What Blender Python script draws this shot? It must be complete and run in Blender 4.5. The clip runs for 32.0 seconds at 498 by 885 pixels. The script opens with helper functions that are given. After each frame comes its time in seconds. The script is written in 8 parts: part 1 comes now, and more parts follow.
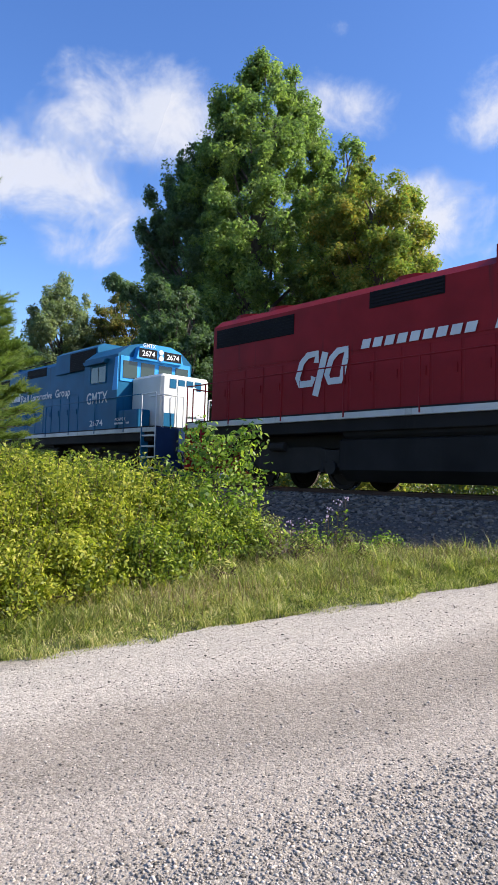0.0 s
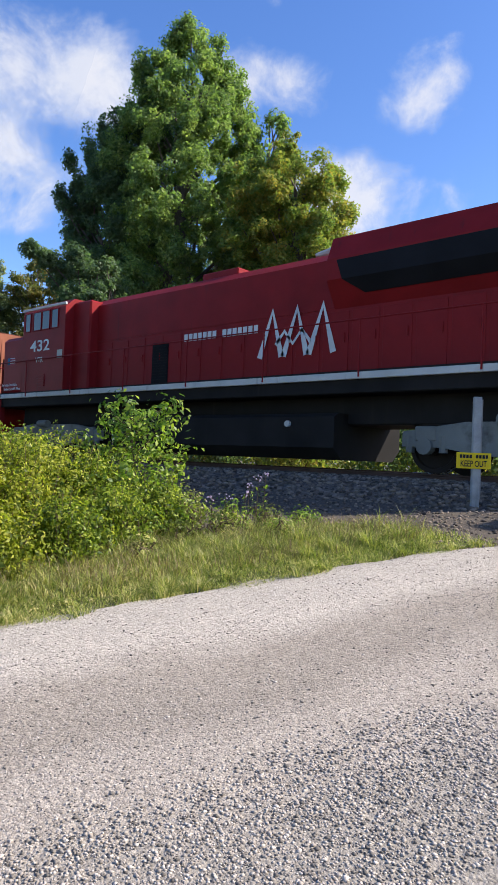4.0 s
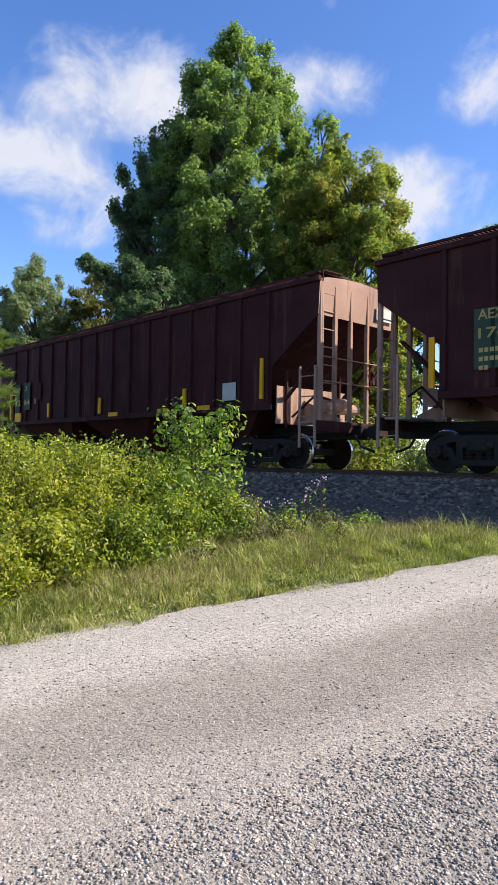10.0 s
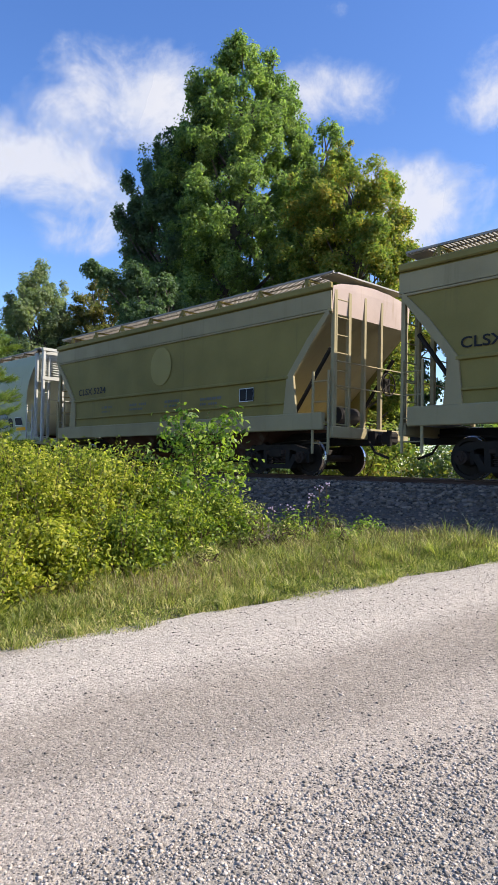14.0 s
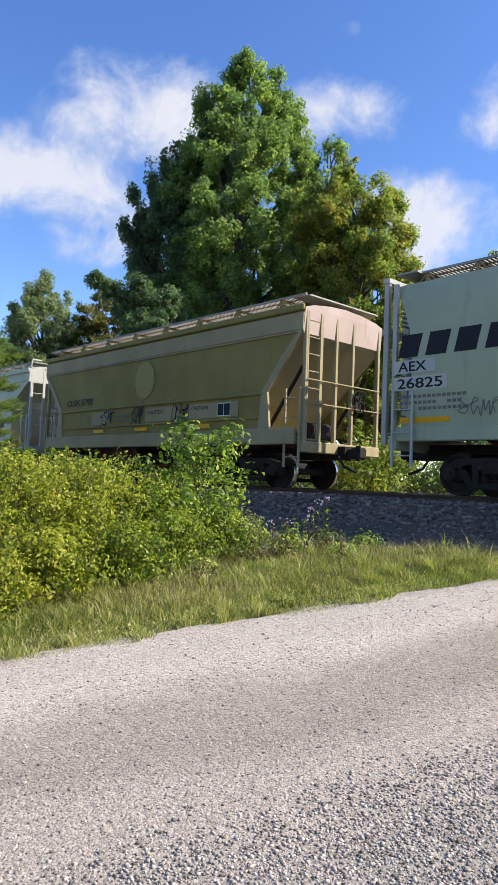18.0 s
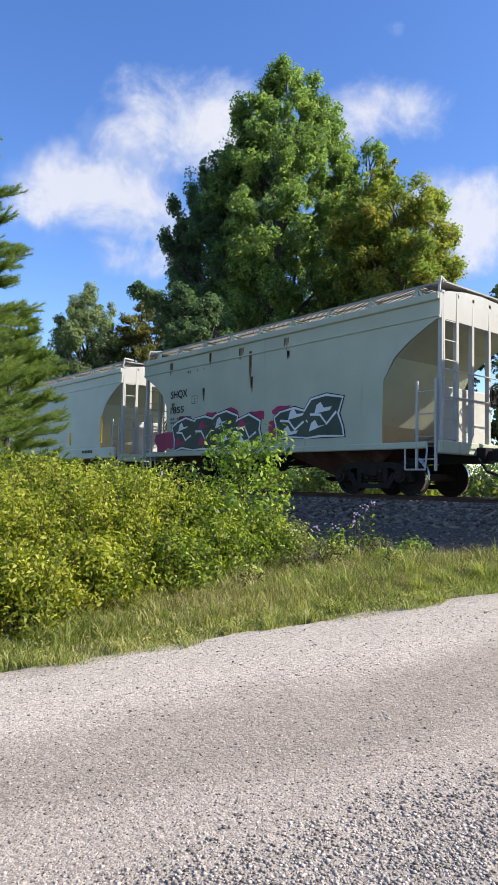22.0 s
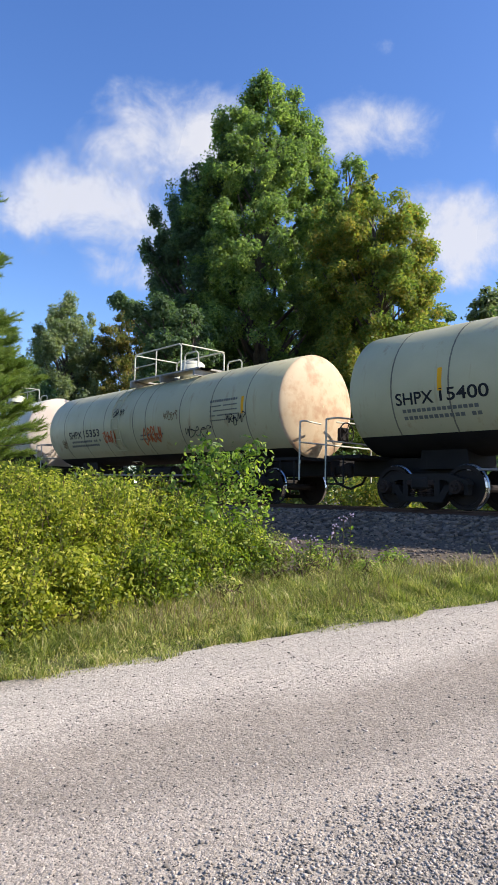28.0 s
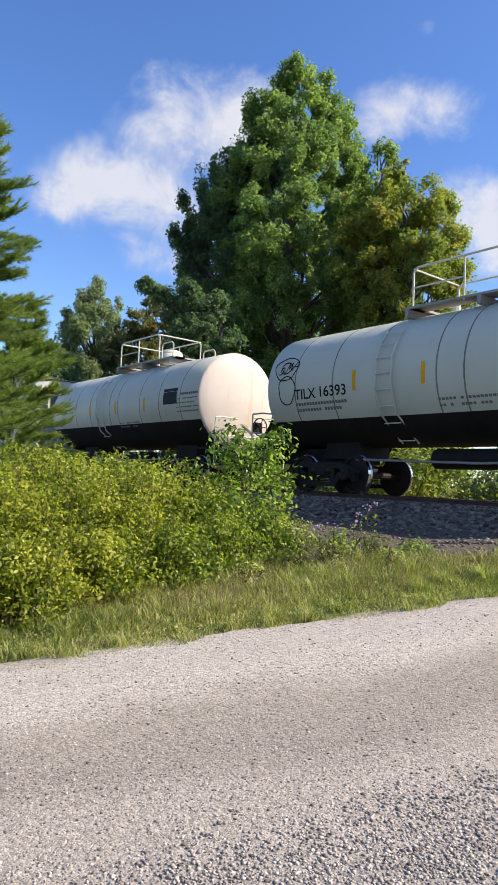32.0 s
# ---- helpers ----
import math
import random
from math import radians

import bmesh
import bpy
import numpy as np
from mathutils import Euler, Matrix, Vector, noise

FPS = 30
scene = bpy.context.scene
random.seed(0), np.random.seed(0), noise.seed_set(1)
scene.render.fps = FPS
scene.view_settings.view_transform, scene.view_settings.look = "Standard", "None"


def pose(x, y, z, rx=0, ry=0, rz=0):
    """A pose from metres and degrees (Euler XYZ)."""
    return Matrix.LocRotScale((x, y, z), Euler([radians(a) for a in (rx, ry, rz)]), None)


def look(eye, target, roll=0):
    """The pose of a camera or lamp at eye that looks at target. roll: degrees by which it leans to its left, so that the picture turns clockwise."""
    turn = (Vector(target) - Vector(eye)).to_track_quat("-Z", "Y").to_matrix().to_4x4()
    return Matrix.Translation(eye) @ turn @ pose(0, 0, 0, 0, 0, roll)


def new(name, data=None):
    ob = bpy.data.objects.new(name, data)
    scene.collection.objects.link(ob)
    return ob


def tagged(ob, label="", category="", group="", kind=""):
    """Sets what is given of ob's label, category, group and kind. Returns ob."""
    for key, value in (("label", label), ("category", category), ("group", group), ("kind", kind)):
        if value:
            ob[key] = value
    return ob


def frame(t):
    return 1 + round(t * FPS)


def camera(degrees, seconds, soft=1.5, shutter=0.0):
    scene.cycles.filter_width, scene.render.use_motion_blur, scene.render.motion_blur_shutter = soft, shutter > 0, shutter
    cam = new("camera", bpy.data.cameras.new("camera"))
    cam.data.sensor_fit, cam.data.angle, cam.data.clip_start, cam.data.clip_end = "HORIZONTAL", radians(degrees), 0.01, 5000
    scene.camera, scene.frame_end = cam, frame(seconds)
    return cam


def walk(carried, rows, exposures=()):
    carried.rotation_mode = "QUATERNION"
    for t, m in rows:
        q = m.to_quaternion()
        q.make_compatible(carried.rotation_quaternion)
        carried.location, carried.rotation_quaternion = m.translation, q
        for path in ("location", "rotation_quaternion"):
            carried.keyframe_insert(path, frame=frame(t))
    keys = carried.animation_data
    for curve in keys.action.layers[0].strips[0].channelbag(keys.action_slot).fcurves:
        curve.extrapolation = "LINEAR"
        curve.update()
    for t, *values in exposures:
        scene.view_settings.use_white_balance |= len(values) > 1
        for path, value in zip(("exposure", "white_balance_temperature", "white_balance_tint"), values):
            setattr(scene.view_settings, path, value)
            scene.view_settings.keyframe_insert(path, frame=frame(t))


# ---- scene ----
# x runs with the train, y from the camera across the track, z up; the camera stands at x = y = 0
EYE = 1.55
cam = camera(40.1, 32.0, soft=1.5)
PATH = [
    (0.0, pose(0, 0, EYE, 93.10, -1.75, 48.43)),
    (0.5, pose(0, 0, EYE, 92.91, -1.61, 47.50)),
    (1.0, pose(0, 0, EYE, 92.42, -1.14, 46.68)),
    (1.5, pose(0, 0, EYE, 91.63, -1.05, 45.83)),
    (2.0, pose(0, 0, EYE, 90.84, -1.37, 44.85)),
    (2.5, pose(0, 0, EYE, 90.25, -1.88, 43.73)),
    (3.0, pose(0, 0, EYE, 90.08, -1.99, 42.95)),
    (3.5, pose(0, 0, EYE, 90.45, -2.31, 42.27)),
    (5.5, pose(0, 0, EYE, 93.29, -1.96, 40.73)),
    (6.0, pose(0, 0, EYE, 93.24, -1.69, 41.18)),
    (6.5, pose(0, 0, EYE, 92.94, -1.46, 42.13)),
    (7.0, pose(0, 0, EYE, 92.49, -1.51, 43.25)),
    (7.5, pose(0, 0, EYE, 92.02, -1.47, 44.34)),
    (8.0, pose(0, 0, EYE, 91.83, -1.26, 45.19)),
    (8.5, pose(0, 0, EYE, 91.79, -1.16, 45.77)),
    (9.0, pose(0, 0, EYE, 91.80, -1.05, 46.17)),
    (9.5, pose(0, 0, EYE, 91.77, -0.89, 46.51)),
    (10.0, pose(0, 0, EYE, 91.55, -0.89, 46.61)),
    (10.5, pose(0, 0, EYE, 91.34, -0.91, 46.64)),
    (11.0, pose(0, 0, EYE, 91.28, -0.83, 46.64)),
    (11.5, pose(0, 0, EYE, 91.38, -0.67, 46.64)),
    (12.0, pose(0, 0, EYE, 91.56, -0.50, 46.72)),
    (12.5, pose(0, 0, EYE, 91.77, -0.38, 46.84)),
    (13.0, pose(0, 0, EYE, 91.92, -0.50, 46.87)),
    (13.5, pose(0, 0, EYE, 91.96, -0.77, 46.90)),
    (15.5, pose(0, 0, EYE, 92.37, -1.91, 46.37)),
    (16.0, pose(0, 0, EYE, 92.38, -2.16, 45.91)),
    (16.5, pose(0, 0, EYE, 92.42, -2.51, 45.59)),
    (17.0, pose(0, 0, EYE, 92.62, -2.24, 45.65)),
    (17.5, pose(0, 0, EYE, 92.88, -2.11, 46.07)),
    (18.0, pose(0, 0, EYE, 93.10, -2.09, 46.88)),
    (18.5, pose(0, 0, EYE, 93.26, -2.23, 47.78)),
    (19.0, pose(0, 0, EYE, 93.39, -2.18, 48.56)),
    (19.5, pose(0, 0, EYE, 93.32, -1.94, 49.04)),
    (20.0, pose(0, 0, EYE, 93.27, -1.71, 49.32)),
    (20.5, pose(0, 0, EYE, 93.30, -1.34, 49.52)),
    (21.0, pose(0, 0, EYE, 93.27, -1.25, 49.69)),
    (21.5, pose(0, 0, EYE, 93.31, -1.29, 50.08)),
    (22.0, pose(0, 0, EYE, 93.51, -1.25, 50.59)),
    (22.5, pose(0, 0, EYE, 93.79, -1.20, 51.06)),
    (23.0, pose(0, 0, EYE, 93.97, -1.29, 51.14)),
    (23.5, pose(0, 0, EYE, 94.23, -1.62, 50.83)),
    (24.0, pose(0, 0, EYE, 94.59, -1.92, 50.29)),
    (24.5, pose(0, 0, EYE, 94.87, -2.05, 49.65)),
    (25.0, pose(0, 0, EYE, 95.16, -2.02, 49.06)),
    (25.5, pose(0, 0, EYE, 95.35, -1.84, 48.63)),
    (27.5, pose(0, 0, EYE, 94.65, -1.46, 48.61)),
    (28.0, pose(0, 0, EYE, 94.50, -1.48, 48.85)),
    (28.5, pose(0, 0, EYE, 94.55, -1.58, 49.33)),
    (29.0, pose(0, 0, EYE, 94.57, -1.71, 50.01)),
    (29.5, pose(0, 0, EYE, 94.62, -1.91, 50.69)),
    (30.0, pose(0, 0, EYE, 94.66, -2.19, 51.19)),
    (30.5, pose(0, 0, EYE, 94.56, -2.39, 51.47)),
    (31.0, pose(0, 0, EYE, 94.30, -2.57, 51.47)),
    (31.5, pose(0, 0, EYE, 93.89, -2.63, 51.30)),
    (32.0, pose(0, 0, EYE, 93.28, -2.63, 50.85)),
]
walk(cam, PATH, [(0, 0.93, 6220, 10), (6, 0.93, 6250, 10), (12, 0.93, 6340, 10), (19, 0.93, 6280, 10), (23, 0.93, 6180, 10), (25, 0.93, 5980, 10), (28, 0.87, 6330, 10), (32, 0.86, 6400, 10)])

# ---- light ----
SUN_AZ, SUN_EL = radians(41), radians(38)
world = bpy.data.worlds.new("world")
scene.world = world
world.use_nodes = True
wn = world.node_tree
sky = wn.nodes.new("ShaderNodeTexSky")
sky.sky_type = "NISHITA"
sky.sun_disc = False
sky.sun_elevation = SUN_EL
sky.sun_rotation = radians(90) - SUN_AZ
sky.altitude, sky.air_density, sky.dust_density, sky.ozone_density = 200, 1.0, 0.6, 1.6
deep = wn.nodes.new("ShaderNodeHueSaturation")
deep.inputs["Saturation"].default_value = 1.25
deep.inputs["Hue"].default_value = 0.513
wn.links.new(sky.outputs["Color"], deep.inputs["Color"])
wn.links.new(deep.outputs["Color"], wn.nodes["Background"].inputs["Color"])
wn.nodes["Background"].inputs["Strength"].default_value = 0.125
sun = new("sun", bpy.data.lights.new("sun", "SUN"))
sun.data.energy, sun.data.angle, sun.data.color = 4.5, radians(0.6), (1.0, 0.91, 0.78)
sun_way = Vector((math.cos(SUN_EL) * math.cos(SUN_AZ), math.cos(SUN_EL) * math.sin(SUN_AZ), math.sin(SUN_EL)))
sun.matrix_world = look(sun_way * 100, (0, 0, 0))
CLOUD = 0.49

# ---- materials ----
def mat(name, base, rough=0.6, metal=0.0, var=0.25, scale=1.2, fine=40.0, bump=0.1, dirt=None, dirt_amount=0.0, streak=True, spread=0.0, gloss=0.1):
    """Procedural surface: broad and fine variation of the base colour, fine relief, dirt in stretched streaks."""
    m = bpy.data.materials.new(name)
    m.use_nodes = True
    t = m.node_tree
    b = t.nodes["Principled BSDF"]
    b.inputs["Roughness"].default_value = rough
    b.inputs["Metallic"].default_value = metal
    b.inputs["Specular IOR Level"].default_value = gloss
    co = t.nodes.new("ShaderNodeTexCoord")
    n1 = t.nodes.new("ShaderNodeTexNoise")
    n1.inputs["Scale"].default_value = scale
    n1.inputs["Detail"].default_value = 6
    n2 = t.nodes.new("ShaderNodeTexNoise")
    n2.inputs["Scale"].default_value = fine
    n2.inputs["Detail"].default_value = 3
    for n in (n1, n2):
        t.links.new(co.outputs["Object"], n.inputs["Vector"])
    mix = t.nodes.new("ShaderNodeMix")
    mix.data_type = "RGBA"
    mix.inputs["A"].default_value = (*[c * (1 - var) for c in base], 1)
    mix.inputs["B"].default_value = (*[min(1, c * (1 + var)) for c in base], 1)
    add = t.nodes.new("ShaderNodeMath")
    add.operation = "MULTIPLY_ADD"
    add.inputs[1].default_value = 0.35
    t.links.new(n2.outputs["Fac"], add.inputs[0])
    mul = t.nodes.new("ShaderNodeMath")
    mul.operation = "MULTIPLY_ADD"
    mul.inputs[1].default_value, mul.inputs[2].default_value = 1.6, -0.47
    t.links.new(n1.outputs["Fac"], mul.inputs[0])
    t.links.new(mul.outputs[0], add.inputs[2])
    t.links.new(add.outputs[0], mix.inputs["Factor"])
    colour = mix.outputs["Result"]
    if spread:
        info = t.nodes.new("ShaderNodeObjectInfo")
        hsv = t.nodes.new("ShaderNodeHueSaturation")
        ma = t.nodes.new("ShaderNodeMapRange")
        ma.inputs["To Min"].default_value, ma.inputs["To Max"].default_value = 1 - spread, 1 + spread
        t.links.new(info.outputs["Random"], ma.inputs["Value"])
        t.links.new(ma.outputs["Result"], hsv.inputs["Value"])
        t.links.new(colour, hsv.inputs["Color"])
        colour = hsv.outputs["Color"]
    if dirt:
        mp = t.nodes.new("ShaderNodeMapping")
        mp.inputs["Scale"].default_value = (2.6, 2.6, 0.22) if streak else (0.9, 0.9, 0.9)
        n3 = t.nodes.new("ShaderNodeTexNoise")
        n3.inputs["Scale"].default_value, n3.inputs["Detail"].default_value, n3.inputs["Roughness"].default_value = 1.6, 8, 0.62
        t.links.new(co.outputs["Object"], mp.inputs["Vector"])
        t.links.new(mp.outputs["Vector"], n3.inputs["Vector"])
        ramp = t.nodes.new("ShaderNodeMapRange")
        ramp.inputs["From Min"].default_value, ramp.inputs["From Max"].default_value = 0.66 - dirt_amount * 0.5, 0.86 - dirt_amount * 0.4
        t.links.new(n3.outputs["Fac"], ramp.inputs["Value"])
        mix2 = t.nodes.new("ShaderNodeMix")
        mix2.data_type = "RGBA"
        mix2.inputs["B"].default_value = (*dirt, 1)
        t.links.new(ramp.outputs["Result"], mix2.inputs["Factor"])
        t.links.new(colour, mix2.inputs["A"])
        colour = mix2.outputs["Result"]
    t.links.new(colour, b.inputs["Base Color"])
    if bump:
        bp = t.nodes.new("ShaderNodeBump")
        bp.inputs["Strength"].default_value, bp.inputs["Distance"].default_value = bump, 0.02
        t.links.new(n2.outputs["Fac"], bp.inputs["Height"])
        t.links.new(bp.outputs["Normal"], b.inputs["Normal"])
    return m


def leaf_mat(name, colours, glow=0.45, rough=0.5, shine=0.22, each=0.6):
    """Leaves: colour by leaf, light let through from behind."""
    m = bpy.data.materials.new(name)
    m.use_nodes = True
    t = m.node_tree
    b = t.nodes["Principled BSDF"]
    b.inputs["Roughness"].default_value = rough
    b.inputs["Specular IOR Level"].default_value = shine
    geo = t.nodes.new("ShaderNodeNewGeometry")
    ramp = t.nodes.new("ShaderNodeValToRGB")
    ramp.color_ramp.interpolation = "LINEAR"
    els = ramp.color_ramp.elements
    while len(els) < len(colours):
        els.new(0.5)
    for i, c in enumerate(colours):
        els[i].position = i / (len(colours) - 1)
        els[i].color = (*c, 1)
    co = t.nodes.new("ShaderNodeTexCoord")
    n = t.nodes.new("ShaderNodeTexNoise")
    n.inputs["Scale"].default_value = 0.9
    t.links.new(co.outputs["Object"], n.inputs["Vector"])
    add = t.nodes.new("ShaderNodeMath")
    add.operation = "MULTIPLY_ADD"
    add.inputs[1].default_value = 2.1 - each
    sub = t.nodes.new("ShaderNodeMath")
    sub.operation = "MULTIPLY_ADD"
    sub.inputs[1].default_value, sub.inputs[2].default_value = each, -0.55
    t.links.new(geo.outputs["Random Per Island"], sub.inputs[0])
    t.links.new(n.outputs["Fac"], add.inputs[0])
    t.links.new(sub.outputs[0], add.inputs[2])
    t.links.new(add.outputs[0], ramp.inputs["Fac"])
    t.links.new(ramp.outputs["Color"], b.inputs["Base Color"])
    tr = t.nodes.new("ShaderNodeBsdfTranslucent")
    warm = t.nodes.new("ShaderNodeMix")
    warm.data_type, warm.blend_type = "RGBA", "MULTIPLY"
    warm.inputs["Factor"].default_value = 1.0
    warm.inputs["B"].default_value = (1.6, 1.85, 0.9, 1)
    t.links.new(ramp.outputs["Color"], warm.inputs["A"])
    t.links.new(warm.outputs["Result"], tr.inputs["Color"])
    ms = t.nodes.new("ShaderNodeMixShader")
    ms.inputs["Fac"].default_value = glow
    t.links.new(b.outputs["BSDF"], ms.inputs[1])
    t.links.new(tr.outputs["BSDF"], ms.inputs[2])
    t.links.new(ms.outputs["Shader"], t.nodes["Material Output"].inputs["Surface"])
    return m


def stone_mat(name, lo, hi, cell=45.0, bump=0.6, broad=0.6, tint=(1, 1, 1)):
    """Packed gravel: a value for each stone at two sizes, broad patches of wear."""
    m = bpy.data.materials.new(name)
    m.use_nodes = True
    t = m.node_tree
    b = t.nodes["Principled BSDF"]
    b.inputs["Roughness"].default_value = 0.9
    co = t.nodes.new("ShaderNodeTexCoord")
    v = t.nodes.new("ShaderNodeTexVoronoi")
    v.inputs["Scale"].default_value = cell
    v2 = t.nodes.new("ShaderNodeTexVoronoi")
    v2.inputs["Scale"].default_value = cell * 2.7
    n = t.nodes.new("ShaderNodeTexNoise")
    n.inputs["Scale"].default_value, n.inputs["Detail"].default_value = broad, 8
    for k in (v, v2, n):
        t.links.new(co.outputs["Object"], k.inputs["Vector"])
    sep = t.nodes.new("ShaderNodeSeparateColor")
    t.links.new(v.outputs["Color"], sep.inputs["Color"])
    sep2 = t.nodes.new("ShaderNodeSeparateColor")
    t.links.new(v2.outputs["Color"], sep2.inputs["Color"])
    a1 = t.nodes.new("ShaderNodeMath")
    a1.operation = "MULTIPLY_ADD"
    a1.inputs[1].default_value = 0.75
    t.links.new(sep.outputs["Red"], a1.inputs[0])
    a2 = t.nodes.new("ShaderNodeMath")
    a2.operation = "MULTIPLY_ADD"
    a2.inputs[1].default_value = 0.55
    t.links.new(sep2.outputs["Red"], a2.inputs[0])
    a3 = t.nodes.new("ShaderNodeMath")
    a3.operation = "MULTIPLY_ADD"
    a3.inputs[1].default_value, a3.inputs[2].default_value = 1.5, -0.95
    t.links.new(n.outputs["Fac"], a3.inputs[0])
    t.links.new(a3.outputs[0], a2.inputs[2])
    t.links.new(a2.outputs[0], a1.inputs[2])
    mix = t.nodes.new("ShaderNodeMix")
    mix.data_type = "RGBA"
    mix.inputs["A"].default_value = (*[lo * c for c in tint], 1)
    mix.inputs["B"].default_value = (*[hi * c for c in tint], 1)
    t.links.new(a1.outputs[0], mix.inputs["Factor"])
    t.links.new(mix.outputs["Result"], b.inputs["Base Color"])
    h = t.nodes.new("ShaderNodeMath")
    h.operation = "MULTIPLY_ADD"
    h.inputs[1].default_value = 0.5
    t.links.new(v2.outputs["Distance"], h.inputs[0])
    t.links.new(v.outputs["Distance"], h.inputs[2])
    bp = t.nodes.new("ShaderNodeBump")
    bp.invert = True
    bp.inputs["Strength"].default_value, bp.inputs["Distance"].default_value = bump, 0.012
    t.links.new(h.outputs[0], bp.inputs["Height"])
    t.links.new(bp.outputs["Normal"], b.inputs["Normal"])
    return m


def road_mat():
    """Crushed-stone road: dusty fines worn into lanes along the road, grit of two sizes pressed into them."""
    m = bpy.data.materials.new("pale_gravel_road")
    m.use_nodes = True
    t = m.node_tree
    b = t.nodes["Principled BSDF"]
    b.inputs["Roughness"].default_value = 0.92
    b.inputs["Specular IOR Level"].default_value = 0.2
    co = t.nodes.new("ShaderNodeTexCoord")

    def maths(op, a, k, c=0.0):
        q = t.nodes.new("ShaderNodeMath")
        q.operation = op
        for i, val in enumerate((a, k, c)):
            if isinstance(val, (int, float)):
                q.inputs[i].default_value = val
            else:
                t.links.new(val, q.inputs[i])
        return q.outputs[0]
    # distance from the verge's edge, a little wavering
    dot = t.nodes.new("ShaderNodeVectorMath")
    dot.operation = "DOT_PRODUCT"
    dot.inputs[1].default_value = (1, -0.34, 0)
    t.links.new(co.outputs["Object"], dot.inputs[0])
    wav = t.nodes.new("ShaderNodeTexNoise")
    wav.inputs["Scale"].default_value, wav.inputs["Detail"].default_value = 0.55, 5
    t.links.new(co.outputs["Object"], wav.inputs["Vector"])
    across = maths("ADD", maths("ADD", dot.outputs["Value"], 5.55), maths("MULTIPLY_ADD", wav.outputs["Fac"], 1.1, -0.55))
    lane = t.nodes.new("ShaderNodeValToRGB")
    els = lane.color_ramp.elements
    stops = ((0.0, (0.36, 0.3, 0.24)), (0.04, (0.47, 0.4, 0.33)), (0.2, (0.5, 0.42, 0.345)), (0.27, (0.35, 0.283, 0.225)), (0.36, (0.325, 0.262, 0.208)), (0.43, (0.42, 0.342, 0.276)), (0.49, (0.41, 0.333, 0.268)), (0.58, (0.33, 0.277, 0.228)), (1.0, (0.31, 0.265, 0.22)))
    while len(els) < len(stops):
        els.new(0.5)
    for e, (q, c) in zip(els, stops):
        e.position, e.color = q, (*c, 1)
    t.links.new(maths("MULTIPLY", across, 1 / 6), lane.inputs["Fac"])
    # grit
    cells = []
    for scale in (48.0, 92.0, 210.0):
        v = t.nodes.new("ShaderNodeTexVoronoi")
        v.inputs["Scale"].default_value = scale
        t.links.new(co.outputs["Object"], v.inputs["Vector"])
        sep = t.nodes.new("ShaderNodeSeparateColor")
        t.links.new(v.outputs["Color"], sep.inputs["Color"])
        cells.append((v, sep))
    val = maths("MULTIPLY_ADD", cells[1][1].outputs["Red"], 0.6, maths("MULTIPLY_ADD", cells[2][1].outputs["Red"], 0.5, maths("MULTIPLY", cells[0][1].outputs["Red"], 0.3)))
    rng = t.nodes.new("ShaderNodeMapRange")
    rng.inputs["From Min"].default_value, rng.inputs["From Max"].default_value = 0.15, 1.25
    rng.inputs["To Min"].default_value, rng.inputs["To Max"].default_value = 0.46, 1.36
    t.links.new(val, rng.inputs["Value"])
    hsv = t.nodes.new("ShaderNodeHueSaturation")
    hsv.inputs["Saturation"].default_value = 0.9
    hsv.inputs["Hue"].default_value = 0.51
    t.links.new(rng.outputs["Result"], hsv.inputs["Value"])
    t.links.new(lane.outputs["Color"], hsv.inputs["Color"])
    t.links.new(hsv.outputs["Color"], b.inputs["Base Color"])
    h = maths("MULTIPLY_ADD", cells[2][0].outputs["Distance"], 0.35, maths("MULTIPLY_ADD", cells[1][0].outputs["Distance"], 0.8, cells[0][0].outputs["Distance"]))
    bp = t.nodes.new("ShaderNodeBump")
    bp.invert = True
    bp.inputs["Strength"].default_value, bp.inputs["Distance"].default_value = 0.8, 0.0058
    t.links.new(h, bp.inputs["Height"])
    t.links.new(bp.outputs["Normal"], b.inputs["Normal"])
    return m


M_RED = mat("dark_red_paint", (0.235, 0.014, 0.018), 0.5, dirt=(0.05, 0.02, 0.02), dirt_amount=0.12)
M_RED2 = mat("red_paint", (0.215, 0.013, 0.015), 0.5, dirt=(0.06, 0.02, 0.02), dirt_amount=0.1)
M_BLUE = mat("blue_paint", (0.012, 0.10, 0.20), 0.5, dirt=(0.02, 0.03, 0.05), dirt_amount=0.1)
M_SKYBLUE = mat("light_blue_paint", (0.05, 0.28, 0.62), 0.42)
M_WHITE = mat("white_paint", (0.62, 0.62, 0.6), 0.45, var=0.1, dirt=(0.3, 0.26, 0.2), dirt_amount=0.05)
M_LETTER = mat("white_lettering", (0.62, 0.63, 0.62), 0.6, var=0.15)
M_STRIPE = mat("grimy_white_stripe", (0.55, 0.54, 0.5), 0.6, var=0.25, dirt=(0.15, 0.1, 0.07), dirt_amount=0.15)
M_BLACK = mat("grimy_black_steel", (0.02, 0.018, 0.017), 0.75, var=0.4, dirt=(0.03, 0.026, 0.022), dirt_amount=0.15)
M_GRILLE = mat("black_grille", (0.012, 0.012, 0.014), 0.7, var=0.3)
M_TRUCK = mat("dusty_truck_steel", (0.03, 0.026, 0.023), 0.85, var=0.4, dirt=(0.05, 0.042, 0.034), dirt_amount=0.2, streak=False)
M_SPRING = mat("rusty_truck_springs", (0.045, 0.032, 0.026), 0.8, var=0.4, dirt=(0.08, 0.055, 0.04), dirt_amount=0.2, streak=False)
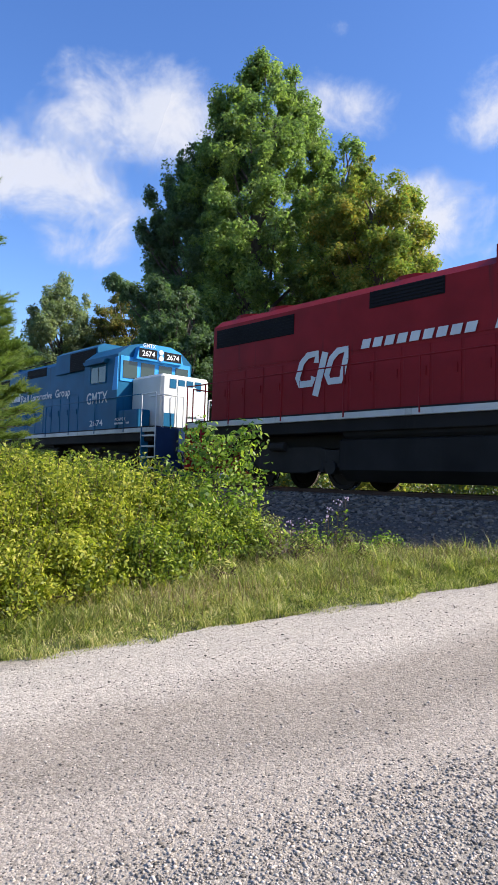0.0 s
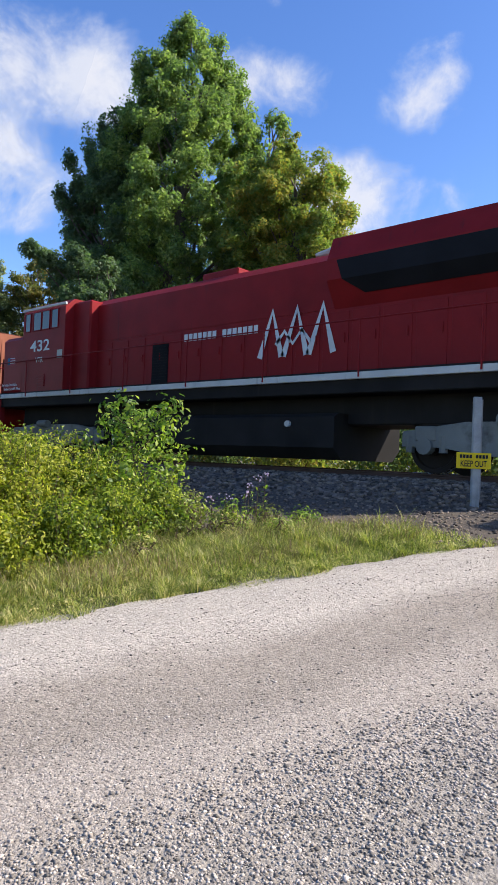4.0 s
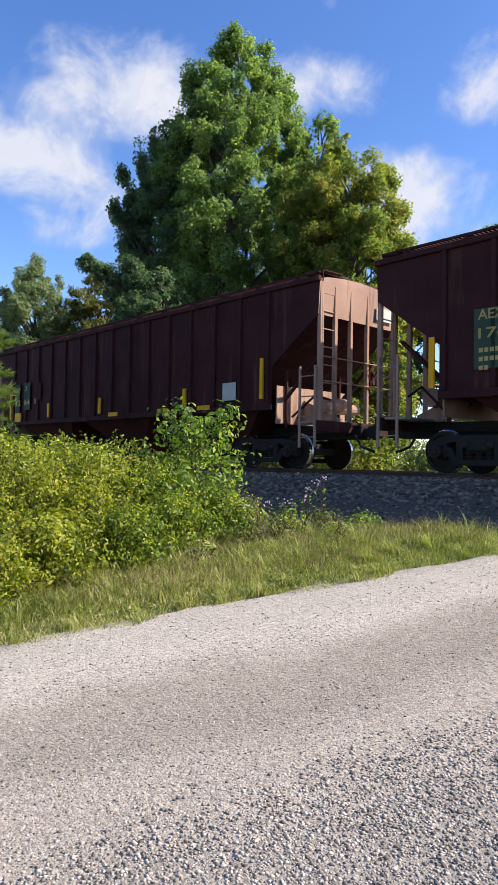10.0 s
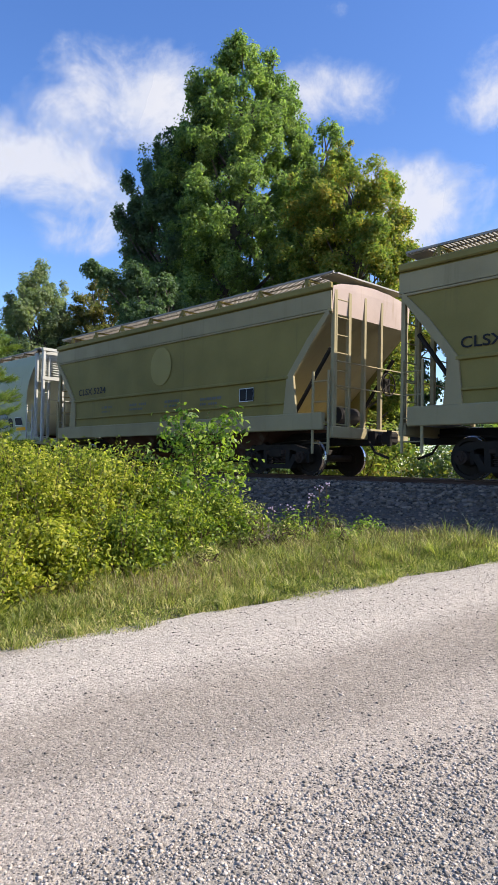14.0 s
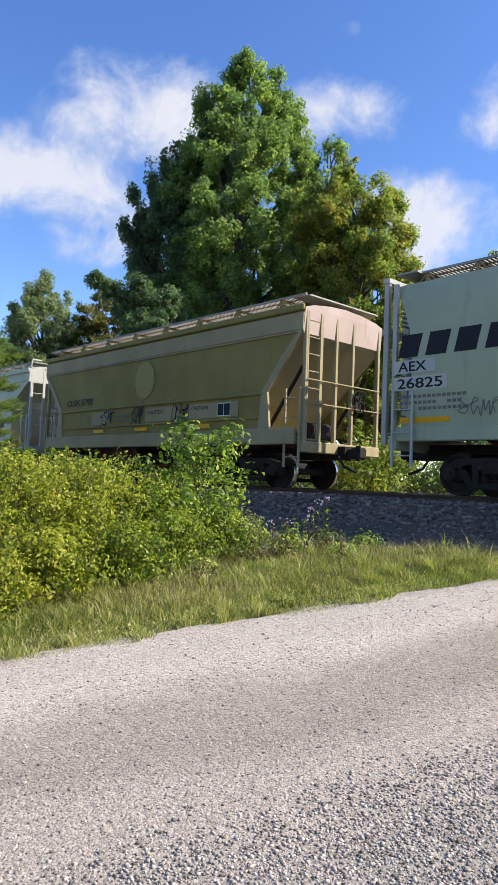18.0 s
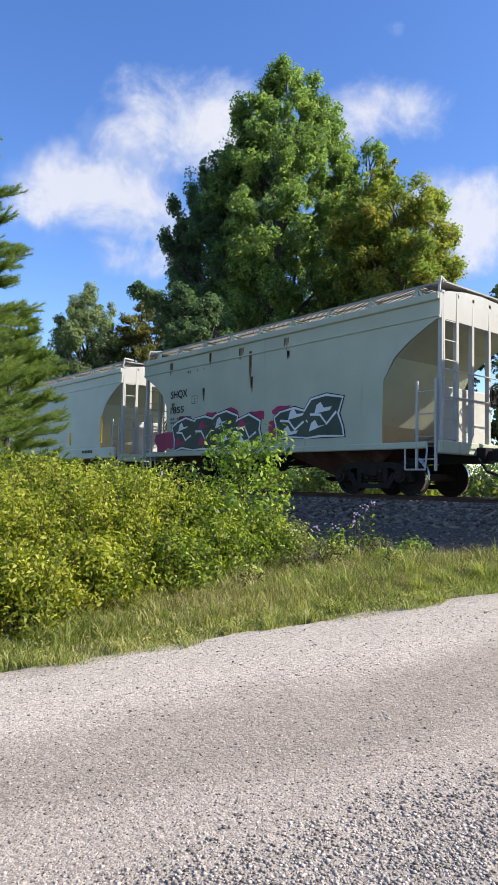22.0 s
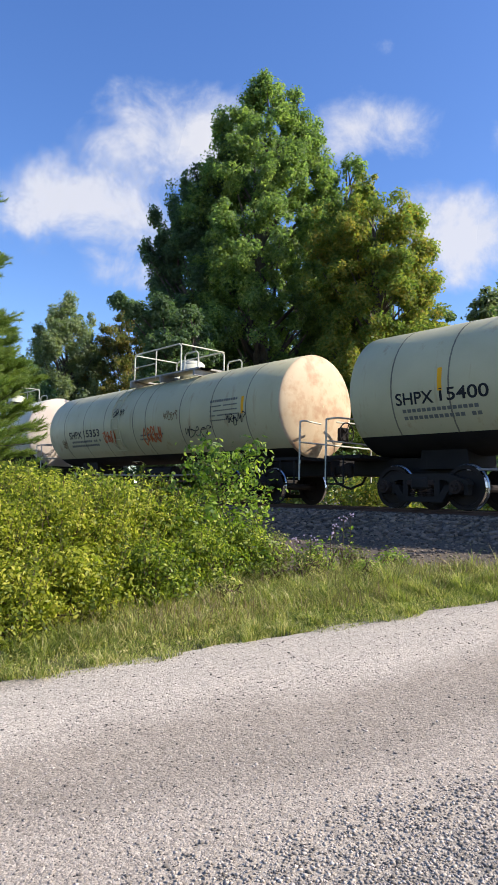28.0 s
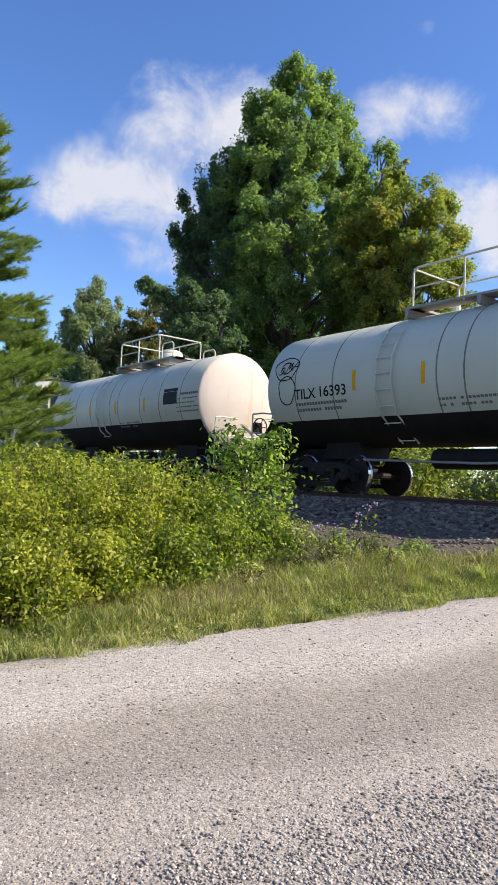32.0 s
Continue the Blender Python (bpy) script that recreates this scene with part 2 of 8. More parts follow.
M_TRUCK2 = mat("grey_truck_steel", (0.19, 0.19, 0.17), 0.7, var=0.3, dirt=(0.06, 0.05, 0.04), dirt_amount=0.2, streak=False)
M_WHEEL = mat("rolled_wheel_steel", (0.03, 0.024, 0.021), 0.65, 0.2, var=0.35)
M_TREAD = mat("polished_wheel_tread", (0.55, 0.54, 0.52), 0.25, 1.0, var=0.1)
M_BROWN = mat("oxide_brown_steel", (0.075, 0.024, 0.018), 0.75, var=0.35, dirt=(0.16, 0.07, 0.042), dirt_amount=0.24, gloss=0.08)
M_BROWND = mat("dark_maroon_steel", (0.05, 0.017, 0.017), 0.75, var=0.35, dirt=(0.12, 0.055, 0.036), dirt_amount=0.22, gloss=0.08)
# pinkish car end: sunlight put into a lighter colour, under brown streaks
M_PINKEND = mat("sunlit_pinkish_car_end", (0.36, 0.225, 0.165), 0.75, var=0.25, dirt=(0.16, 0.075, 0.05), dirt_amount=0.24)
# engine blue darkened to navy: shade at the pilot put into the paint, plus grime
M_BLUE_SHADED = mat("grimy_shaded_navy_paint", (0.01, 0.028, 0.075), 0.6, var=0.4, dirt=(0.02, 0.02, 0.025), dirt_amount=0.2)
# brown car end in its sunlit tone: the light is in the base colour
M_BROWN2 = mat("sunlit_rusty_brown_end", (0.27, 0.10, 0.06), 0.75, var=0.3, dirt=(0.13, 0.05, 0.035), dirt_amount=0.25)
M_TAN = mat("olive_tan_paint", (0.245, 0.20, 0.066), 0.65, var=0.16, dirt=(0.18, 0.145, 0.06), dirt_amount=0.16)
M_TANPALE = mat("faded_tan_paint", (0.33, 0.275, 0.155), 0.65, var=0.15, dirt=(0.24, 0.2, 0.11), dirt_amount=0.16)
M_CREAM = mat("faded_cream_end", (0.43, 0.335, 0.285), 0.65, var=0.15, dirt=(0.3, 0.22, 0.14), dirt_amount=0.14)
M_GREY = mat("pale_grey_green_paint", (0.375, 0.4, 0.265), 0.6, var=0.1, dirt=(0.3, 0.31, 0.24), dirt_amount=0.17)
M_LGREY = mat("light_grey_paint", (0.53, 0.565, 0.425), 0.55, var=0.08, dirt=(0.48, 0.49, 0.43), dirt_amount=0.12)
M_LGREY2 = mat("rust_stained_grey_paint", (0.45, 0.475, 0.35), 0.55, var=0.1, dirt=(0.3, 0.22, 0.13), dirt_amount=0.07)
M_ENDW = mat("white_car_end", (0.44, 0.43, 0.385), 0.55, var=0.1, dirt=(0.4, 0.34, 0.25), dirt_amount=0.1)
M_TANKW = mat("white_tank_paint", (0.57, 0.55, 0.44), 0.42, var=0.07, dirt=(0.45, 0.42, 0.33), dirt_amount=0.08)
M_TANKC = mat("stained_cream_tank_paint", (0.5, 0.46, 0.28), 0.45, var=0.1, dirt=(0.36, 0.24, 0.13), dirt_amount=0.16)
M_TANKEND = mat("rust_stained_tank_head", (0.56, 0.43, 0.28), 0.5, var=0.15, dirt=(0.38, 0.18, 0.09), dirt_amount=0.36, streak=False)
M_TANKEND2 = mat("pinkish_white_tank_head", (0.54, 0.46, 0.385), 0.5, var=0.1, dirt=(0.5, 0.32, 0.2), dirt_amount=0.2)
M_SPRAY_B = mat("pale_blue_spray_paint", (0.24, 0.29, 0.29), 0.6, var=0.2)
M_SPRAY_D = mat("dark_spray_outline", (0.04, 0.05, 0.045), 0.6, var=0.2)
M_SPRAY_R = mat("dark_red_spray_outline", (0.2, 0.05, 0.05), 0.6, var=0.2)
M_YELLOW = mat("yellow_reflector", (0.78, 0.38, 0.015), 0.5, var=0.15)
M_STENCIL = mat("worn_grey_stencil", (0.16, 0.16, 0.14), 0.7, var=0.3)
M_SEAM = mat("dirty_weld_seam", (0.2, 0.18, 0.13), 0.7, var=0.4)
M_DOT = mat("pale_round_paint", (0.325, 0.27, 0.10), 0.65, var=0.12)
M_BLACKLET = mat("black_lettering", (0.025, 0.025, 0.028), 0.6, var=0.2)
M_GRATE = mat("galvanized_grating", (0.3, 0.28, 0.26), 0.6, 0.2, var=0.2)
M_PINK = mat("pink_spray_paint", (0.36, 0.05, 0.11), 0.6)
M_SPRAY_G = mat("dark_green_spray_paint", (0.075, 0.095, 0.07), 0.6, var=0.3)
M_SPRAY_W = mat("white_spray_paint", (0.68, 0.72, 0.7), 0.6, var=0.1)
M_SPRAY_O = mat("orange_spray_paint", (0.5, 0.14, 0.05), 0.6)
M_RUST = mat("rust_stain", (0.24, 0.17, 0.09), 0.8, var=0.4)
M_PALEBOARD = mat("faded_stencil_board", (0.47, 0.47, 0.42), 0.7, var=0.15)
M_BOARDG = mat("dull_green_board", (0.05, 0.075, 0.05), 0.7, var=0.2)
M_GLASS = mat("dark_cab_glass", (0.03, 0.045, 0.035), 0.08, 0.0, var=0.3, bump=0, gloss=0.5)
M_MAROON = mat("hopper_bay_maroon", (0.06, 0.018, 0.015), 0.8, var=0.3)
M_BAY = mat("dusty_hopper_bay", (0.085, 0.045, 0.032), 0.85, var=0.4, dirt=(0.16, 0.14, 0.12), dirt_amount=0.2, streak=False)


# ---- builders ----
def finish(name, bm, material, parent=None, label="", smooth=False):
    me = bpy.data.meshes.new(name)
    bmesh.ops.recalc_face_normals(bm, faces=bm.faces)
    bm.to_mesh(me)
    bm.free()
    for m in material if isinstance(material, (list, tuple)) else (material,):
        me.materials.append(m)
    if smooth:
        for p in me.polygons:
            p.use_smooth = True
    ob = new(name, me)
    if parent is not None:
        ob.parent = parent
    if label:
        tagged(ob, label)
    return ob


def part(name, bm, material, parent, label="", smooth=False):
    return finish(name, bm, material, parent, label, smooth)


def again(ob, parent, x=0, y=0, z=0, rx=0, ry=0, rz=0):
    """A like part: an object of its own on the same mesh."""
    o = new(ob.name.split(".")[0], ob.data)
    o.parent = parent
    o.matrix_basis = pose(x, y, z, rx, ry, rz)
    return o


def box(bm, lo, hi, bevel=0.0):
    r = bmesh.ops.create_cube(bm, size=1)["verts"]
    for v in r:
        v.co = Vector([lo[i] + (v.co[i] + 0.5) * (hi[i] - lo[i]) for i in range(3)])
    if bevel:
        es = list({e for v in r for e in v.link_edges})
        bmesh.ops.bevel(bm, geom=es, offset=bevel, segments=1, affect="EDGES", profile=0.5)
    return bm


def boxed(lo, hi, bevel=0.0):
    return box(bmesh.new(), lo, hi, bevel)


def rod(bm, a, b, r, seg=8, r2=None):
    a, b = Vector(a), Vector(b)
    q = (b - a).to_track_quat("Z", "Y").to_matrix().to_4x4()
    m = Matrix.Translation((a + b) / 2) @ q
    bmesh.ops.create_cone(bm, cap_ends=True, segments=seg, radius1=r, radius2=r if r2 is None else r2, depth=(b - a).length, matrix=m)
    return bm


def tube(bm, pts, r, seg=6):
    for a, b in zip(pts, pts[1:]):
        rod(bm, a, b, r, seg)
    return bm


def prism(bm, outline, y0, y1):
    """An outline in x and z, drawn out from y0 to y1."""
    a = [bm.verts.new((x, y0, z)) for x, z in outline]
    b = [bm.verts.new((x, y1, z)) for x, z in outline]
    n = len(a)
    bm.faces.new(a)
    bm.faces.new(b[::-1])
    for i in range(n):
        bm.faces.new((a[i], b[i], b[(i + 1) % n], a[(i + 1) % n]))
    return bm


def along(bm, outline, x0, x1):
    """An outline in y and z, drawn out from x0 to x1."""
    a = [bm.verts.new((x0, y, z)) for y, z in outline]
    b = [bm.verts.new((x1, y, z)) for y, z in outline]
    n = len(a)
    bm.faces.new(a)
    bm.faces.new(b[::-1])
    for i in range(n):
        bm.faces.new((a[i], b[i], b[(i + 1) % n], a[(i + 1) % n]))
    return bm


def lettering(words, x0, x1, z, high, face, material, parent, name="lettering", slant=0.0, bold=0.022):
    """Words in the built-in font on a car's side, from x0 to x1, laid on the surface y = face(z)."""
    cu = bpy.data.curves.new("words", "FONT")
    cu.body, cu.size, cu.shear, cu.offset = words, high / 0.69, slant, high * bold
    tmp = bpy.data.objects.new("words", cu)
    me = bpy.data.meshes.new_from_object(tmp)
    bpy.data.objects.remove(tmp)
    bpy.data.curves.remove(cu)
    xs = [v.co.x for v in me.vertices]
    k = (x1 - x0) / (max(xs) - min(xs))
    lo = min(xs)
    for v in me.vertices:
        zz = z + v.co.y
        v.co = Vector((x0 + (v.co.x - lo) * k, face(zz) - 0.006, zz))
    me.name = name
    me.materials.append(material)
    ob = new(name, me)
    ob.parent = parent
    return ob


def patch(outline, face, material, parent, name, label="", lift=0.005):
    """A painted patch on a car's side: an outline in x and z on the surface y = face(z), a few millimetres thick."""
    bm = bmesh.new()
    a = [bm.verts.new((x, face(z) - lift, z)) for x, z in outline]
    b = [bm.verts.new((x, face(z) + 0.004, z)) for x, z in outline]
    bm.faces.new(a)
    n = len(a)
    for i in range(n):
        bm.faces.new((a[i], b[i], b[(i + 1) % n], a[(i + 1) % n]))
    return part(name, bm, material, parent, label)


def board(x0, z0, x1, z1, face, material, parent, name="board", label="", lift=0.005):
    k = max(1, round((z1 - z0) / 0.3))
    zs = [z0 + (z1 - z0) * i / k for i in range(k + 1)]
    return patch([(x0, z) for z in zs] + [(x1, z) for z in zs[::-1]], face, material, parent, name, label, lift)


def bars(x0, x1, z, high, count, face, material, parent, name="lettering_line", lean=0.0, seed=1):
    """Writing too small to read, or a maker's name: a row of plain strokes."""
    rnd = random.Random(seed)
    bm = bmesh.new()
    w = (x1 - x0) / count
    for i in range(count):
        if rnd.random() < 0.1:
            continue
        a, b = x0 + i * w + w * 0.12, x0 + (i + 1) * w - w * 0.12
        q = [(a, z), (b, z), (b + lean * high, z + high), (a + lean * high, z + high)]
        v = [bm.verts.new((x, face(zz) - 0.006, zz)) for x, zz in q]
        bm.faces.new(v)
    return tagged(part(name, bm, material, parent), kind="stuff")


def blob(cx, cz, w, h, n, rnd, rough=0.3, square=0.6):
    pts = []
    for i in range(n):
        a = 2 * math.pi * i / n
        k = 1 - rough * rnd.random()
        pts.append((cx + w / 2 * k * math.copysign(abs(math.cos(a)) ** square, math.cos(a)), cz + h / 2 * k * math.copysign(abs(math.sin(a)) ** square, math.sin(a))))
    return pts


def ribbon(pts, width, face, material, parent, name="spray_line", lift=0.012):
    bm = bmesh.new()
    last = None
    for i, (x, z) in enumerate(pts):
        x2, z2 = pts[min(i + 1, len(pts) - 1)]
        x1, z1 = pts[max(i - 1, 0)]
        dx, dz = x2 - x1, z2 - z1
        k = width / 2 / (math.hypot(dx, dz) or 1)
        a = bm.verts.new((x - dz * k, face(z) - lift, z + dx * k))
        b = bm.verts.new((x + dz * k, face(z) - lift, z - dx * k))
        if last:
            bm.faces.new((last[0], last[1], b, a))
        last = (a, b)
    return part(name, bm, material, parent)


def scribble(x0, x1, z0, z1, face, material, parent, seed, turns=5, width=0.03):
    """A sprayed tag: one joined line of jagged and rounded letter shapes, slanted and uneven."""
    rnd = random.Random(seed)
    w, h = (x1 - x0) / turns, z1 - z0
    knots = []
    for k in range(turns):
        top, foot = rnd.uniform(0.7, 1.0), rnd.uniform(0.0, 0.22)
        shape = rnd.choice((
            ((0.1, foot), (0.3, top), (0.55, foot + 0.25), (0.8, top * 0.9), (0.95, foot)),
            ((0.15, top), (0.1, foot), (0.7, foot + 0.05), (0.85, 0.5), (0.3, 0.55)),
            ((0.9, top * 0.85), (0.3, top), (0.2, 0.6), (0.85, 0.45), (0.7, foot), (0.1, foot + 0.1)),
            ((0.1, foot), (0.15, top), (0.8, top * 0.9), (0.3, 0.5), (0.95, foot)),
            ((0.1, 0.55), (0.8, 0.6), (0.5, top), (0.15, 0.4), (0.45, foot), (0.95, foot + 0.2))))
        for u, v in shape:
            u, v = u + rnd.uniform(-0.12, 0.12), v + rnd.uniform(-0.09, 0.09)
            knots.append((x0 + w * (k + u + 0.25 * (v - 0.5)), z0 + h * (v + 0.06 * (k % 2))))
    pts = []
    for k in range(1, len(knots) - 2):
        p, q, r, e = (Vector(knots[k + o]) for o in (-1, 0, 1, 2))
        for f in (0, 0.2, 0.4, 0.6, 0.8):
            c = 0.5 * (2 * q + (r - p) * f * 0.7 + (6 * (r - q) - 0.7 * (2 * (r - p) + (e - q))) * f * f + (4 * (q - r) + 0.7 * ((r - p) + (e - q))) * f ** 3)
            pts.append((c.x, c.y))
    return ribbon(pts, width, face, material, parent, "spray_scribble")


def mural(x0, x1, z0, z1, count, face, parent, seed, back=True):
    """Spray-painted block letters: pink behind, black and white outlines, dark green fields with pale strokes."""
    rnd = random.Random(seed)
    w = (x1 - x0) / count
    top = [z1 - (z1 - z0) * 0.22 * rnd.random() for _ in range(count)]
    for k in range(count if back else 0):
        if rnd.random() < 0.8:
            patch(blob(x0 + (k + rnd.random()) * w, top[k] - 0.02, w * 0.7, 0.3, 12, rnd, 0.35), face, M_PINK, parent, "spray_ground", lift=0.006)
    patch(blob(x0, (z0 + z1) / 2 - 0.2, 0.7, (z1 - z0) * 0.6, 12, rnd, 0.35), face, M_PINK, parent, "spray_ground", lift=0.006)
    shapes = []
    for i in range(count):
        a, b, t = x0 + i * w, x0 + (i + 1) * w, top[i]
        j = lambda q: (rnd.random() - 0.5) * q
        shapes.append([(a + j(0.1), z0 + 0.03), (a + w * 0.42, z0 + 0.02 + 0.1 * rnd.random()), (b + 0.06 + j(0.14), z0 + 0.04), (b + 0.1 + j(0.1), z0 + (t - z0) * (0.35 + j(0.2))), (b - 0.02 + j(0.12), z0 + (t - z0) * 0.55), (b + 0.08 + j(0.14), t - 0.12 + j(0.1)), (a + w * 0.6, t + j(0.06)), (a + w * 0.15, t - 0.05 + j(0.1)), (a - 0.1 + j(0.1), z0 + (t - z0) * (0.7 + j(0.2))), (a + 0.02 + j(0.08), z0 + (t - z0) * 0.4)])
    for i, sh in enumerate(shapes):
        cx, cz = sum(p[0] for p in sh) / 10, sum(p[1] for p in sh) / 10
        for grow, m, lift, nm in ((0.075, M_BLACKLET, 0.007, "spray_outline"), (0.05, M_SPRAY_W, 0.010 + 0.002 * (i % 2), "spray_edge"), (-0.01, M_SPRAY_G, 0.014 + 0.002 * (i % 2), "spray_letter")):
            out = []
            for x, z in sh:
                d = math.hypot(x - cx, z - cz)
                out.append((x + (x - cx) / d * grow, max(z0, z + (z - cz) / d * grow)))
            patch(out, face, m, parent, nm, lift=lift)
        for k in range(2):
            ax, az = cx + (rnd.random() - 0.5) * w * 0.4, cz + (k - 0.5) * (z1 - z0) * 0.42
            tri = [(ax - w * 0.26, az - 0.1), (ax + w * 0.2, az - 0.06 + 0.1 * rnd.random()), (ax + w * 0.26, az + 0.04), (ax + w * 0.02, az + 0.02), (ax - w * 0.08, az + 0.17), (ax - w * 0.2, az + 0.1)]
            patch(tri, face, M_PINK if rnd.random() < 0.25 else M_SPRAY_W, parent, "spray_field", lift=0.019)
        ribbon([(cx - w * 0.4, cz + 0.1), (cx - w * 0.1, cz + 0.2 * rnd.random()), (cx + w * 0.1, cz - 0.15), (cx + w * 0.38, cz - 0.05 + 0.2 * rnd.random())], 0.06, face, M_SPRAY_W, parent, lift=0.02)


def blocks(x0, x1, z, high, count, face, material, parent, gaps=(), lean=0.0):
    """A maker's name: each letter a plain slanted block."""
    w = (x1 - x0) / count
    for i in range(count):
        if i not in gaps:
            a, b = x0 + (i + 0.14) * w, x0 + (i + 0.86) * w
            patch([(a, z), (b, z), (b + lean * high, z + high), (a + lean * high, z + high)], face, material, parent, "name_block", lift=0.008)


# ---- ground, road and track ----
RAIL, AXIS = 1.375, 13.0
M_SOIL = stone_mat("dark_gravelly_soil", 0.04, 0.15, 60, 0.6, 0.5, (1.0, 0.77, 0.55))
M_ROAD = road_mat()
M_BALLAST = stone_mat("grey_ballast", 0.045, 0.21, 34, 0.9, 0.8, (1.0, 0.75, 0.54))
M_VERGE = mat("verge_soil", (0.13, 0.13, 0.05), 0.95, var=0.5, scale=7.0, fine=90, bump=0.9)
M_RAILTOP = mat("polished_rail_head", (0.55, 0.53, 0.5), 0.25, 1.0, var=0.15)
M_RAIL = mat("rusty_rail", (0.10, 0.06, 0.045), 0.75, var=0.3)
M_TIE = mat("weathered_timber_tie", (0.09, 0.075, 0.065), 0.9, var=0.4, scale=5, fine=50, bump=0.5)


def road_edge(y):
    """Where the gravel road ends on the track's side of the verge, in x."""
    return -5.55 + 0.34 * y


def rough(x, y):
    return 0.05 * noise.noise(Vector((x * 0.4, y * 0.4, 0))) + 0.025 * noise.noise(Vector((x * 1.3, y * 1.3, 3)))


def base_z(y):
    """The ground's rise from the road towards the track, and its fall behind it."""
    if y < -6:
        return -0.6
    if y < 9.4:
        return 0.1 * y
    if y < 16.8:
        return 0.94
    return 0.94 - min(0.5, (y - 16.8) * 0.06)


def ground_z(x, y):
    k = 0.0 if y > 9 else 1.0
    off = road_edge(y) - x
    w = min(1, max(0, off / 0.8))
    return base_z(y) + rough(x, y) * (0.25 + 0.75 * w) * k + (0.05 * w if 0 < y < 7 else 0) - (0.08 if off < -0.25 and y < 9 else 0)


def sheet(name, xs, ys, height, material):
    nx, ny = len(xs), len(ys)
    verts = [(x, y, height(x, y)) for y in ys for x in xs]
    faces = [(j * nx + i, j * nx + i + 1, (j + 1) * nx + i + 1, (j + 1) * nx + i) for j in range(ny - 1) for i in range(nx - 1)]
    me = bpy.data.meshes.new(name)
    me.from_pydata(verts, [], faces)
    me.materials.append(material)
    for p in me.polygons:
        p.use_smooth = True
    return new(name, me)


def steps(*stops):
    out = []
    for a, b, d in stops:
        n = max(1, round((b - a) / d))
        out += [a + (b - a) * i / n for i in range(n)]
    return out + [stops[-1][1]]


tagged(sheet("ground", steps((-2500, -100, 400), (-100, -30, 10), (-30, -14, 2), (-14, 4, 0.25), (4, 40, 4), (40, 2500, 410)),
             steps((-600, -20, 80), (-20, -2, 3), (-2, 10, 0.25), (10, 20, 2), (20, 100, 10), (100, 3000, 290)), ground_z, M_SOIL), "dark gravelly soil", "ground", kind="structure")

# road strip, its edge a little ragged, rising to the crossing
bm = bmesh.new()
rows = []
for y in steps((-14, 0, 1.0), (0, 9, 0.12), (9, 11.9, 0.4)):
    e = road_edge(y) + 0.09 * noise.noise(Vector((y * 1.6, 0, 7))) + 0.05 * noise.noise(Vector((y * 5, 0, 9))) if y < 6.4 else road_edge(y) + (y - 6.4) * 0.35
    row = []
    for k, x in enumerate(steps((0, 0.5, 0.1), (0.5, 8, 0.3), (8, 12, 1.0))):
        z = base_z(min(y, 9.4)) + max(0, y - 9.4) * 0.165 + rough(e + x, y) * 0.22 + 0.02 + 0.012 * math.sin(x * 2.3 + 0.5) * (1 if 0.6 < x < 7 else 0)
        row.append(bm.verts.new((e + x, y, z - (0.03 if k == 0 else 0))))
    rows.append(row)
for a, b in zip(rows, rows[1:]):
    for i in range(len(a) - 1):
        bm.faces.new((a[i], a[i + 1], b[i + 1], b[i]))
tagged(finish("road", bm, M_ROAD, smooth=True), "pale crushed-stone road", "road", kind="structure")

# verge strip under the grass
bm = bmesh.new()
rows = []
for y in steps((0, 7.2, 0.15)):
    e = road_edge(y)
    rows.append([bm.verts.new((e + 0.03 - k * 0.15, y, ground_z(e + 0.03 - k * 0.15, y) + (0.008 if k else -0.01))) for k in range(14 if y < 6 else 10)])
for a, b in zip(rows, rows[1:]):
    for i in range(min(len(a), len(b)) - 1):
        bm.faces.new((a[i + 1], a[i], b[i], b[i + 1]))
tagged(finish("verge", bm, M_VERGE, smooth=True), "green-brown soil of the grass verge", "verge", kind="structure")

# ballast bank
bm = bmesh.new()
prof = [(9.25, 0.9), (9.6, 0.97), (10.1, 1.08), (10.6, 1.2), (11.0, 1.24), (11.9, 1.25), (14.1, 1.25), (15.0, 1.24), (15.5, 1.18), (16.6, 0.92)]
rows = []
for x in steps((-330, -40, 10), (-40, 0, 0.4), (0, 340, 10)):
    rows.append([bm.verts.new((x, y + 0.1 * noise.noise(Vector((x * 0.6, y, 0))), z + 0.035 * noise.noise(Vector((x * 1.5, y * 1.5, 5))))) for y, z in prof])
for a, b in zip(rows, rows[1:]):
    for i in range(len(a) - 1):
        bm.faces.new((a[i], a[i + 1], b[i + 1], b[i]))
tagged(finish("ballast", bm, M_BALLAST, smooth=True), "grey crushed-stone ballast bank", "ballast", kind="structure")

track = tagged(new("railway_track"), "steel rails on weathered timber ties in ballast", "railway track", kind="structure")
track.matrix_basis = pose(0, AXIS, RAIL)
for s in (-1, 1):
    bm = along(bmesh.new(), [(s * 0.753 - 0.07, -0.165), (s * 0.753 + 0.07, -0.165), (s * 0.753 + 0.07, -0.15), (s * 0.753 + 0.01, -0.13), (s * 0.753 + 0.01, -0.04), (s * 0.753 + 0.036, -0.03), (s * 0.753 + 0.036, -0.003), (s * 0.753 + 0.03, 0), (s * 0.753 - 0.03, 0), (s * 0.753 - 0.036, -0.003), (s * 0.753 - 0.036, -0.03), (s * 0.753 - 0.01, -0.04), (s * 0.753 - 0.01, -0.13), (s * 0.753 - 0.07, -0.15)], -330, 340)
    for f in bm.faces:
        if all(v.co.z > -0.004 for v in f.verts):
            f.material_index = 1
    part("rail", bm, [M_RAIL, M_RAILTOP], track)
tie = part("tie", boxed((-0.11, -1.3, -0.33), (0.11, 1.3, -0.166), 0.012), M_TIE, track)
tie.matrix_basis = pose(-60, 0, 0)
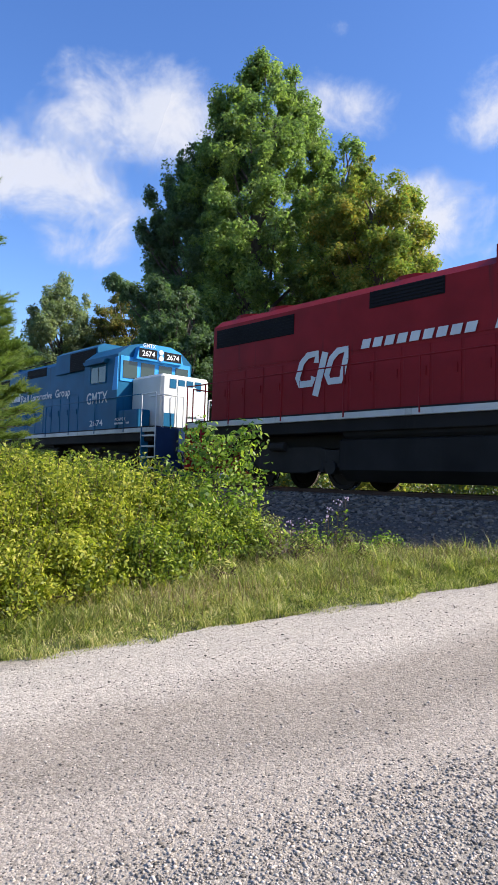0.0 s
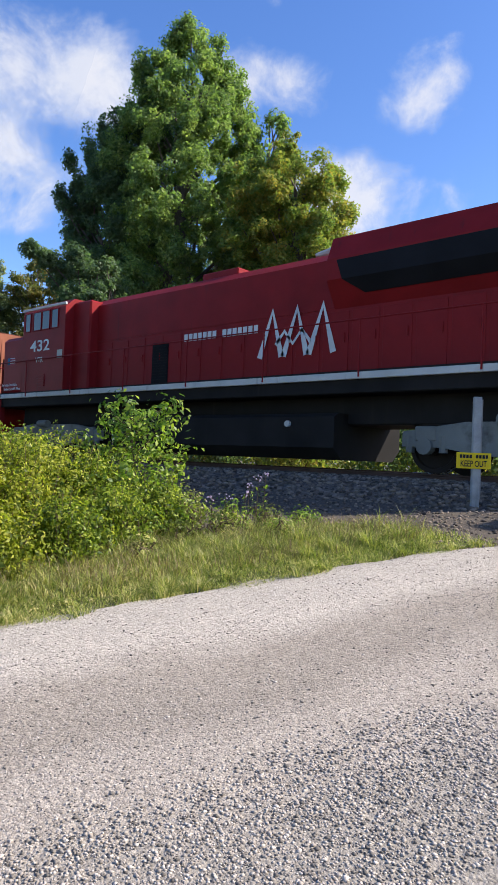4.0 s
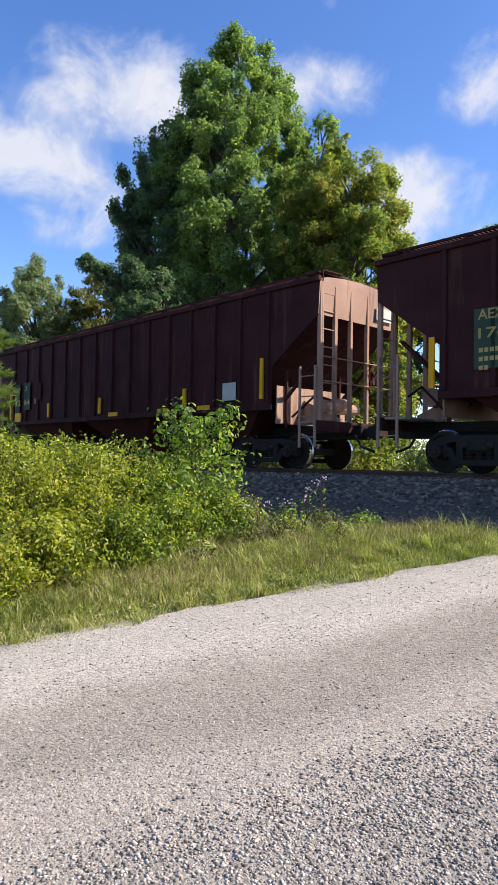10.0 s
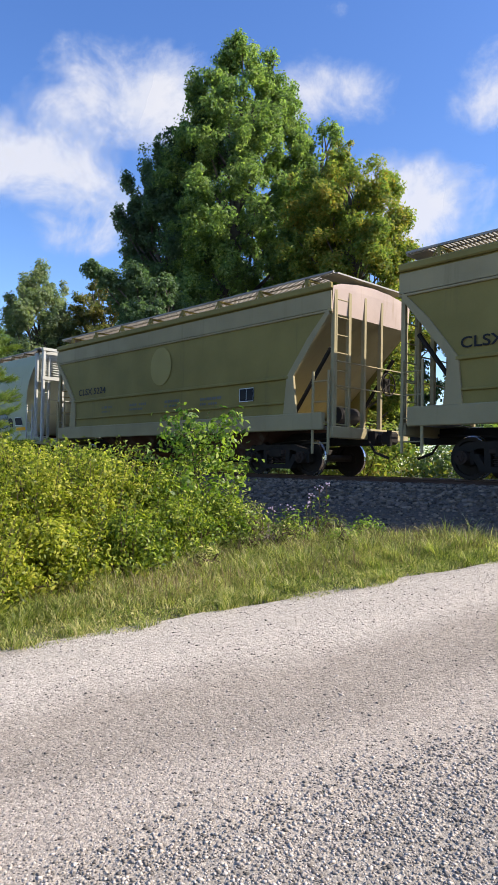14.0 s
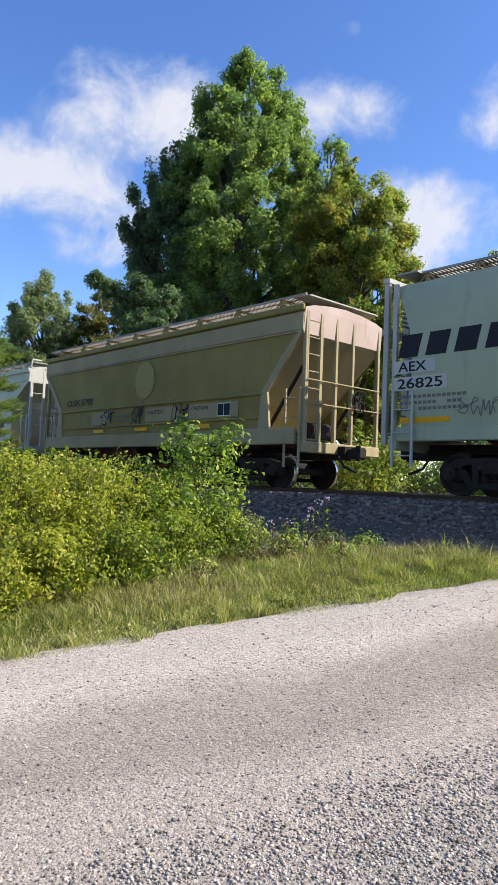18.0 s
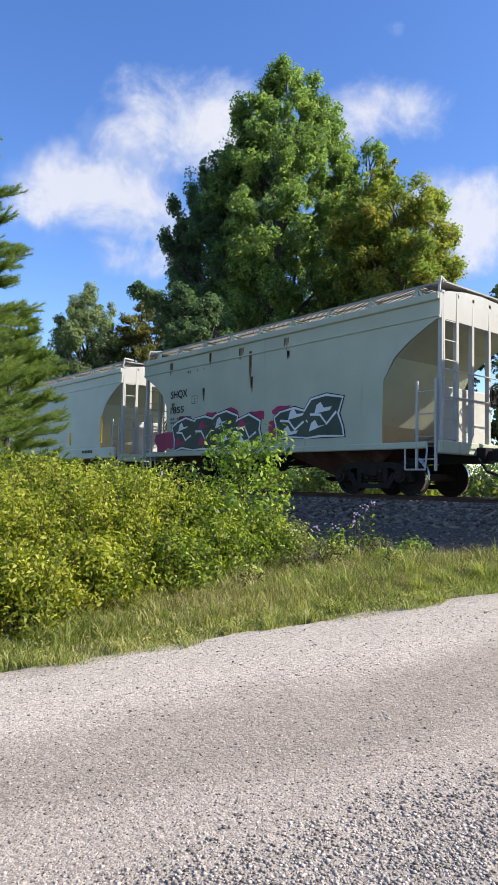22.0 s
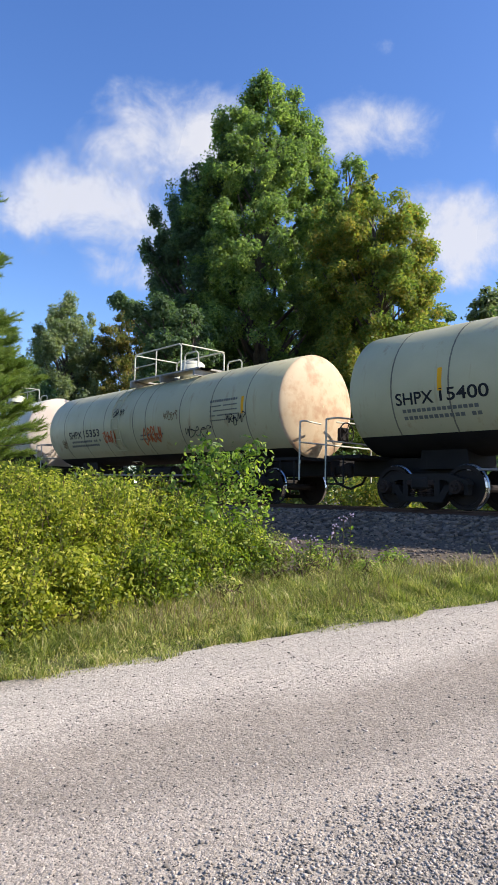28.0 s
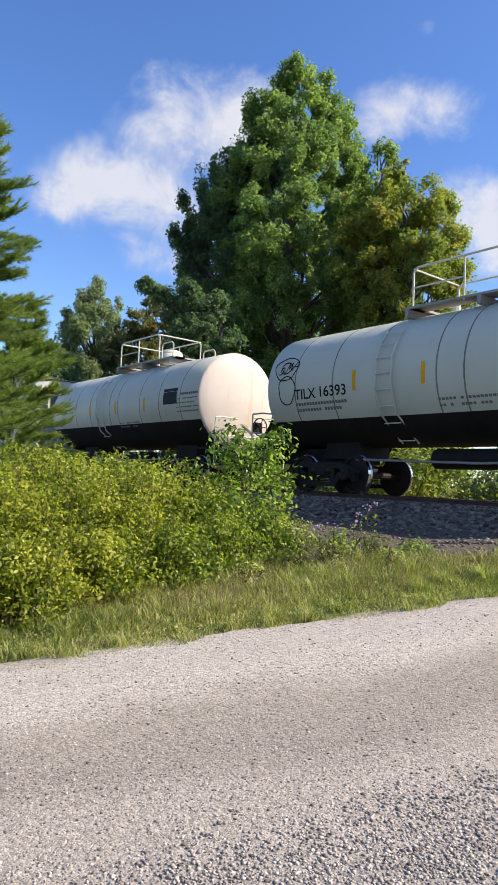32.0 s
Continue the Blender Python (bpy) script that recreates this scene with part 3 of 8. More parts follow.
for i in range(1, 125):
    again(tie, track, -60 + i * 0.53, 0.02 * math.sin(i * 7.1), 0, 0, 0, 0.6 * math.sin(i * 3.3))


# ---- scattered stones ----
def cloud_of(name, verts, faces_n, per, material, smooth=False):
    """One mesh from arrays: verts (n, 3), faces with per corners each."""
    me = bpy.data.meshes.new(name)
    me.vertices.add(len(verts))
    me.vertices.foreach_set("co", np.ascontiguousarray(verts, dtype=np.float32).ravel())
    idx = np.ascontiguousarray(faces_n, dtype=np.int32).ravel()
    me.loops.add(len(idx))
    me.loops.foreach_set("vertex_index", idx)
    k = len(idx) // per
    me.polygons.add(k)
    me.polygons.foreach_set("loop_start", np.arange(k, dtype=np.int32) * per)
    me.polygons.foreach_set("loop_total", np.full(k, per, dtype=np.int32))
    if smooth:
        me.polygons.foreach_set("use_smooth", np.ones(k, dtype=bool))
    me.update(calc_edges=True)
    me.materials.append(material)
    return new(name, me)


def stones(name, pts, sizes, material, seed, plain=False):
    rg = np.random.default_rng(seed)
    g = (1 + 5 ** 0.5) / 2
    ico = np.array([(-1, g, 0), (1, g, 0), (-1, -g, 0), (1, -g, 0), (0, -1, g), (0, 1, g), (0, -1, -g), (0, 1, -g), (g, 0, -1), (g, 0, 1), (-g, 0, -1), (-g, 0, 1)]) / 1.9
    tri = np.array([(0, 11, 5), (0, 5, 1), (0, 1, 7), (0, 7, 10), (0, 10, 11), (1, 5, 9), (5, 11, 4), (11, 10, 2), (10, 7, 6), (7, 1, 8), (3, 9, 4), (3, 4, 2), (3, 2, 6), (3, 6, 8), (3, 8, 9), (4, 9, 5), (2, 4, 11), (6, 2, 10), (8, 6, 7), (9, 8, 1)])
    if plain:
        ico = np.array([(1, 0.2, 0.1), (-1, 0.1, 0), (0.1, 1, -0.1), (0, -1, 0.15), (0.25, 0.1, 1), (0, -0.2, -1)])
        tri = np.array([(0, 2, 4), (2, 1, 4), (1, 3, 4), (3, 0, 4), (2, 0, 5), (1, 2, 5), (3, 1, 5), (0, 3, 5)])
    n = len(pts)
    m = len(ico)
    v = ico[None] * (1 + 0.5 * (rg.random((n, m, 1)) - 0.5)) * np.stack([0.8 + 0.5 * rg.random(n), 0.8 + 0.5 * rg.random(n), 0.5 + 0.3 * rg.random(n)], 1)[:, None] * sizes[:, None, None]
    a = rg.random(n) * 6.283
    c, s = np.cos(a)[:, None], np.sin(a)[:, None]
    v = np.stack([v[:, :, 0] * c - v[:, :, 1] * s, v[:, :, 0] * s + v[:, :, 1] * c, v[:, :, 2]], 2) + pts[:, None]
    f = tri[None] + (np.arange(n) * m)[:, None, None]
    return cloud_of(name, v.reshape(-1, 3), f.reshape(-1, 3), 3, material)


def island_mat(name, lo, hi, tint):
    m = bpy.data.materials.new(name)
    m.use_nodes = True
    t = m.node_tree
    b = t.nodes["Principled BSDF"]
    b.inputs["Roughness"].default_value = 0.85
    geo = t.nodes.new("ShaderNodeNewGeometry")
    mix = t.nodes.new("ShaderNodeMix")
    mix.data_type = "RGBA"
    mix.inputs["A"].default_value = (*[lo * c for c in tint], 1)
    mix.inputs["B"].default_value = (*[hi * c for c in tint], 1)
    t.links.new(geo.outputs["Random Per Island"], mix.inputs["Factor"])
    n = t.nodes.new("ShaderNodeTexNoise")
    n.inputs["Scale"].default_value = 120
    co = t.nodes.new("ShaderNodeTexCoord")
    t.links.new(co.outputs["Object"], n.inputs["Vector"])
    bp = t.nodes.new("ShaderNodeBump")
    bp.inputs["Strength"].default_value, bp.inputs["Distance"].default_value = 0.6, 0.004
    t.links.new(n.outputs["Fac"], bp.inputs["Height"])
    t.links.new(bp.outputs["Normal"], b.inputs["Normal"])
    t.links.new(mix.outputs["Result"], b.inputs["Base Color"])
    return m


M_STONE = island_mat("loose_road_stones", 0.08, 0.56, (1.0, 0.86, 0.73))
M_BSTONE = island_mat("ballast_stones", 0.045, 0.29, (1.0, 0.75, 0.54))
rg = np.random.default_rng(3)


def road_z(x, y):
    d = x - road_edge(y)
    return base_z(min(y, 9.4)) + rough(x, y) * 0.22 + 0.02 + 0.012 * math.sin(d * 2.3 + 0.5) * (1 if 0.6 < d < 7 else 0)


def strew(name, n, y0, y1, a0, a1, dens, lo, hi, power, plain, seed, label):
    """Loose stones between two distances from the verge's edge, kept by a density."""
    y = y0 + (y1 - y0) * rg.random(n)
    d = a0 + (a1 - a0) * rg.random(n)
    x = road_edge(y) + d
    clot = 0.5 + 0.5 * np.sin(x * 2.1 + 1.4 * np.sin(y * 1.7)) * np.sin(y * 1.3 + 1.2 * np.sin(x * 2.9))
    keep = rg.random(n) < dens(d, clot, y)
    x, y = x[keep], y[keep]
    size = lo + (hi - lo) * rg.random(len(x)) ** power
    z = np.array([road_z(a, b) for a, b in zip(x, y)])
    tagged(stones(name, np.stack([x, y, z + size * 0.12], 1), size, M_STONE, seed, plain), label, "gravel", kind="stuff")


# grit all over, coarser stones thrown aside between the wheel tracks, a loose windrow along the middle
strew("road_grit", 62000, -0.4, 8.0, 0.0, 3.7, lambda d, c, y: np.clip(0.2 + 0.5 * c * (d > 1.0) + 0.3 * (d < 0.35), 0, 1), 0.0028, 0.0072, 2.2, True, 5, "pale grit pressed into the road")
strew("road_gravel", 13000, -0.2, 7.0, 0.1, 3.6, lambda d, c, y: 0.14 + 0.6 * c * np.exp(-((d - 1.9) / 0.8) ** 2), 0.0045, 0.0105, 2.4, False, 6, "loose pale crushed stones on the road")
strew("windrow_gravel", 52000, 0.3, 5.6, 2.2, 3.9, lambda d, c, y: np.clip((d - 2.28 - 0.14 * y - 0.35 * c) / 0.6, 0, 0.9), 0.0042, 0.0112, 2.2, True, 7, "loose coarse grey stones in a windrow along the road")
n = 8000
bx = -1.0 - 24 * rg.random(n)
by = 9.3 + 3.0 * rg.random(n)
bz = np.interp(by, [p[0] for p in prof], [p[1] for p in prof])
size = 0.025 + 0.03 * rg.random(n)
tagged(stones("ballast_stones", np.stack([bx, by, bz + 0.01], 1), size, M_BSTONE, 6), "angular grey ballast stones", "ballast", kind="stuff")
n = 2500
bx = -1.5 - 9 * rg.random(n)
by = 6.6 + 2.8 * rg.random(n)
keep = bx < road_edge(by) + 0.5
bx, by = bx[keep], by[keep]
bz = np.array([ground_z(x, y) for x, y in zip(bx, by)])
tagged(stones("soil_stones", np.stack([bx, by, bz + 0.005], 1), 0.012 + 0.022 * rg.random(len(bx)) ** 2, M_BSTONE, 8), "small dark stones on bare soil", "gravel", kind="stuff")

# warning sign on a grey post
M_POST = mat("weathered_grey_timber", (0.34, 0.34, 0.33), 0.85, var=0.3, scale=6, fine=70, bump=0.5, dirt=(0.12, 0.11, 0.1), dirt_amount=0.2)
M_SIGN = mat("yellow_sign_face", (0.74, 0.53, 0.02), 0.45, var=0.08)
sp = tagged(new("warning_sign"), "yellow keep-out sign on a weathered grey post", "sign")
sp.matrix_basis = pose(-4.14, 9.55, ground_z(-4.05, 9.3) - 0.05, 0, 0, 38)
bm = boxed((-0.055, -0.05, 0), (0.055, 0.05, 1.68), 0.008)
part("post", bm, M_POST, sp)
part("post_strap", boxed((0.057, -0.03, 0.2), (0.075, 0.03, 1.64), 0.004), M_GRATE, sp)
part("sign_plate", boxed((-0.29, -0.068, 0.64), (0.2, -0.056, 0.87), 0.003), M_SIGN, sp, "yellow sign plate")
lettering("KEEP OUT", -0.23, 0.14, 0.67, 0.085, lambda z: -0.068, M_BLACKLET, sp)
bars(-0.25, 0.16, 0.79, 0.05, 9, lambda z: -0.068, M_BLACKLET, sp, "small_print", seed=4)

# ---- the train ----
WHEELS = []          # wheelsets that roll: object, place on its truck, radius
TRAIN = []           # each car and its place along the train
SHARED = {}


def wheelset(parent, x, r):
    key = ("wheelset", r)
    if key not in SHARED:
        bm = bmesh.new()
        for s in (-1, 1):
            prof = [(0.09, 0.70), (0.15, 0.70), (0.16, 0.735), (r * 0.78, 0.745), (r * 0.8, 0.70), (r + 0.028, 0.69), (r + 0.028, 0.72), (r, 0.74), (r - 0.006, 0.83), (r * 0.82, 0.83), (r * 0.78, 0.79), (0.17, 0.80), (0.15, 0.86), (0.09, 0.86)]
            rings = []
            for k in range(28):
                a = 2 * math.pi * k / 28
                rings.append([bm.verts.new((p * math.cos(a), s * q, p * math.sin(a))) for p, q in prof])
            for k in range(28):
                p, q = rings[k], rings[(k + 1) % 28]
                for j in range(len(prof)):
                    f = bm.faces.new((p[j], p[(j + 1) % len(prof)], q[(j + 1) % len(prof)], q[j]))
                    f.material_index = 1 if j in (6, 7) else 0
        rod(bm, (0, -1.0, 0), (0, 1.0, 0), 0.085, 10)
        o = part("wheelset", bm, [M_WHEEL, M_TREAD], parent)
        SHARED[key] = o.data
    else:
        o = new("wheelset", SHARED[key])
        o.parent = parent
    o.matrix_basis = pose(x, 0, r)
    WHEELS.append((o, x, r))
    return o


def shared(key, name, make, material, parent, m=None):
    if key not in SHARED:
        o = part(name, make(), material, parent)
        SHARED[key] = o.data
    else:
        o = new(name, SHARED[key])
        o.parent = parent
    if m is not None:
        o.matrix_basis = m
    return o


def truck(parent, x, r=0.42, base=1.73):
    """A three-piece freight truck with two wheelsets."""
    def bolster():
        bm = boxed((-0.2, -1.15, 0.42), (0.2, 1.15, 0.66), 0.03)
        rod(bm, (0, 0, 0.62), (0, 0, 0.82), 0.2, 16)
        return bm

    h = base / 2

    def frame_side():
        # top chord, sloping arms to the boxes, sagging lower chord and the two columns round the springs
        bm = bmesh.new()
        prism(bm, [(-h - 0.26, 0.5), (-h - 0.2, 0.6), (-0.62, 0.73), (0.62, 0.73), (h + 0.2, 0.6), (h + 0.26, 0.5), (h - 0.02, 0.5), (0.55, 0.6), (-0.55, 0.6), (-h + 0.02, 0.5)], -0.1, 0.1)
        prism(bm, [(-h + 0.12, 0.5), (-h + 0.3, 0.5), (-0.42, 0.26), (0.42, 0.26), (h - 0.3, 0.5), (h - 0.12, 0.5), (0.5, 0.15), (-0.5, 0.15)], -0.09, 0.09)
        for q in (-0.38, 0.38):
            box(bm, (q - 0.07, -0.085, 0.2), (q + 0.07, 0.085, 0.66), 0.012)
        for q in (-h, h):
            for k in (-0.17, 0.17):
                box(bm, (q + k - 0.045, -0.08, 0.3), (q + k + 0.045, 0.08, 0.56), 0.01)
        return bm

    def coils():
        bm = bmesh.new()
        for q in (-0.2, 0.0, 0.2):
            for k in range(6):
                rod(bm, (q, -0.02, 0.275 + k * 0.037), (q, -0.02, 0.295 + k * 0.037), 0.088 if k % 2 else 0.07, 10)
        box(bm, (-0.33, -0.12, 0.49), (0.33, 0.1, 0.6), 0.02)
        return bm

    def box_cap():
        bm = rod(bmesh.new(), (0, -0.2, r), (0, 0.1, r), 0.135, 14)
        rod(bm, (0, -0.24, r), (0, -0.2, r), 0.085, 12)
        for k in range(3):
            a = 2.094 * k + 0.5
            rod(bm, (0.05 * math.cos(a), -0.27, r + 0.05 * math.sin(a)), (0.05 * math.cos(a), -0.23, r + 0.05 * math.sin(a)), 0.02, 6)
        return bm
    t = shared("bolster", "truck", bolster, M_TRUCK, parent, pose(x, 0, 0))
    for s in (-1, 1):
        turn = 0 if s < 0 else 180
        shared(("frame", r), "side_frame", frame_side, M_TRUCK, t, pose(0, s * 1.0, 0, 0, 0, turn))
        shared("coils", "spring_group", coils, M_SPRING, t, pose(0, s * 1.0, 0, 0, 0, turn))
        for q in (-h, h):
            shared(("cap", r), "bearing_cap", box_cap, M_SPRING, t, pose(q, s * 1.0, 0, 0, 0, turn))
        wheelset(t, s * base / 2, r)
    return t


def coupler(parent, x, way, material=None):
    def make():
        bm = boxed((-0.5, -0.09, 0.78), (0.12, 0.09, 0.98), 0.02)
        box(bm, (0.08, -0.17, 0.74), (0.36, 0.17, 1.03), 0.05)
        rod(bm, (0.3, -0.12, 0.7), (0.3, -0.12, 1.06), 0.06, 8)
        tube(bm, [(-0.1, -0.35, 0.8), (0.1, -0.38, 0.55), (0.42, -0.3, 0.42)], 0.03)
        return bm
    return shared("coupler", "coupler", make, M_TRUCK, parent, pose(x, 0, 0, 0, 0, 0 if way > 0 else 180))


def ladder(parent, x, y, z0, z1, width, material, axis="x", rungs=None):
    bm = bmesh.new()
    n = rungs or max(3, round((z1 - z0) / 0.42))
    ends = [(-width / 2, 0), (width / 2, 0)] if axis == "x" else [(0, -width / 2), (0, width / 2)]
    for a, b in ends:
        box(bm, (a - 0.025, b - 0.02, z0), (a + 0.025, b + 0.02, z1))
    for i in range(n):
        z = z0 + (z1 - z0) * (i + 0.5) / n
        rod(bm, (*ends[0], z), (*ends[1], z), 0.014, 6)
    o = part("ladder", bm, material, parent)
    o.matrix_basis = pose(x, y, 0)
    return o


def hand_brake(parent, x, y, z, material):
    bm = bmesh.new()
    bmesh.ops.create_circle(bm, segments=20, radius=0.27)
    ring = bmesh.new()
    bm.free()
    for k in range(20):
        a, b = 2 * math.pi * k / 20, 2 * math.pi * (k + 1) / 20
        rod(ring, (0, 0.27 * math.cos(a), 0.27 * math.sin(a)), (0, 0.27 * math.cos(b), 0.27 * math.sin(b)), 0.018, 5)
    for k in range(5):
        a = 2 * math.pi * k / 5
        rod(ring, (0, 0, 0), (0, 0.27 * math.cos(a), 0.27 * math.sin(a)), 0.014, 5)
    box(ring, (-0.22, -0.12, -0.2), (-0.02, 0.12, 0.14), 0.02)
    o = part("brake_wheel", ring, material, parent)
    o.matrix_basis = pose(x, y, z)
    return o


def begin(name, front, label, category="railway car", group="cars of the train"):
    e = tagged(new(name), label, category, group)
    TRAIN.append((e, front))
    return e


def shell(length, cut, width, bulge, z_roof, columns=12, slope=1):
    """A hopper's shell. cut: how far the side stands in from the car's end at each height, (x, z) from the bottom to the eave; width(z) gives the half width."""
    bm = bmesh.new()
    rows = cut
    nx = columns
    near, far = [], []
    for x, z in rows:
        w = width(z)
        xs = [x + (-length - 2 * x) * i / nx for i in range(nx + 1)]
        near.append([bm.verts.new((q, -w, z)) for q in xs])
        far.append([bm.verts.new((q, w, z)) for q in xs])
    side_faces, end_faces = [], []
    # the slope sheets of the ends run inwards below the upright top panel
    xt, zs = rows[-2]
    inner = {}
    for r, (x, z) in enumerate(rows):
        for i in (0, nx):
            a, b = near[r][i], far[r][i]
            if z < zs - 0.01:
                q = min(x, xt - (zs - z) * 1.05)
                q = q if i == 0 else -length - q
                a, b = bm.verts.new((q, a.co.y + 0.03, z)), bm.verts.new((q, b.co.y - 0.03, z))
            inner[r, i] = (a, b)
    for r in range(len(rows) - 1):
        for i in range(nx):
            side_faces.append(bm.faces.new((near[r][i], near[r][i + 1], near[r + 1][i + 1], near[r + 1][i])))
            side_faces.append(bm.faces.new((far[r][i + 1], far[r][i], far[r + 1][i], far[r + 1][i + 1])))
        for i in (0, nx):
            f = bm.faces.new((inner[r, i][0], inner[r + 1, i][0], inner[r + 1, i][1], inner[r, i][1]))
            f.material_index = slope if abs(rows[r][0] - rows[r + 1][0]) > 0.2 or rows[r][0] < -1 else 1
            end_faces.append(f)
    # roof, cambered
    xs = [v.co.x for v in near[-1]]
    zt = rows[-1][1]
    wt = width(zt)
    cols = [near[-1]]
    for k, (fy, fz) in enumerate(((-0.8, 0.45), (-0.4, 0.85), (0, 1), (0.4, 0.85), (0.8, 0.45))):
        cols.append([bm.verts.new((q, wt * fy, zt + z_roof * fz)) for q in xs])
    cols.append(far[-1])
    for a, b in zip(cols, cols[1:]):
        for i in range(nx):
            f = bm.faces.new((a[i], a[i + 1], b[i + 1], b[i]))
            f.material_index = 2
    for i in (0, nx):
        f = bm.faces.new([c[i] for c in cols])
        f.material_index = 1
    for i in range(nx):
        bm.faces.new((near[0][i], far[0][i], far[0][i + 1], near[0][i + 1]))
    return bm


def running_board(parent, x0, x1, z, material, supports, bracket_material, out=1.0, deep=0.24):
    """Roof walkway: grating strips on the roof's near and far edge, on brackets."""
    for y in (-out, out):
        bm = bmesh.new()
        n = int((x1 - x0) / 0.085)
        box(bm, (x0, y - 0.3, z), (x1, y - 0.26, z + 0.045))
        box(bm, (x0, y + 0.26, z), (x1, y + 0.3, z + 0.045))
        box(bm, (x0, y - 0.02, z), (x1, y + 0.02, z + 0.04))
        for i in range(n):
            q = x0 + (x1 - x0) * i / n
            box(bm, (q, y - 0.27, z + 0.004), (q + 0.05, y + 0.27, z + 0.032))
        part("running_board", bm, material, parent)
    for i in range(supports):
        x = x0 + (x1 - x0) * (i + 0.5) / supports
        for y in (-out, out):
            def make():
                bm = bmesh.new()
                rod(bm, (-0.2, -0.3, -deep), (0, -0.3, 0.0), 0.02, 5)
                rod(bm, (0.2, -0.3, -deep), (0, -0.3, 0.0), 0.02, 5)
                box(bm, (-0.035, -0.32, -deep), (0.035, -0.24, -0.004))
                box(bm, (-0.03, -0.32, -0.05), (0.03, 0.32, -0.004))
                return bm
            shared(("bracket", bracket_material.name, deep), "bracket", make, bracket_material, parent, pose(x, y, z))
    for x in (x0 + 0.2, x1 - 0.2):
        part("cross_walk", boxed((x - 0.25, -1.3, z - 0.012), (x + 0.25, 1.3, z + 0.022)), material, parent)


def hatches(parent, xs, z, material):
    for x in xs:
        shared(("hatch", material.name), "roof_hatch", lambda: rod(bmesh.new(), (0, 0, -0.05), (0, 0, 0.12), 0.38, 16), material, parent, pose(x, 0, z))


def bays(parent, xs, material, half=1.25, top=1.5, low=0.42):
    """Discharge hoppers under the car: an inverted pyramid and its gate."""
    for x in xs:
        def make():
            bm = bmesh.new()
            a = [bm.verts.new((sx * 2.0, sy * half, top)) for sx, sy in ((-1, -1), (1, -1), (1, 1), (-1, 1))]
            b = [bm.verts.new((sx * 0.5, sy * 0.55, low)) for sx, sy in ((-1, -1), (1, -1), (1, 1), (-1, 1))]
            bm.faces.new(a)
            bm.faces.new(b[::-1])
            for i in range(4):
                bm.faces.new((a[i], a[(i + 1) % 4], b[(i + 1) % 4], b[i]))
            return bm
        h = shared(("bay", material.name, half, top), "hopper_bay", make, material, parent, pose(x, 0, 0))
        shared("gate", "outlet_gate", lambda: rod(boxed((-0.62, -0.7, 0.3), (0.62, 0.7, 0.41), 0.02), (-0.4, -1.0, 0.36), (-0.4, 1.0, 0.36), 0.035), M_BLACK, h)


def underframe(parent, length, material, r=0.42, inset=2.1):
    part("centre_sill", boxed((-length - 0.2, -0.2, 0.72), (0.2, 0.2, 1.05), 0.02), M_BLACK, parent)
    for x in (-inset, -length + inset):
        truck(parent, x, r)
    coupler(parent, 0.25, 1)
    coupler(parent, -length - 0.25, -1)
    bm = bmesh.new()
    rod(bm, (-length / 2 - 1.3, -0.6, 0.75), (-length / 2 + 0.2, -0.6, 0.75), 0.2, 12)
    part("air_reservoir", bm, M_BLACK, parent)
    part("brake_pipe", tube(bmesh.new(), [(-length + 0.3, -0.45, 0.9), (-length / 2, -0.5, 0.62), (-0.3, -0.45, 0.9)], 0.025), M_BLACK, parent)


def end_gear(parent, x, way, z_low, z_top, material, post_material, half=1.38, tall=True):
    """Platform, end posts, ladders and grab irons at a car's end."""
    s = way
    part("end_sill", boxed((min(x, x - s * 0.18), -half - 0.08, z_low - 0.2), (max(x, x - s * 0.18), half + 0.08, z_low + 0.06), 0.02), material, parent)
    part("crossover_platform", boxed((min(x - s * 0.2, x - s * 0.7), -half, z_low + 0.02), (max(x - s * 0.2, x - s * 0.7), half, z_low + 0.06)), M_GRATE, parent)
    ys = [-half, -half + 0.52, -0.3, 0.34, half] if tall else [-half, half]
    for y in ys:
        part("end_post", boxed((min(x - s * 0.02, x - s * 0.12), y - 0.045, z_low), (max(x - s * 0.02, x - s * 0.12), y + 0.045, z_top), 0.01), post_material, parent)
    ladder(parent, x - s * 0.04, -half + 0.26, z_low - 0.1, z_top, 0.44, post_material, "y")
    bm = bmesh.new()
    for z in (z_low + 0.95, z_low + 1.0 + 0.5):
        rod(bm, (x + s * 0.02, -half, z), (x + s * 0.02, half, z), 0.016, 6)
    part("hand_rail", bm, post_material, parent)
    ladder(parent, x - s * 0.34, -half - 0.1, z_low - 0.55, z_low + 1.3, 0.46, post_material, "x")


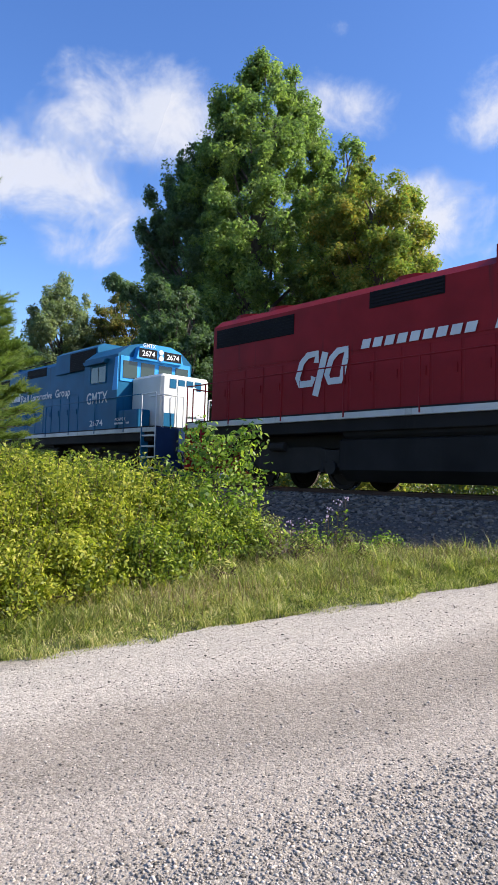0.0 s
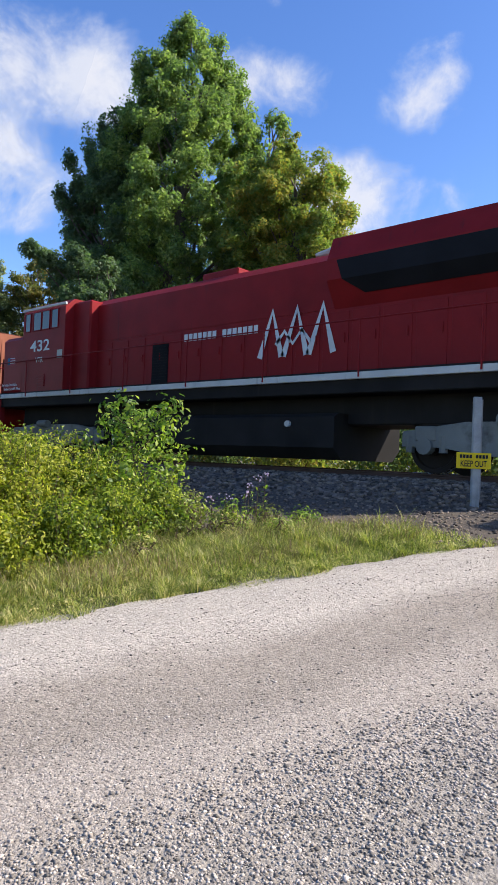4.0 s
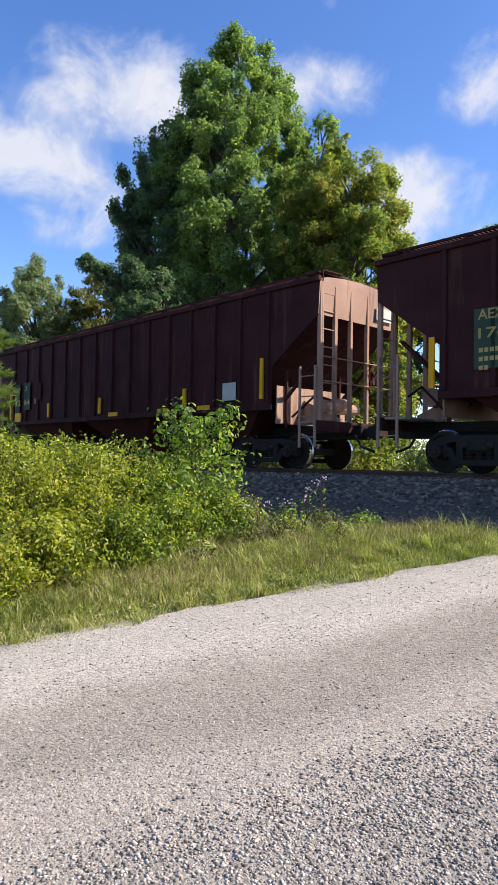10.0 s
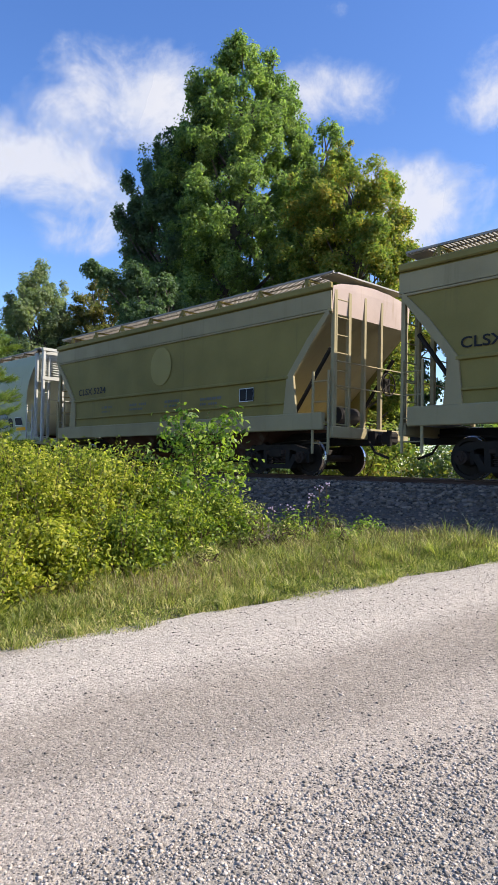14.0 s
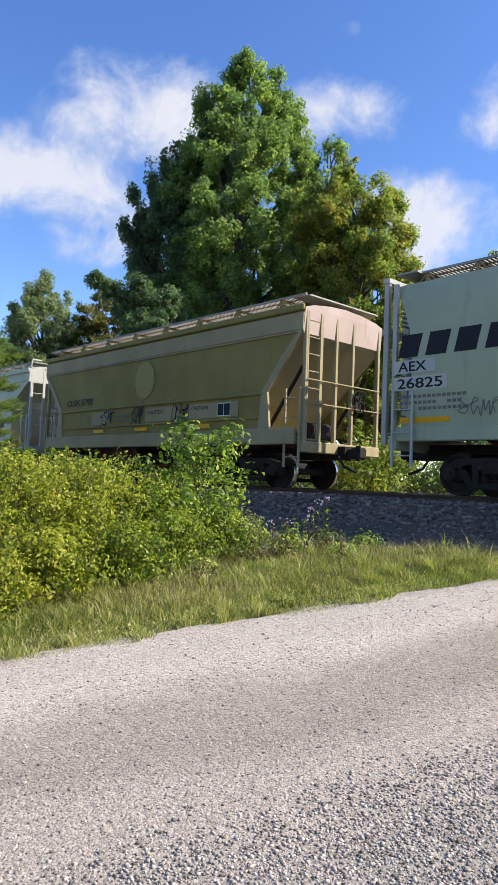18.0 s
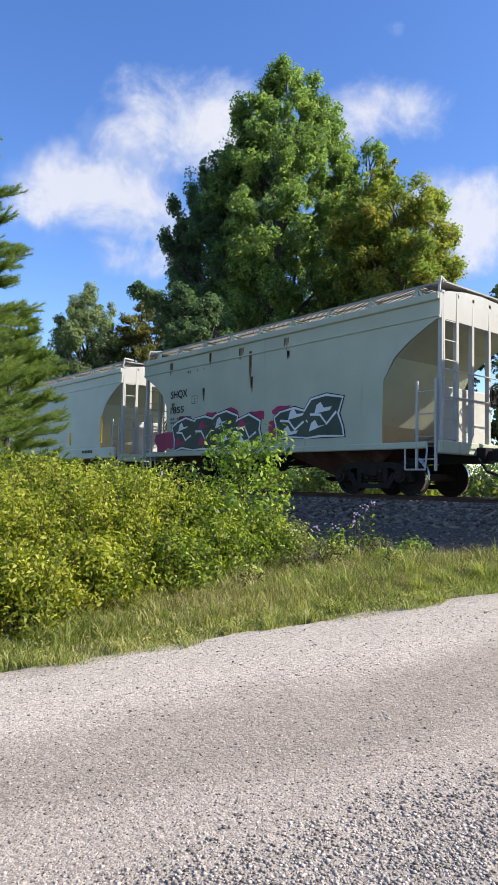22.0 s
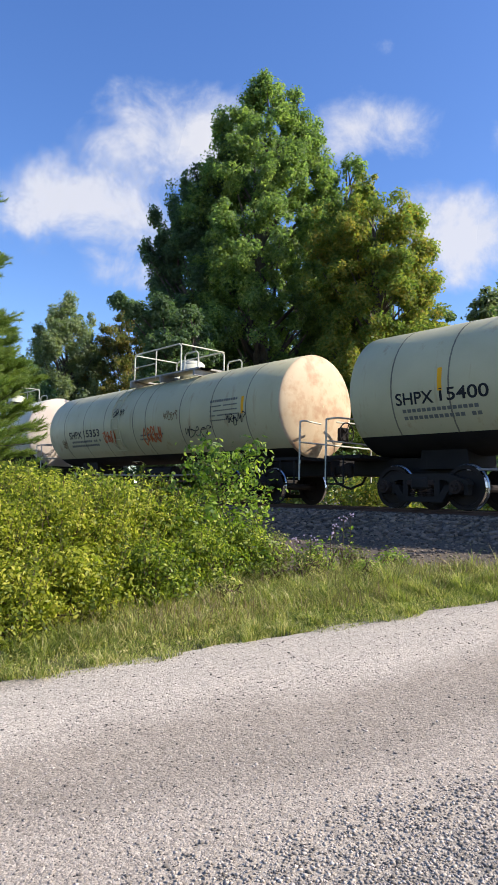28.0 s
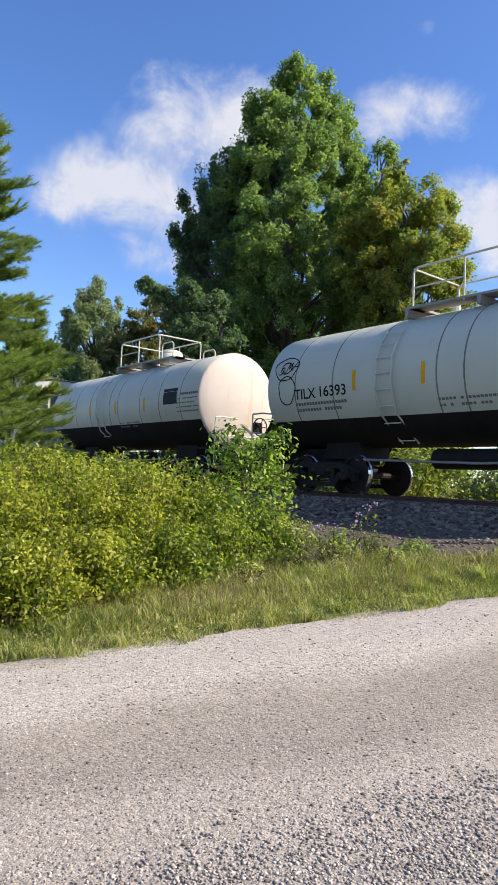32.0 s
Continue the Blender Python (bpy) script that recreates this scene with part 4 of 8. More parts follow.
def brown_hopper(front, length, label, paint, ends=M_BROWN2):
    """Ribbed three-bay covered hopper."""
    c = begin("hopper_car", front, label)
    flat = lambda z: -1.5
    cut = [(-1.5, 1.45), (-1.5, 2.45), (-0.75, 3.0), (-0.06, 3.5), (-0.02, 4.3)]
    # ends carry the sunlit colour, slope sheets the darker side paint as shade
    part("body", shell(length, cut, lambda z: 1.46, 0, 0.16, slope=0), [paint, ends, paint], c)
    part("side_sill", boxed((-length + 1.5, -1.52, 1.4), (-1.5, -1.44, 1.56), 0.01), paint, c)
    part("top_chord", boxed((-length, -1.53, 4.24), (0, -1.42, 4.36), 0.015), paint, c)
    n = 14
    for i in range(n + 1):
        x = -1.62 - (length - 3.24) * i / n
        for y in (-1.49, 1.49):
            shared(("rib", paint.name), "side_post", lambda: boxed((-0.05, -0.045, 1.56), (0.05, 0.045, 4.24), 0.012), paint, c, pose(x, y, 0))
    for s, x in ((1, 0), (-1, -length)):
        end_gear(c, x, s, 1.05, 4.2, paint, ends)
    # slope sheet braces behind the open corner
    for s, x0 in ((1, 0), (-1, -length)):
        for y in (-1.0, 1.0):
            bm = bmesh.new()
            rod(bm, (x0 - s * 1.9, y, 1.3), (x0 - s * 0.35, y, 2.7), 0.05, 6)
            rod(bm, (x0 - s * 1.45, y, 1.0), (x0 - s * 1.45, y, 2.4), 0.045, 6)
            part("end_brace", bm, paint, c)
        part("shear_plate", boxed((min(x0 - s * 1.52, x0 - s * 1.48), -1.3, 1.08), (max(x0 - s * 1.52, x0 - s * 1.48), 1.3, 2.0), 0.008), ends, c)
        part("brace_plate", prism(bmesh.new(), [(x0 - s * 1.46, 1.08), (x0 - s * 0.3, 1.08), (x0 - s * 0.3, 1.2), (x0 - s * 1.46, 1.7)], -0.34, -0.3), ends, c)
        part("brake_lever", tube(bmesh.new(), [(x0 - s * 1.3, -0.95, 1.25), (x0 - s * 0.7, -0.8, 1.75), (x0 - s * 0.25, -0.6, 1.6)], 0.03), paint, c)
        bm = bmesh.new()
        rod(bm, (x0 - s * 0.75, -0.55, 1.55), (x0 - s * 0.75, 0.35, 1.55), 0.2, 12)
        rod(bm, (x0 - s * 0.8, 0.5, 1.5), (x0 - s * 0.8, 0.9, 1.5), 0.14, 12)
        part("brake_cylinder", bm, ends, c)
    part("end_number_board", boxed((0.0, 0.62, 3.66), (0.012, 1.28, 3.98), 0.003), M_PALEBOARD, c)
    hand_brake(c, 0.06, 0.55, 2.25, paint)
    part("hand_rail_bar", tube(bmesh.new(), [(-0.02, -1.36, 4.25), (-0.02, -1.36, 4.5), (-0.02, -0.7, 4.52)], 0.018), paint, c)
    running_board(c, -length + 0.1, -0.1, 4.46, paint, 13, paint, 1.1, 0.12)
    hatches(c, [-2.5 - i * (length - 5) / 9 for i in range(10)], 4.5, paint)
    bays(c, [-length / 2 + 4.6, -length / 2, -length / 2 - 4.6], M_MAROON, 1.4)
    underframe(c, length, paint)
    board(-1.83, 1.68, -1.73, 2.66, flat, M_YELLOW, c, "reflector", lift=0.05)
    for x in (-4.8, -9.2, -length + 4.45):
        board(x - 0.05, 1.62, x + 0.07, 2.12, flat, M_YELLOW, c, "reflector", lift=0.05)
    board(-length + 1.32, 1.62, -length + 1.43, 2.6, flat, M_YELLOW, c, "reflector", lift=0.05)
    return c


def ridge(parent, x0, x1, z, high, proud, material, name="side_ridge"):
    part(name, boxed((x0, -1.5 - proud, z), (x1, -1.46, z + high), min(proud, high) * 0.4), material, parent)


def tan_hopper(front, length, label, number, seed):
    """Two-bay tan covered hopper with sloped end cut and side sill."""
    c = begin("covered_hopper_car", front, label)
    flat = lambda z: -1.5
    cut = [(-1.3, 1.4), (-1.22, 2.3), (-0.6, 3.1), (-0.06, 3.62), (-0.02, 4.22)]
    # slope sheets in tan, darker than the cream panel: their shade is painted in
    part("body", shell(length, cut, lambda z: 1.48, 0, 0.2, slope=2), [M_TAN, M_CREAM, M_TANPALE], c)
    part("side_sill", boxed((-length + 0.25, -1.54, 1.03), (-0.25, -1.42, 1.42), 0.02), M_TANPALE, c)
    for s, x in ((1, 0), (-1, -length)):
        # pale gusset along the sloped cut
        g = [(-1.05, 1.42), (-1.45, 1.42), (-1.36, 2.3), (-0.72, 3.12), (-0.1, 3.75), (-0.1, 3.58), (-0.55, 3.05), (-1.15, 2.3)]
        g = g if s > 0 else [(-length - a, b) for a, b in g]
        part("corner_gusset", prism(bmesh.new(), g, -1.53, -1.47), M_TANPALE, c)
    ridge(c, -length + 0.03, -0.03, 4.14, 0.16, 0.07, M_TAN, "top_chord")
    ridge(c, -length + 0.03, -0.03, 3.64, 0.05, 0.02, M_TANPALE)
    board(-length + 0.04, 3.7, -0.04, 4.1, flat, M_TANPALE, c, "faded_band", lift=0.024)
    ridge(c, -length + 1.3, -1.3, 2.24, 0.08, 0.035, M_TAN)
    ridge(c, -length + 1.4, -1.4, 1.66, 0.05, 0.03, M_TAN)
    for s, x in ((1, 0), (-1, -length)):
        end_gear(c, x, s, 1.05, 4.15, M_TANPALE, M_TANPALE)
        for y in (-1.2, 1.2):
            bm = bmesh.new()
            rod(bm, (x - s * 1.5, y, 1.3), (x - s * 0.3, y, 2.9), 0.05, 6)
            part("end_brace", bm, M_TRUCK, c)
        part("brake_cylinder", rod(bmesh.new(), (x - s * 0.8, -0.4, 1.45), (x - s * 0.8, 0.3, 1.45), 0.2, 12), M_TRUCK, c)
    hand_brake(c, 0.06, 0.5, 2.2, M_TRUCK)
    running_board(c, -length + 0.1, -0.1, 4.54, M_GRATE, 8, M_TAN, 1.1, 0.26)
    hatches(c, [-2 - i * (length - 4) / 5 for i in range(6)], 4.42, M_TANPALE)
    bays(c, [-length / 2 + 2.4, -length / 2 - 2.4], M_BAY, 1.3, 1.3)
    underframe(c, length, M_TANPALE)
    lettering(number, -11.1, -9.4, 2.46, 0.2, flat, M_BLACKLET, c)
    patch(blob(-6.42, 3.02, 1.0, 1.1, 28, random.Random(1), 0.0, 1.0), flat, M_DOT, c, "round_emblem", lift=0.008)
    for i, (a, z, w) in enumerate(((-8.0, 1.95, 0.9), (-6.2, 1.95, 0.7), (-4.6, 1.92, 0.9), (-9.6, 1.95, 0.6))):
        bars(a, a + w, z, 0.07, 9, flat, M_STENCIL, c, "stencil_line", seed=seed + i)
        bars(a, a + w * 0.8, z - 0.13, 0.06, 8, flat, M_STENCIL, c, "stencil_line", seed=seed + 9 + i)
    pl = board(-3.0, 1.8, -2.5, 2.12, flat, M_BLACKLET, c, "placard", "black placard with a white frame", lift=0.014)
    ribbon([(-3.0, 1.8), (-2.5, 1.8), (-2.5, 2.12), (-3.0, 2.12), (-3.0, 1.8)], 0.02, flat, M_SPRAY_W, c, "placard_frame", 0.018)
    ribbon([(-2.75, 1.82), (-2.75, 2.1)], 0.015, flat, M_SPRAY_W, c, "placard_frame", 0.018)
    return c


def grey_hopper(front, length, label, seed, side, sill, number, num2):
    """Grey covered hopper with rounded end cut."""
    c = begin("covered_hopper_car", front, label)
    flat = lambda z: -1.5
    cut = [(-1.46, 1.0), (-1.48, 1.6), (-1.45, 2.5), (-1.15, 2.95), (-0.75, 3.25), (-0.2, 3.55), (-0.03, 3.62), (-0.02, 4.12)]
    part("body", shell(length, cut, lambda z: 1.49, 0, 0.2, slope=0), [side, M_ENDW, side], c)
    ridge(c, -length + 0.03, -0.03, 3.98, 0.16, 0.05, side, "top_chord")
    ridge(c, -length + 0.03, -0.03, 3.64, 0.035, 0.018, side)
    if sill:
        part("side_sill", boxed((-length + 0.3, -1.56, 1.0), (-0.3, -1.46, 1.38), 0.02), side, c)
    else:
        part("side_sill", boxed((-length + 0.3, -1.53, 0.98), (-0.3, -1.46, 1.12), 0.02), side, c)
    for s, x in ((1, 0), (-1, -length)):
        end_gear(c, x, s, 1.08, 4.2, side, M_ENDW)
        part("end_bulkhead", boxed((min(x - s * 0.5, x - s * 0.44), -0.75, 1.1), (max(x - s * 0.5, x - s * 0.44), 0.9, 2.35), 0.02), M_ENDW, c)
        bm = tube(bmesh.new(), [(x - s * 0.1, -1.42, 4.1), (x - s * 0.1, -1.36, 4.5), (x - s * 0.3, -0.9, 4.52)], 0.03)
        part("corner_rail", bm, M_ENDW, c)
        part("stirrup", tube(bmesh.new(), [(x - s * 0.3, -1.5, 1.0), (x - s * 0.35, -1.5, 0.55), (x - s * 0.85, -1.5, 0.55), (x - s * 0.85, -1.5, 1.0)], 0.02), M_ENDW, c)
    hand_brake(c, 0.06, 0.5, 2.2, M_BLACK)
    running_board(c, -length + 0.05, -0.05, 4.37, M_GRATE, 9, side, 1.05, 0.24)
    hatches(c, [-2 - i * (length - 4) / 5 for i in range(6)], 4.25, side)
    bays(c, [-length / 2 + 2.6, -length / 2 - 2.6] if length < 13 else [-length / 2 + 4.3, -length / 2, -length / 2 - 4.3], M_BAY, 1.25, 1.1)
    underframe(c, length, side)
    if number:
        lettering(number, -9.86, -8.95, 2.78, 0.22, flat, M_BLACKLET, c)
        lettering(num2, -9.86, -9.12, 2.31, 0.19, flat, M_BLACKLET, c)
        ribbon([(-8.7, 2.54), (-8.42, 2.54), (-8.42, 2.76), (-8.7, 2.76), (-8.7, 2.54)], 0.015, flat, M_BLACKLET, c, "stencil_frame")
        lettering("C", -8.6, -8.52, 2.58, 0.1, flat, M_BLACKLET, c)
        bars(-9.86, -8.7, 2.1, 0.07, 10, flat, M_STENCIL, c, "stencil_line", seed=seed)
        bars(-9.86, -8.8, 1.98, 0.07, 9, flat, M_STENCIL, c, "stencil_line", seed=seed + 1)
    return c


def teardrop_hopper(front, length, label):
    """Centre-flow covered hopper with rounded sides."""
    c = begin("covered_hopper_car", front, label)
    def width(z):
        u = (z - 1.0) / 3.4
        return 1.22 + 0.3 * math.sin(math.pi * min(1, max(0, 0.1 + 0.86 * u))) - 0.1 * max(0, u - 0.85) * 6.6
    face = lambda z: -width(z)
    cut = [(-0.3, 1.3), (-0.42, 1.65), (-0.52, 2.1), (-0.56, 2.5), (-0.54, 2.9), (-0.46, 3.3), (-0.3, 3.7), (-0.16, 3.95), (-0.05, 4.15), (-0.02, 4.3)]
    part("body", shell(length, cut, width, 0, 0.22), [M_GREY, M_ENDW, M_GREY], c, smooth=False)
    part("side_sill", boxed((-length + 0.1, -1.4, 1.05), (-0.1, -1.2, 1.34), 0.02), M_GREY, c)
    for i in range(1, 6):
        x = -length * i / 6
        zs = [1.4 + 2.7 * k / 12 for k in range(13)]
        ribbon([(x, z) for z in zs], 0.03, face, M_GREY, c, "weld_seam", 0.012)
    for s, x in ((1, 0), (-1, -length)):
        end_gear(c, x, s, 1.08, 4.3, M_GREY, M_ENDW)
        for k in range(9):
            z = 3.45 + k * 0.09
            part("end_slat", boxed((min(x - s * 0.06, x - s * 0.1), -1.2, z), (max(x - s * 0.06, x - s * 0.1), 0.6, z + 0.035)), M_ENDW, c)
        for y in (-1.25, -0.55, 0.2):
            part("cage_post", boxed((min(x + s * 0.18, x + s * 0.3), y - 0.05, 1.0), (max(x + s * 0.18, x + s * 0.3), y + 0.05, 4.5), 0.01), M_ENDW, c)
        bm = bmesh.new()
        box(bm, (min(x + s * 0.16, x + s * 0.32), -1.32, 4.4), (max(x + s * 0.16, x + s * 0.32), 0.5, 4.5))
        box(bm, (min(x + s * 0.16, x + s * 0.32), -1.32, 3.3), (max(x + s * 0.16, x + s * 0.32), 0.5, 3.42))
        part("cage_beam", bm, M_ENDW, c)
        part("brake_cylinder", rod(bmesh.new(), (x + s * 0.1, 0.1, 1.9), (x + s * 0.1, 0.5, 1.9), 0.22, 14), M_BLACK, c)
    hand_brake(c, 0.2, 0.3, 2.3, M_BLACK)
    running_board(c, -length + 0.05, -0.05, 4.52, M_GRATE, 14, M_RUST, 0.8, 0.2)
    hatches(c, [-2 - i * (length - 4) / 7 for i in range(8)], 4.42, M_GREY)
    bays(c, [-length / 2 + 4.4, -length / 2, -length / 2 - 4.4], M_MAROON, 1.15, 1.3)
    underframe(c, length, M_GREY)
    # the maker's word as plain block shapes
    blocks(-15.6, -11.85, 2.72, 0.46, 6, face, M_BLACKLET, c, (), 0.2)
    board(-15.6, 2.4, -14.66, 2.66, face, M_PALEBOARD, c, "number_board")
    board(-15.6, 2.06, -14.4, 2.33, face, M_PALEBOARD, c, "number_board")
    lettering("AEX", -15.5, -14.85, 2.44, 0.19, face, M_BLACKLET, c).matrix_basis = pose(0, -0.004, 0)
    lettering("26825", -15.52, -14.5, 2.1, 0.19, face, M_BLACKLET, c).matrix_basis = pose(0, -0.004, 0)
    for k in range(3):
        bars(-15.5, -14.0, 1.9 - k * 0.12, 0.06, 14, face, M_STENCIL, c, "stencil_line", seed=k)
    board(-15.5, 1.42, -14.4, 1.52, face, M_YELLOW, c, "reflector", lift=0.01)
    board(-1.6, 1.42, -0.8, 1.54, face, M_YELLOW, c, "reflector", lift=0.01)
    board(-5.1, 1.44, -4.3, 1.52, face, M_YELLOW, c, "reflector", lift=0.01)
    board(-1.6, 1.62, -1.0, 1.92, face, M_BLACKLET, c, "placard", lift=0.01)
    # spray-painted outlines: a row of rounded shapes, then pale blue blocks edged in red
    rnd = random.Random(12)
    for k, (x, z, w, h) in enumerate(((-12.4, 1.95, 1.3, 1.0), (-11.3, 2.15, 0.9, 1.0), (-10.4, 2.0, 1.1, 1.0), (-9.3, 2.0, 1.2, 0.9), (-8.1, 1.95, 1.3, 0.7), (-6.9, 2.05, 0.9, 1.1))):
        loop = [(x + w * 0.5 * (1 + 0.16 * math.sin(2 * q + k) + 0.1 * math.sin(3 * q + 2 * k)) * math.cos(q), z + h * 0.5 * (1 + 0.18 * math.sin(2 * q + 1.7 * k) + 0.12 * math.sin(5 * q + k)) * math.sin(q)) for q in [2 * math.pi * j / 36 for j in range(36)]]
        ribbon(loop + loop[:1], 0.05, face, M_SPRAY_D, c, "spray_outline", 0.012)
        if k % 2:
            patch(loop, face, M_PALEBOARD, c, "spray_field", lift=0.008)
        ribbon([(x - w * 0.22 + w * 0.4 * j / 10, z + h * (0.12 * math.sin(0.6 * j + k) - 0.1 + 0.02 * j)) for j in range(11)], 0.035, face, M_SPRAY_D, c, "spray_outline", 0.013)
    ribbon([(-9.9, 2.5), (-9.2, 1.75), (-8.9, 2.35), (-7.6, 2.0), (-8.9, 1.6)], 0.12, face, M_SPRAY_D, c, "spray_outline", 0.014)
    for k, (x, w, h) in enumerate(((-5.75, 0.95, 0.66), (-4.95, 0.8, 0.74), (-4.2, 0.9, 0.68), (-3.4, 0.85, 0.78), (-2.6, 0.8, 0.6))):
        loop = [(x + w * 0.5 * (1 + 0.12 * math.sin(3 * q + k) + 0.08 * math.sin(5 * q + 2 * k)) * math.copysign(abs(math.cos(q)) ** 0.7, math.cos(q)), 1.84 + h * 0.5 * (1 + 0.1 * math.sin(3 * q + 1.9 * k)) * math.copysign(abs(math.sin(q)) ** 0.6, math.sin(q))) for q in [2 * math.pi * j / 30 for j in range(30)]]
        patch(loop, face, M_SPRAY_B, c, "spray_letter", lift=0.008 + 0.002 * (k % 2))
        ribbon(loop + loop[:1], 0.035, face, M_SPRAY_D, c, "spray_outline", 0.014)
        scribble(x - 0.26, x + 0.26, 1.64, 2.02, face, M_SPRAY_D, c, 120 + 7 * k, 1 + k % 3, 0.03)
    scribble(-4.1, -3.1, 1.95, 2.5, face, M_SPRAY_R, c, 36, 6, 0.03)
    patch(blob(-2.0, 1.72, 0.4, 0.42, 12, rnd, 0.3), face, M_BLACKLET, c, "spray_blot", lift=0.012)
    ribbon([(-1.6, 1.62), (-1.0, 1.62), (-1.0, 1.92), (-1.6, 1.92), (-1.6, 1.62)], 0.02, face, M_SPRAY_W, c, "placard_frame", 0.016)
    scribble(-14.2, -13.3, 1.5, 1.9, face, M_STENCIL, c, 33, 4, 0.02)
    scribble(-1.9, -1.0, 2.5, 2.9, face, M_STENCIL, c, 35, 5, 0.025)
    return c


def tank_car(front, length, label, paint, head, number, stripes, low_black, seed, radius=1.42, top=3.98, shift=0.0):
    """Tank car: shell with dished heads, black belly, top platform with rails, ladders and end rails."""
    c = begin("tank_car", front, label)
    zc = top - radius
    bm = bmesh.new()
    prof = []
    for k in range(7):
        a = math.pi / 2 * k / 6
        prof.append(((-0.26, 1.0), (-0.235, 0.985), (-0.2, 0.945), (-0.13, 0.8), (-0.065, 0.58), (-0.018, 0.3), (0, 0.02))[k])
    prof = [(x, q * radius) for x, q in prof][::-1] + [(-length * i / 8, radius) for i in range(1, 8)]
    prof += [(-length - x, q) for x, q in prof[:7][::-1]]
    n = 40
    rings = []
    for x, q in prof:
        rings.append([bm.verts.new((x, q * math.sin(2 * math.pi * k / n), zc + q * math.cos(2 * math.pi * k / n))) for k in range(n)])
    for i in range(len(rings) - 1):
        for k in range(n):
            f = bm.faces.new((rings[i][k], rings[i + 1][k], rings[i + 1][(k + 1) % n], rings[i][(k + 1) % n]))
            zm = sum(v.co.z for v in f.verts) / 4
            f.material_index = 2 if zm < low_black and 6 <= i < len(rings) - 7 else 1 if (i < 6 or i >= len(rings) - 7) else 0
            f.smooth = 1 < i < len(rings) - 3 or True
    bm.faces.new(rings[0][::-1])
    bm.faces.new(rings[-1])
    part("tank", bm, [paint, head, M_BLACK], c)
    face = lambda z: -math.sqrt(max(0.01, radius ** 2 - (z - zc) ** 2))
    for i in range(1, 9):
        x = -length * i / 9 if i not in (4, 5) else -length * (i + (0.25 if i == 4 else -0.25)) / 9
        bm = bmesh.new()
        for k in range(40):
            a, b = 2 * math.pi * k / 40, 2 * math.pi * (k + 1) / 40
            if zc + radius * math.cos((a + b) / 2) < low_black:
                continue
            v = [bm.verts.new((x + dx, (radius + dr) * math.sin(t), zc + (radius + dr) * math.cos(t))) for dx, t, dr in ((-0.018, a, 0.002), (0.018, a, 0.002), (0.018, b, 0.002), (-0.018, b, 0.002))]
            bm.faces.new(v)
            w = [bm.verts.new((x, (radius + 0.006) * math.sin(t), zc + (radius + 0.006) * math.cos(t))) for t in (a, b)]
            bm.faces.new((v[0], v[3], w[1], w[0]))
            bm.faces.new((v[1], v[2], w[1], w[0]))
        part("weld_seam", bm, M_SEAM, c)
    # platform, rails and dome
    m = -length / 2 + shift
    zt = zc + radius
    bm = boxed((m - 1.9, -0.9, zt + 0.03), (m + 2.0, -0.45, zt + 0.08))
    box(bm, (m - 1.9, 0.45, zt + 0.03), (m + 2.0, 0.9, zt + 0.08))
    for x in (m - 1.9, m + 1.7):
        box(bm, (x, -0.85, zt + 0.03), (x + 0.3, 0.85, zt + 0.08))
    for x in (m - 1.8, m, m + 1.8):
        box(bm, (x - 0.04, -0.95, zt - 0.16), (x + 0.04, 0.95, zt + 0.028))
    part("platform", bm, M_GRATE, c)
    for y in (-0.86, 0.86):
        bm = tube(bmesh.new(), [(m - 1.7, y, zt + 0.05), (m - 1.7, y, zt + 0.85), (m - 1.6, y, zt + 0.95), (m + 0.9, y, zt + 0.95), (m + 1.0, y, zt + 0.85), (m + 1.0, y, zt + 0.05)], 0.026)
        rod(bm, (m - 0.4, y, zt), (m - 0.4, y, zt + 0.95), 0.022)
        rod(bm, (m - 1.7, y, zt + 0.5), (m - 0.4, y, zt + 0.5), 0.02)
        part("platform_rail", bm, M_TANKW, c)
        part("platform_grab", tube(bmesh.new(), [(m + 1.2, y, zt + 0.05), (m + 1.2, y, zt + 0.5), (m + 1.3, y, zt + 0.58), (m + 1.8, y, zt + 0.58), (m + 1.9, y, zt + 0.5), (m + 1.9, y, zt + 0.05)], 0.024), M_TANKW, c)
    for x in (m - 1.7, m + 1.0):
        part("platform_end_rail", tube(bmesh.new(), [(x, -0.86, zt + 0.93), (x, 0.86, zt + 0.93)], 0.022), M_TANKW, c)
    bm = bmesh.new()
    rod(bm, (m + 0.45, 0, zt - 0.1), (m + 0.45, 0, zt + 0.42), 0.4, 24)
    bmesh.ops.create_uvsphere(bm, u_segments=24, v_segments=10, radius=0.4, matrix=Matrix.Translation((m + 0.45, 0, zt + 0.42)) @ Matrix.Diagonal((1, 1, 0.45, 1)))
    part("dome", bm, M_TANKW, c, smooth=True)
    part("valve", rod(rod(bmesh.new(), (m - 0.6, 0.1, zt - 0.05), (m - 0.6, 0.1, zt + 0.3), 0.12, 10), (m - 1.1, -0.1, zt - 0.05), (m - 1.1, -0.1, zt + 0.22), 0.1, 10), M_TANKW, c)
    # side ladder that bends round the shell
    bm = bmesh.new()
    for dx in (-0.22, 0.22):
        tube(bm, [(m + dx - 1.9, face(z) - 0.09, z) for z in (1.2, 1.8, 2.4, 3.0, 3.4, 3.7)], 0.022)
    for z in (1.25, 1.6, 1.95, 2.3, 2.65, 3.0, 3.3, 3.6):
        rod(bm, (m - 2.12, face(z) - 0.09, z), (m - 1.68, face(z) - 0.09, z), 0.014)
    part("side_ladder", bm, paint, c)
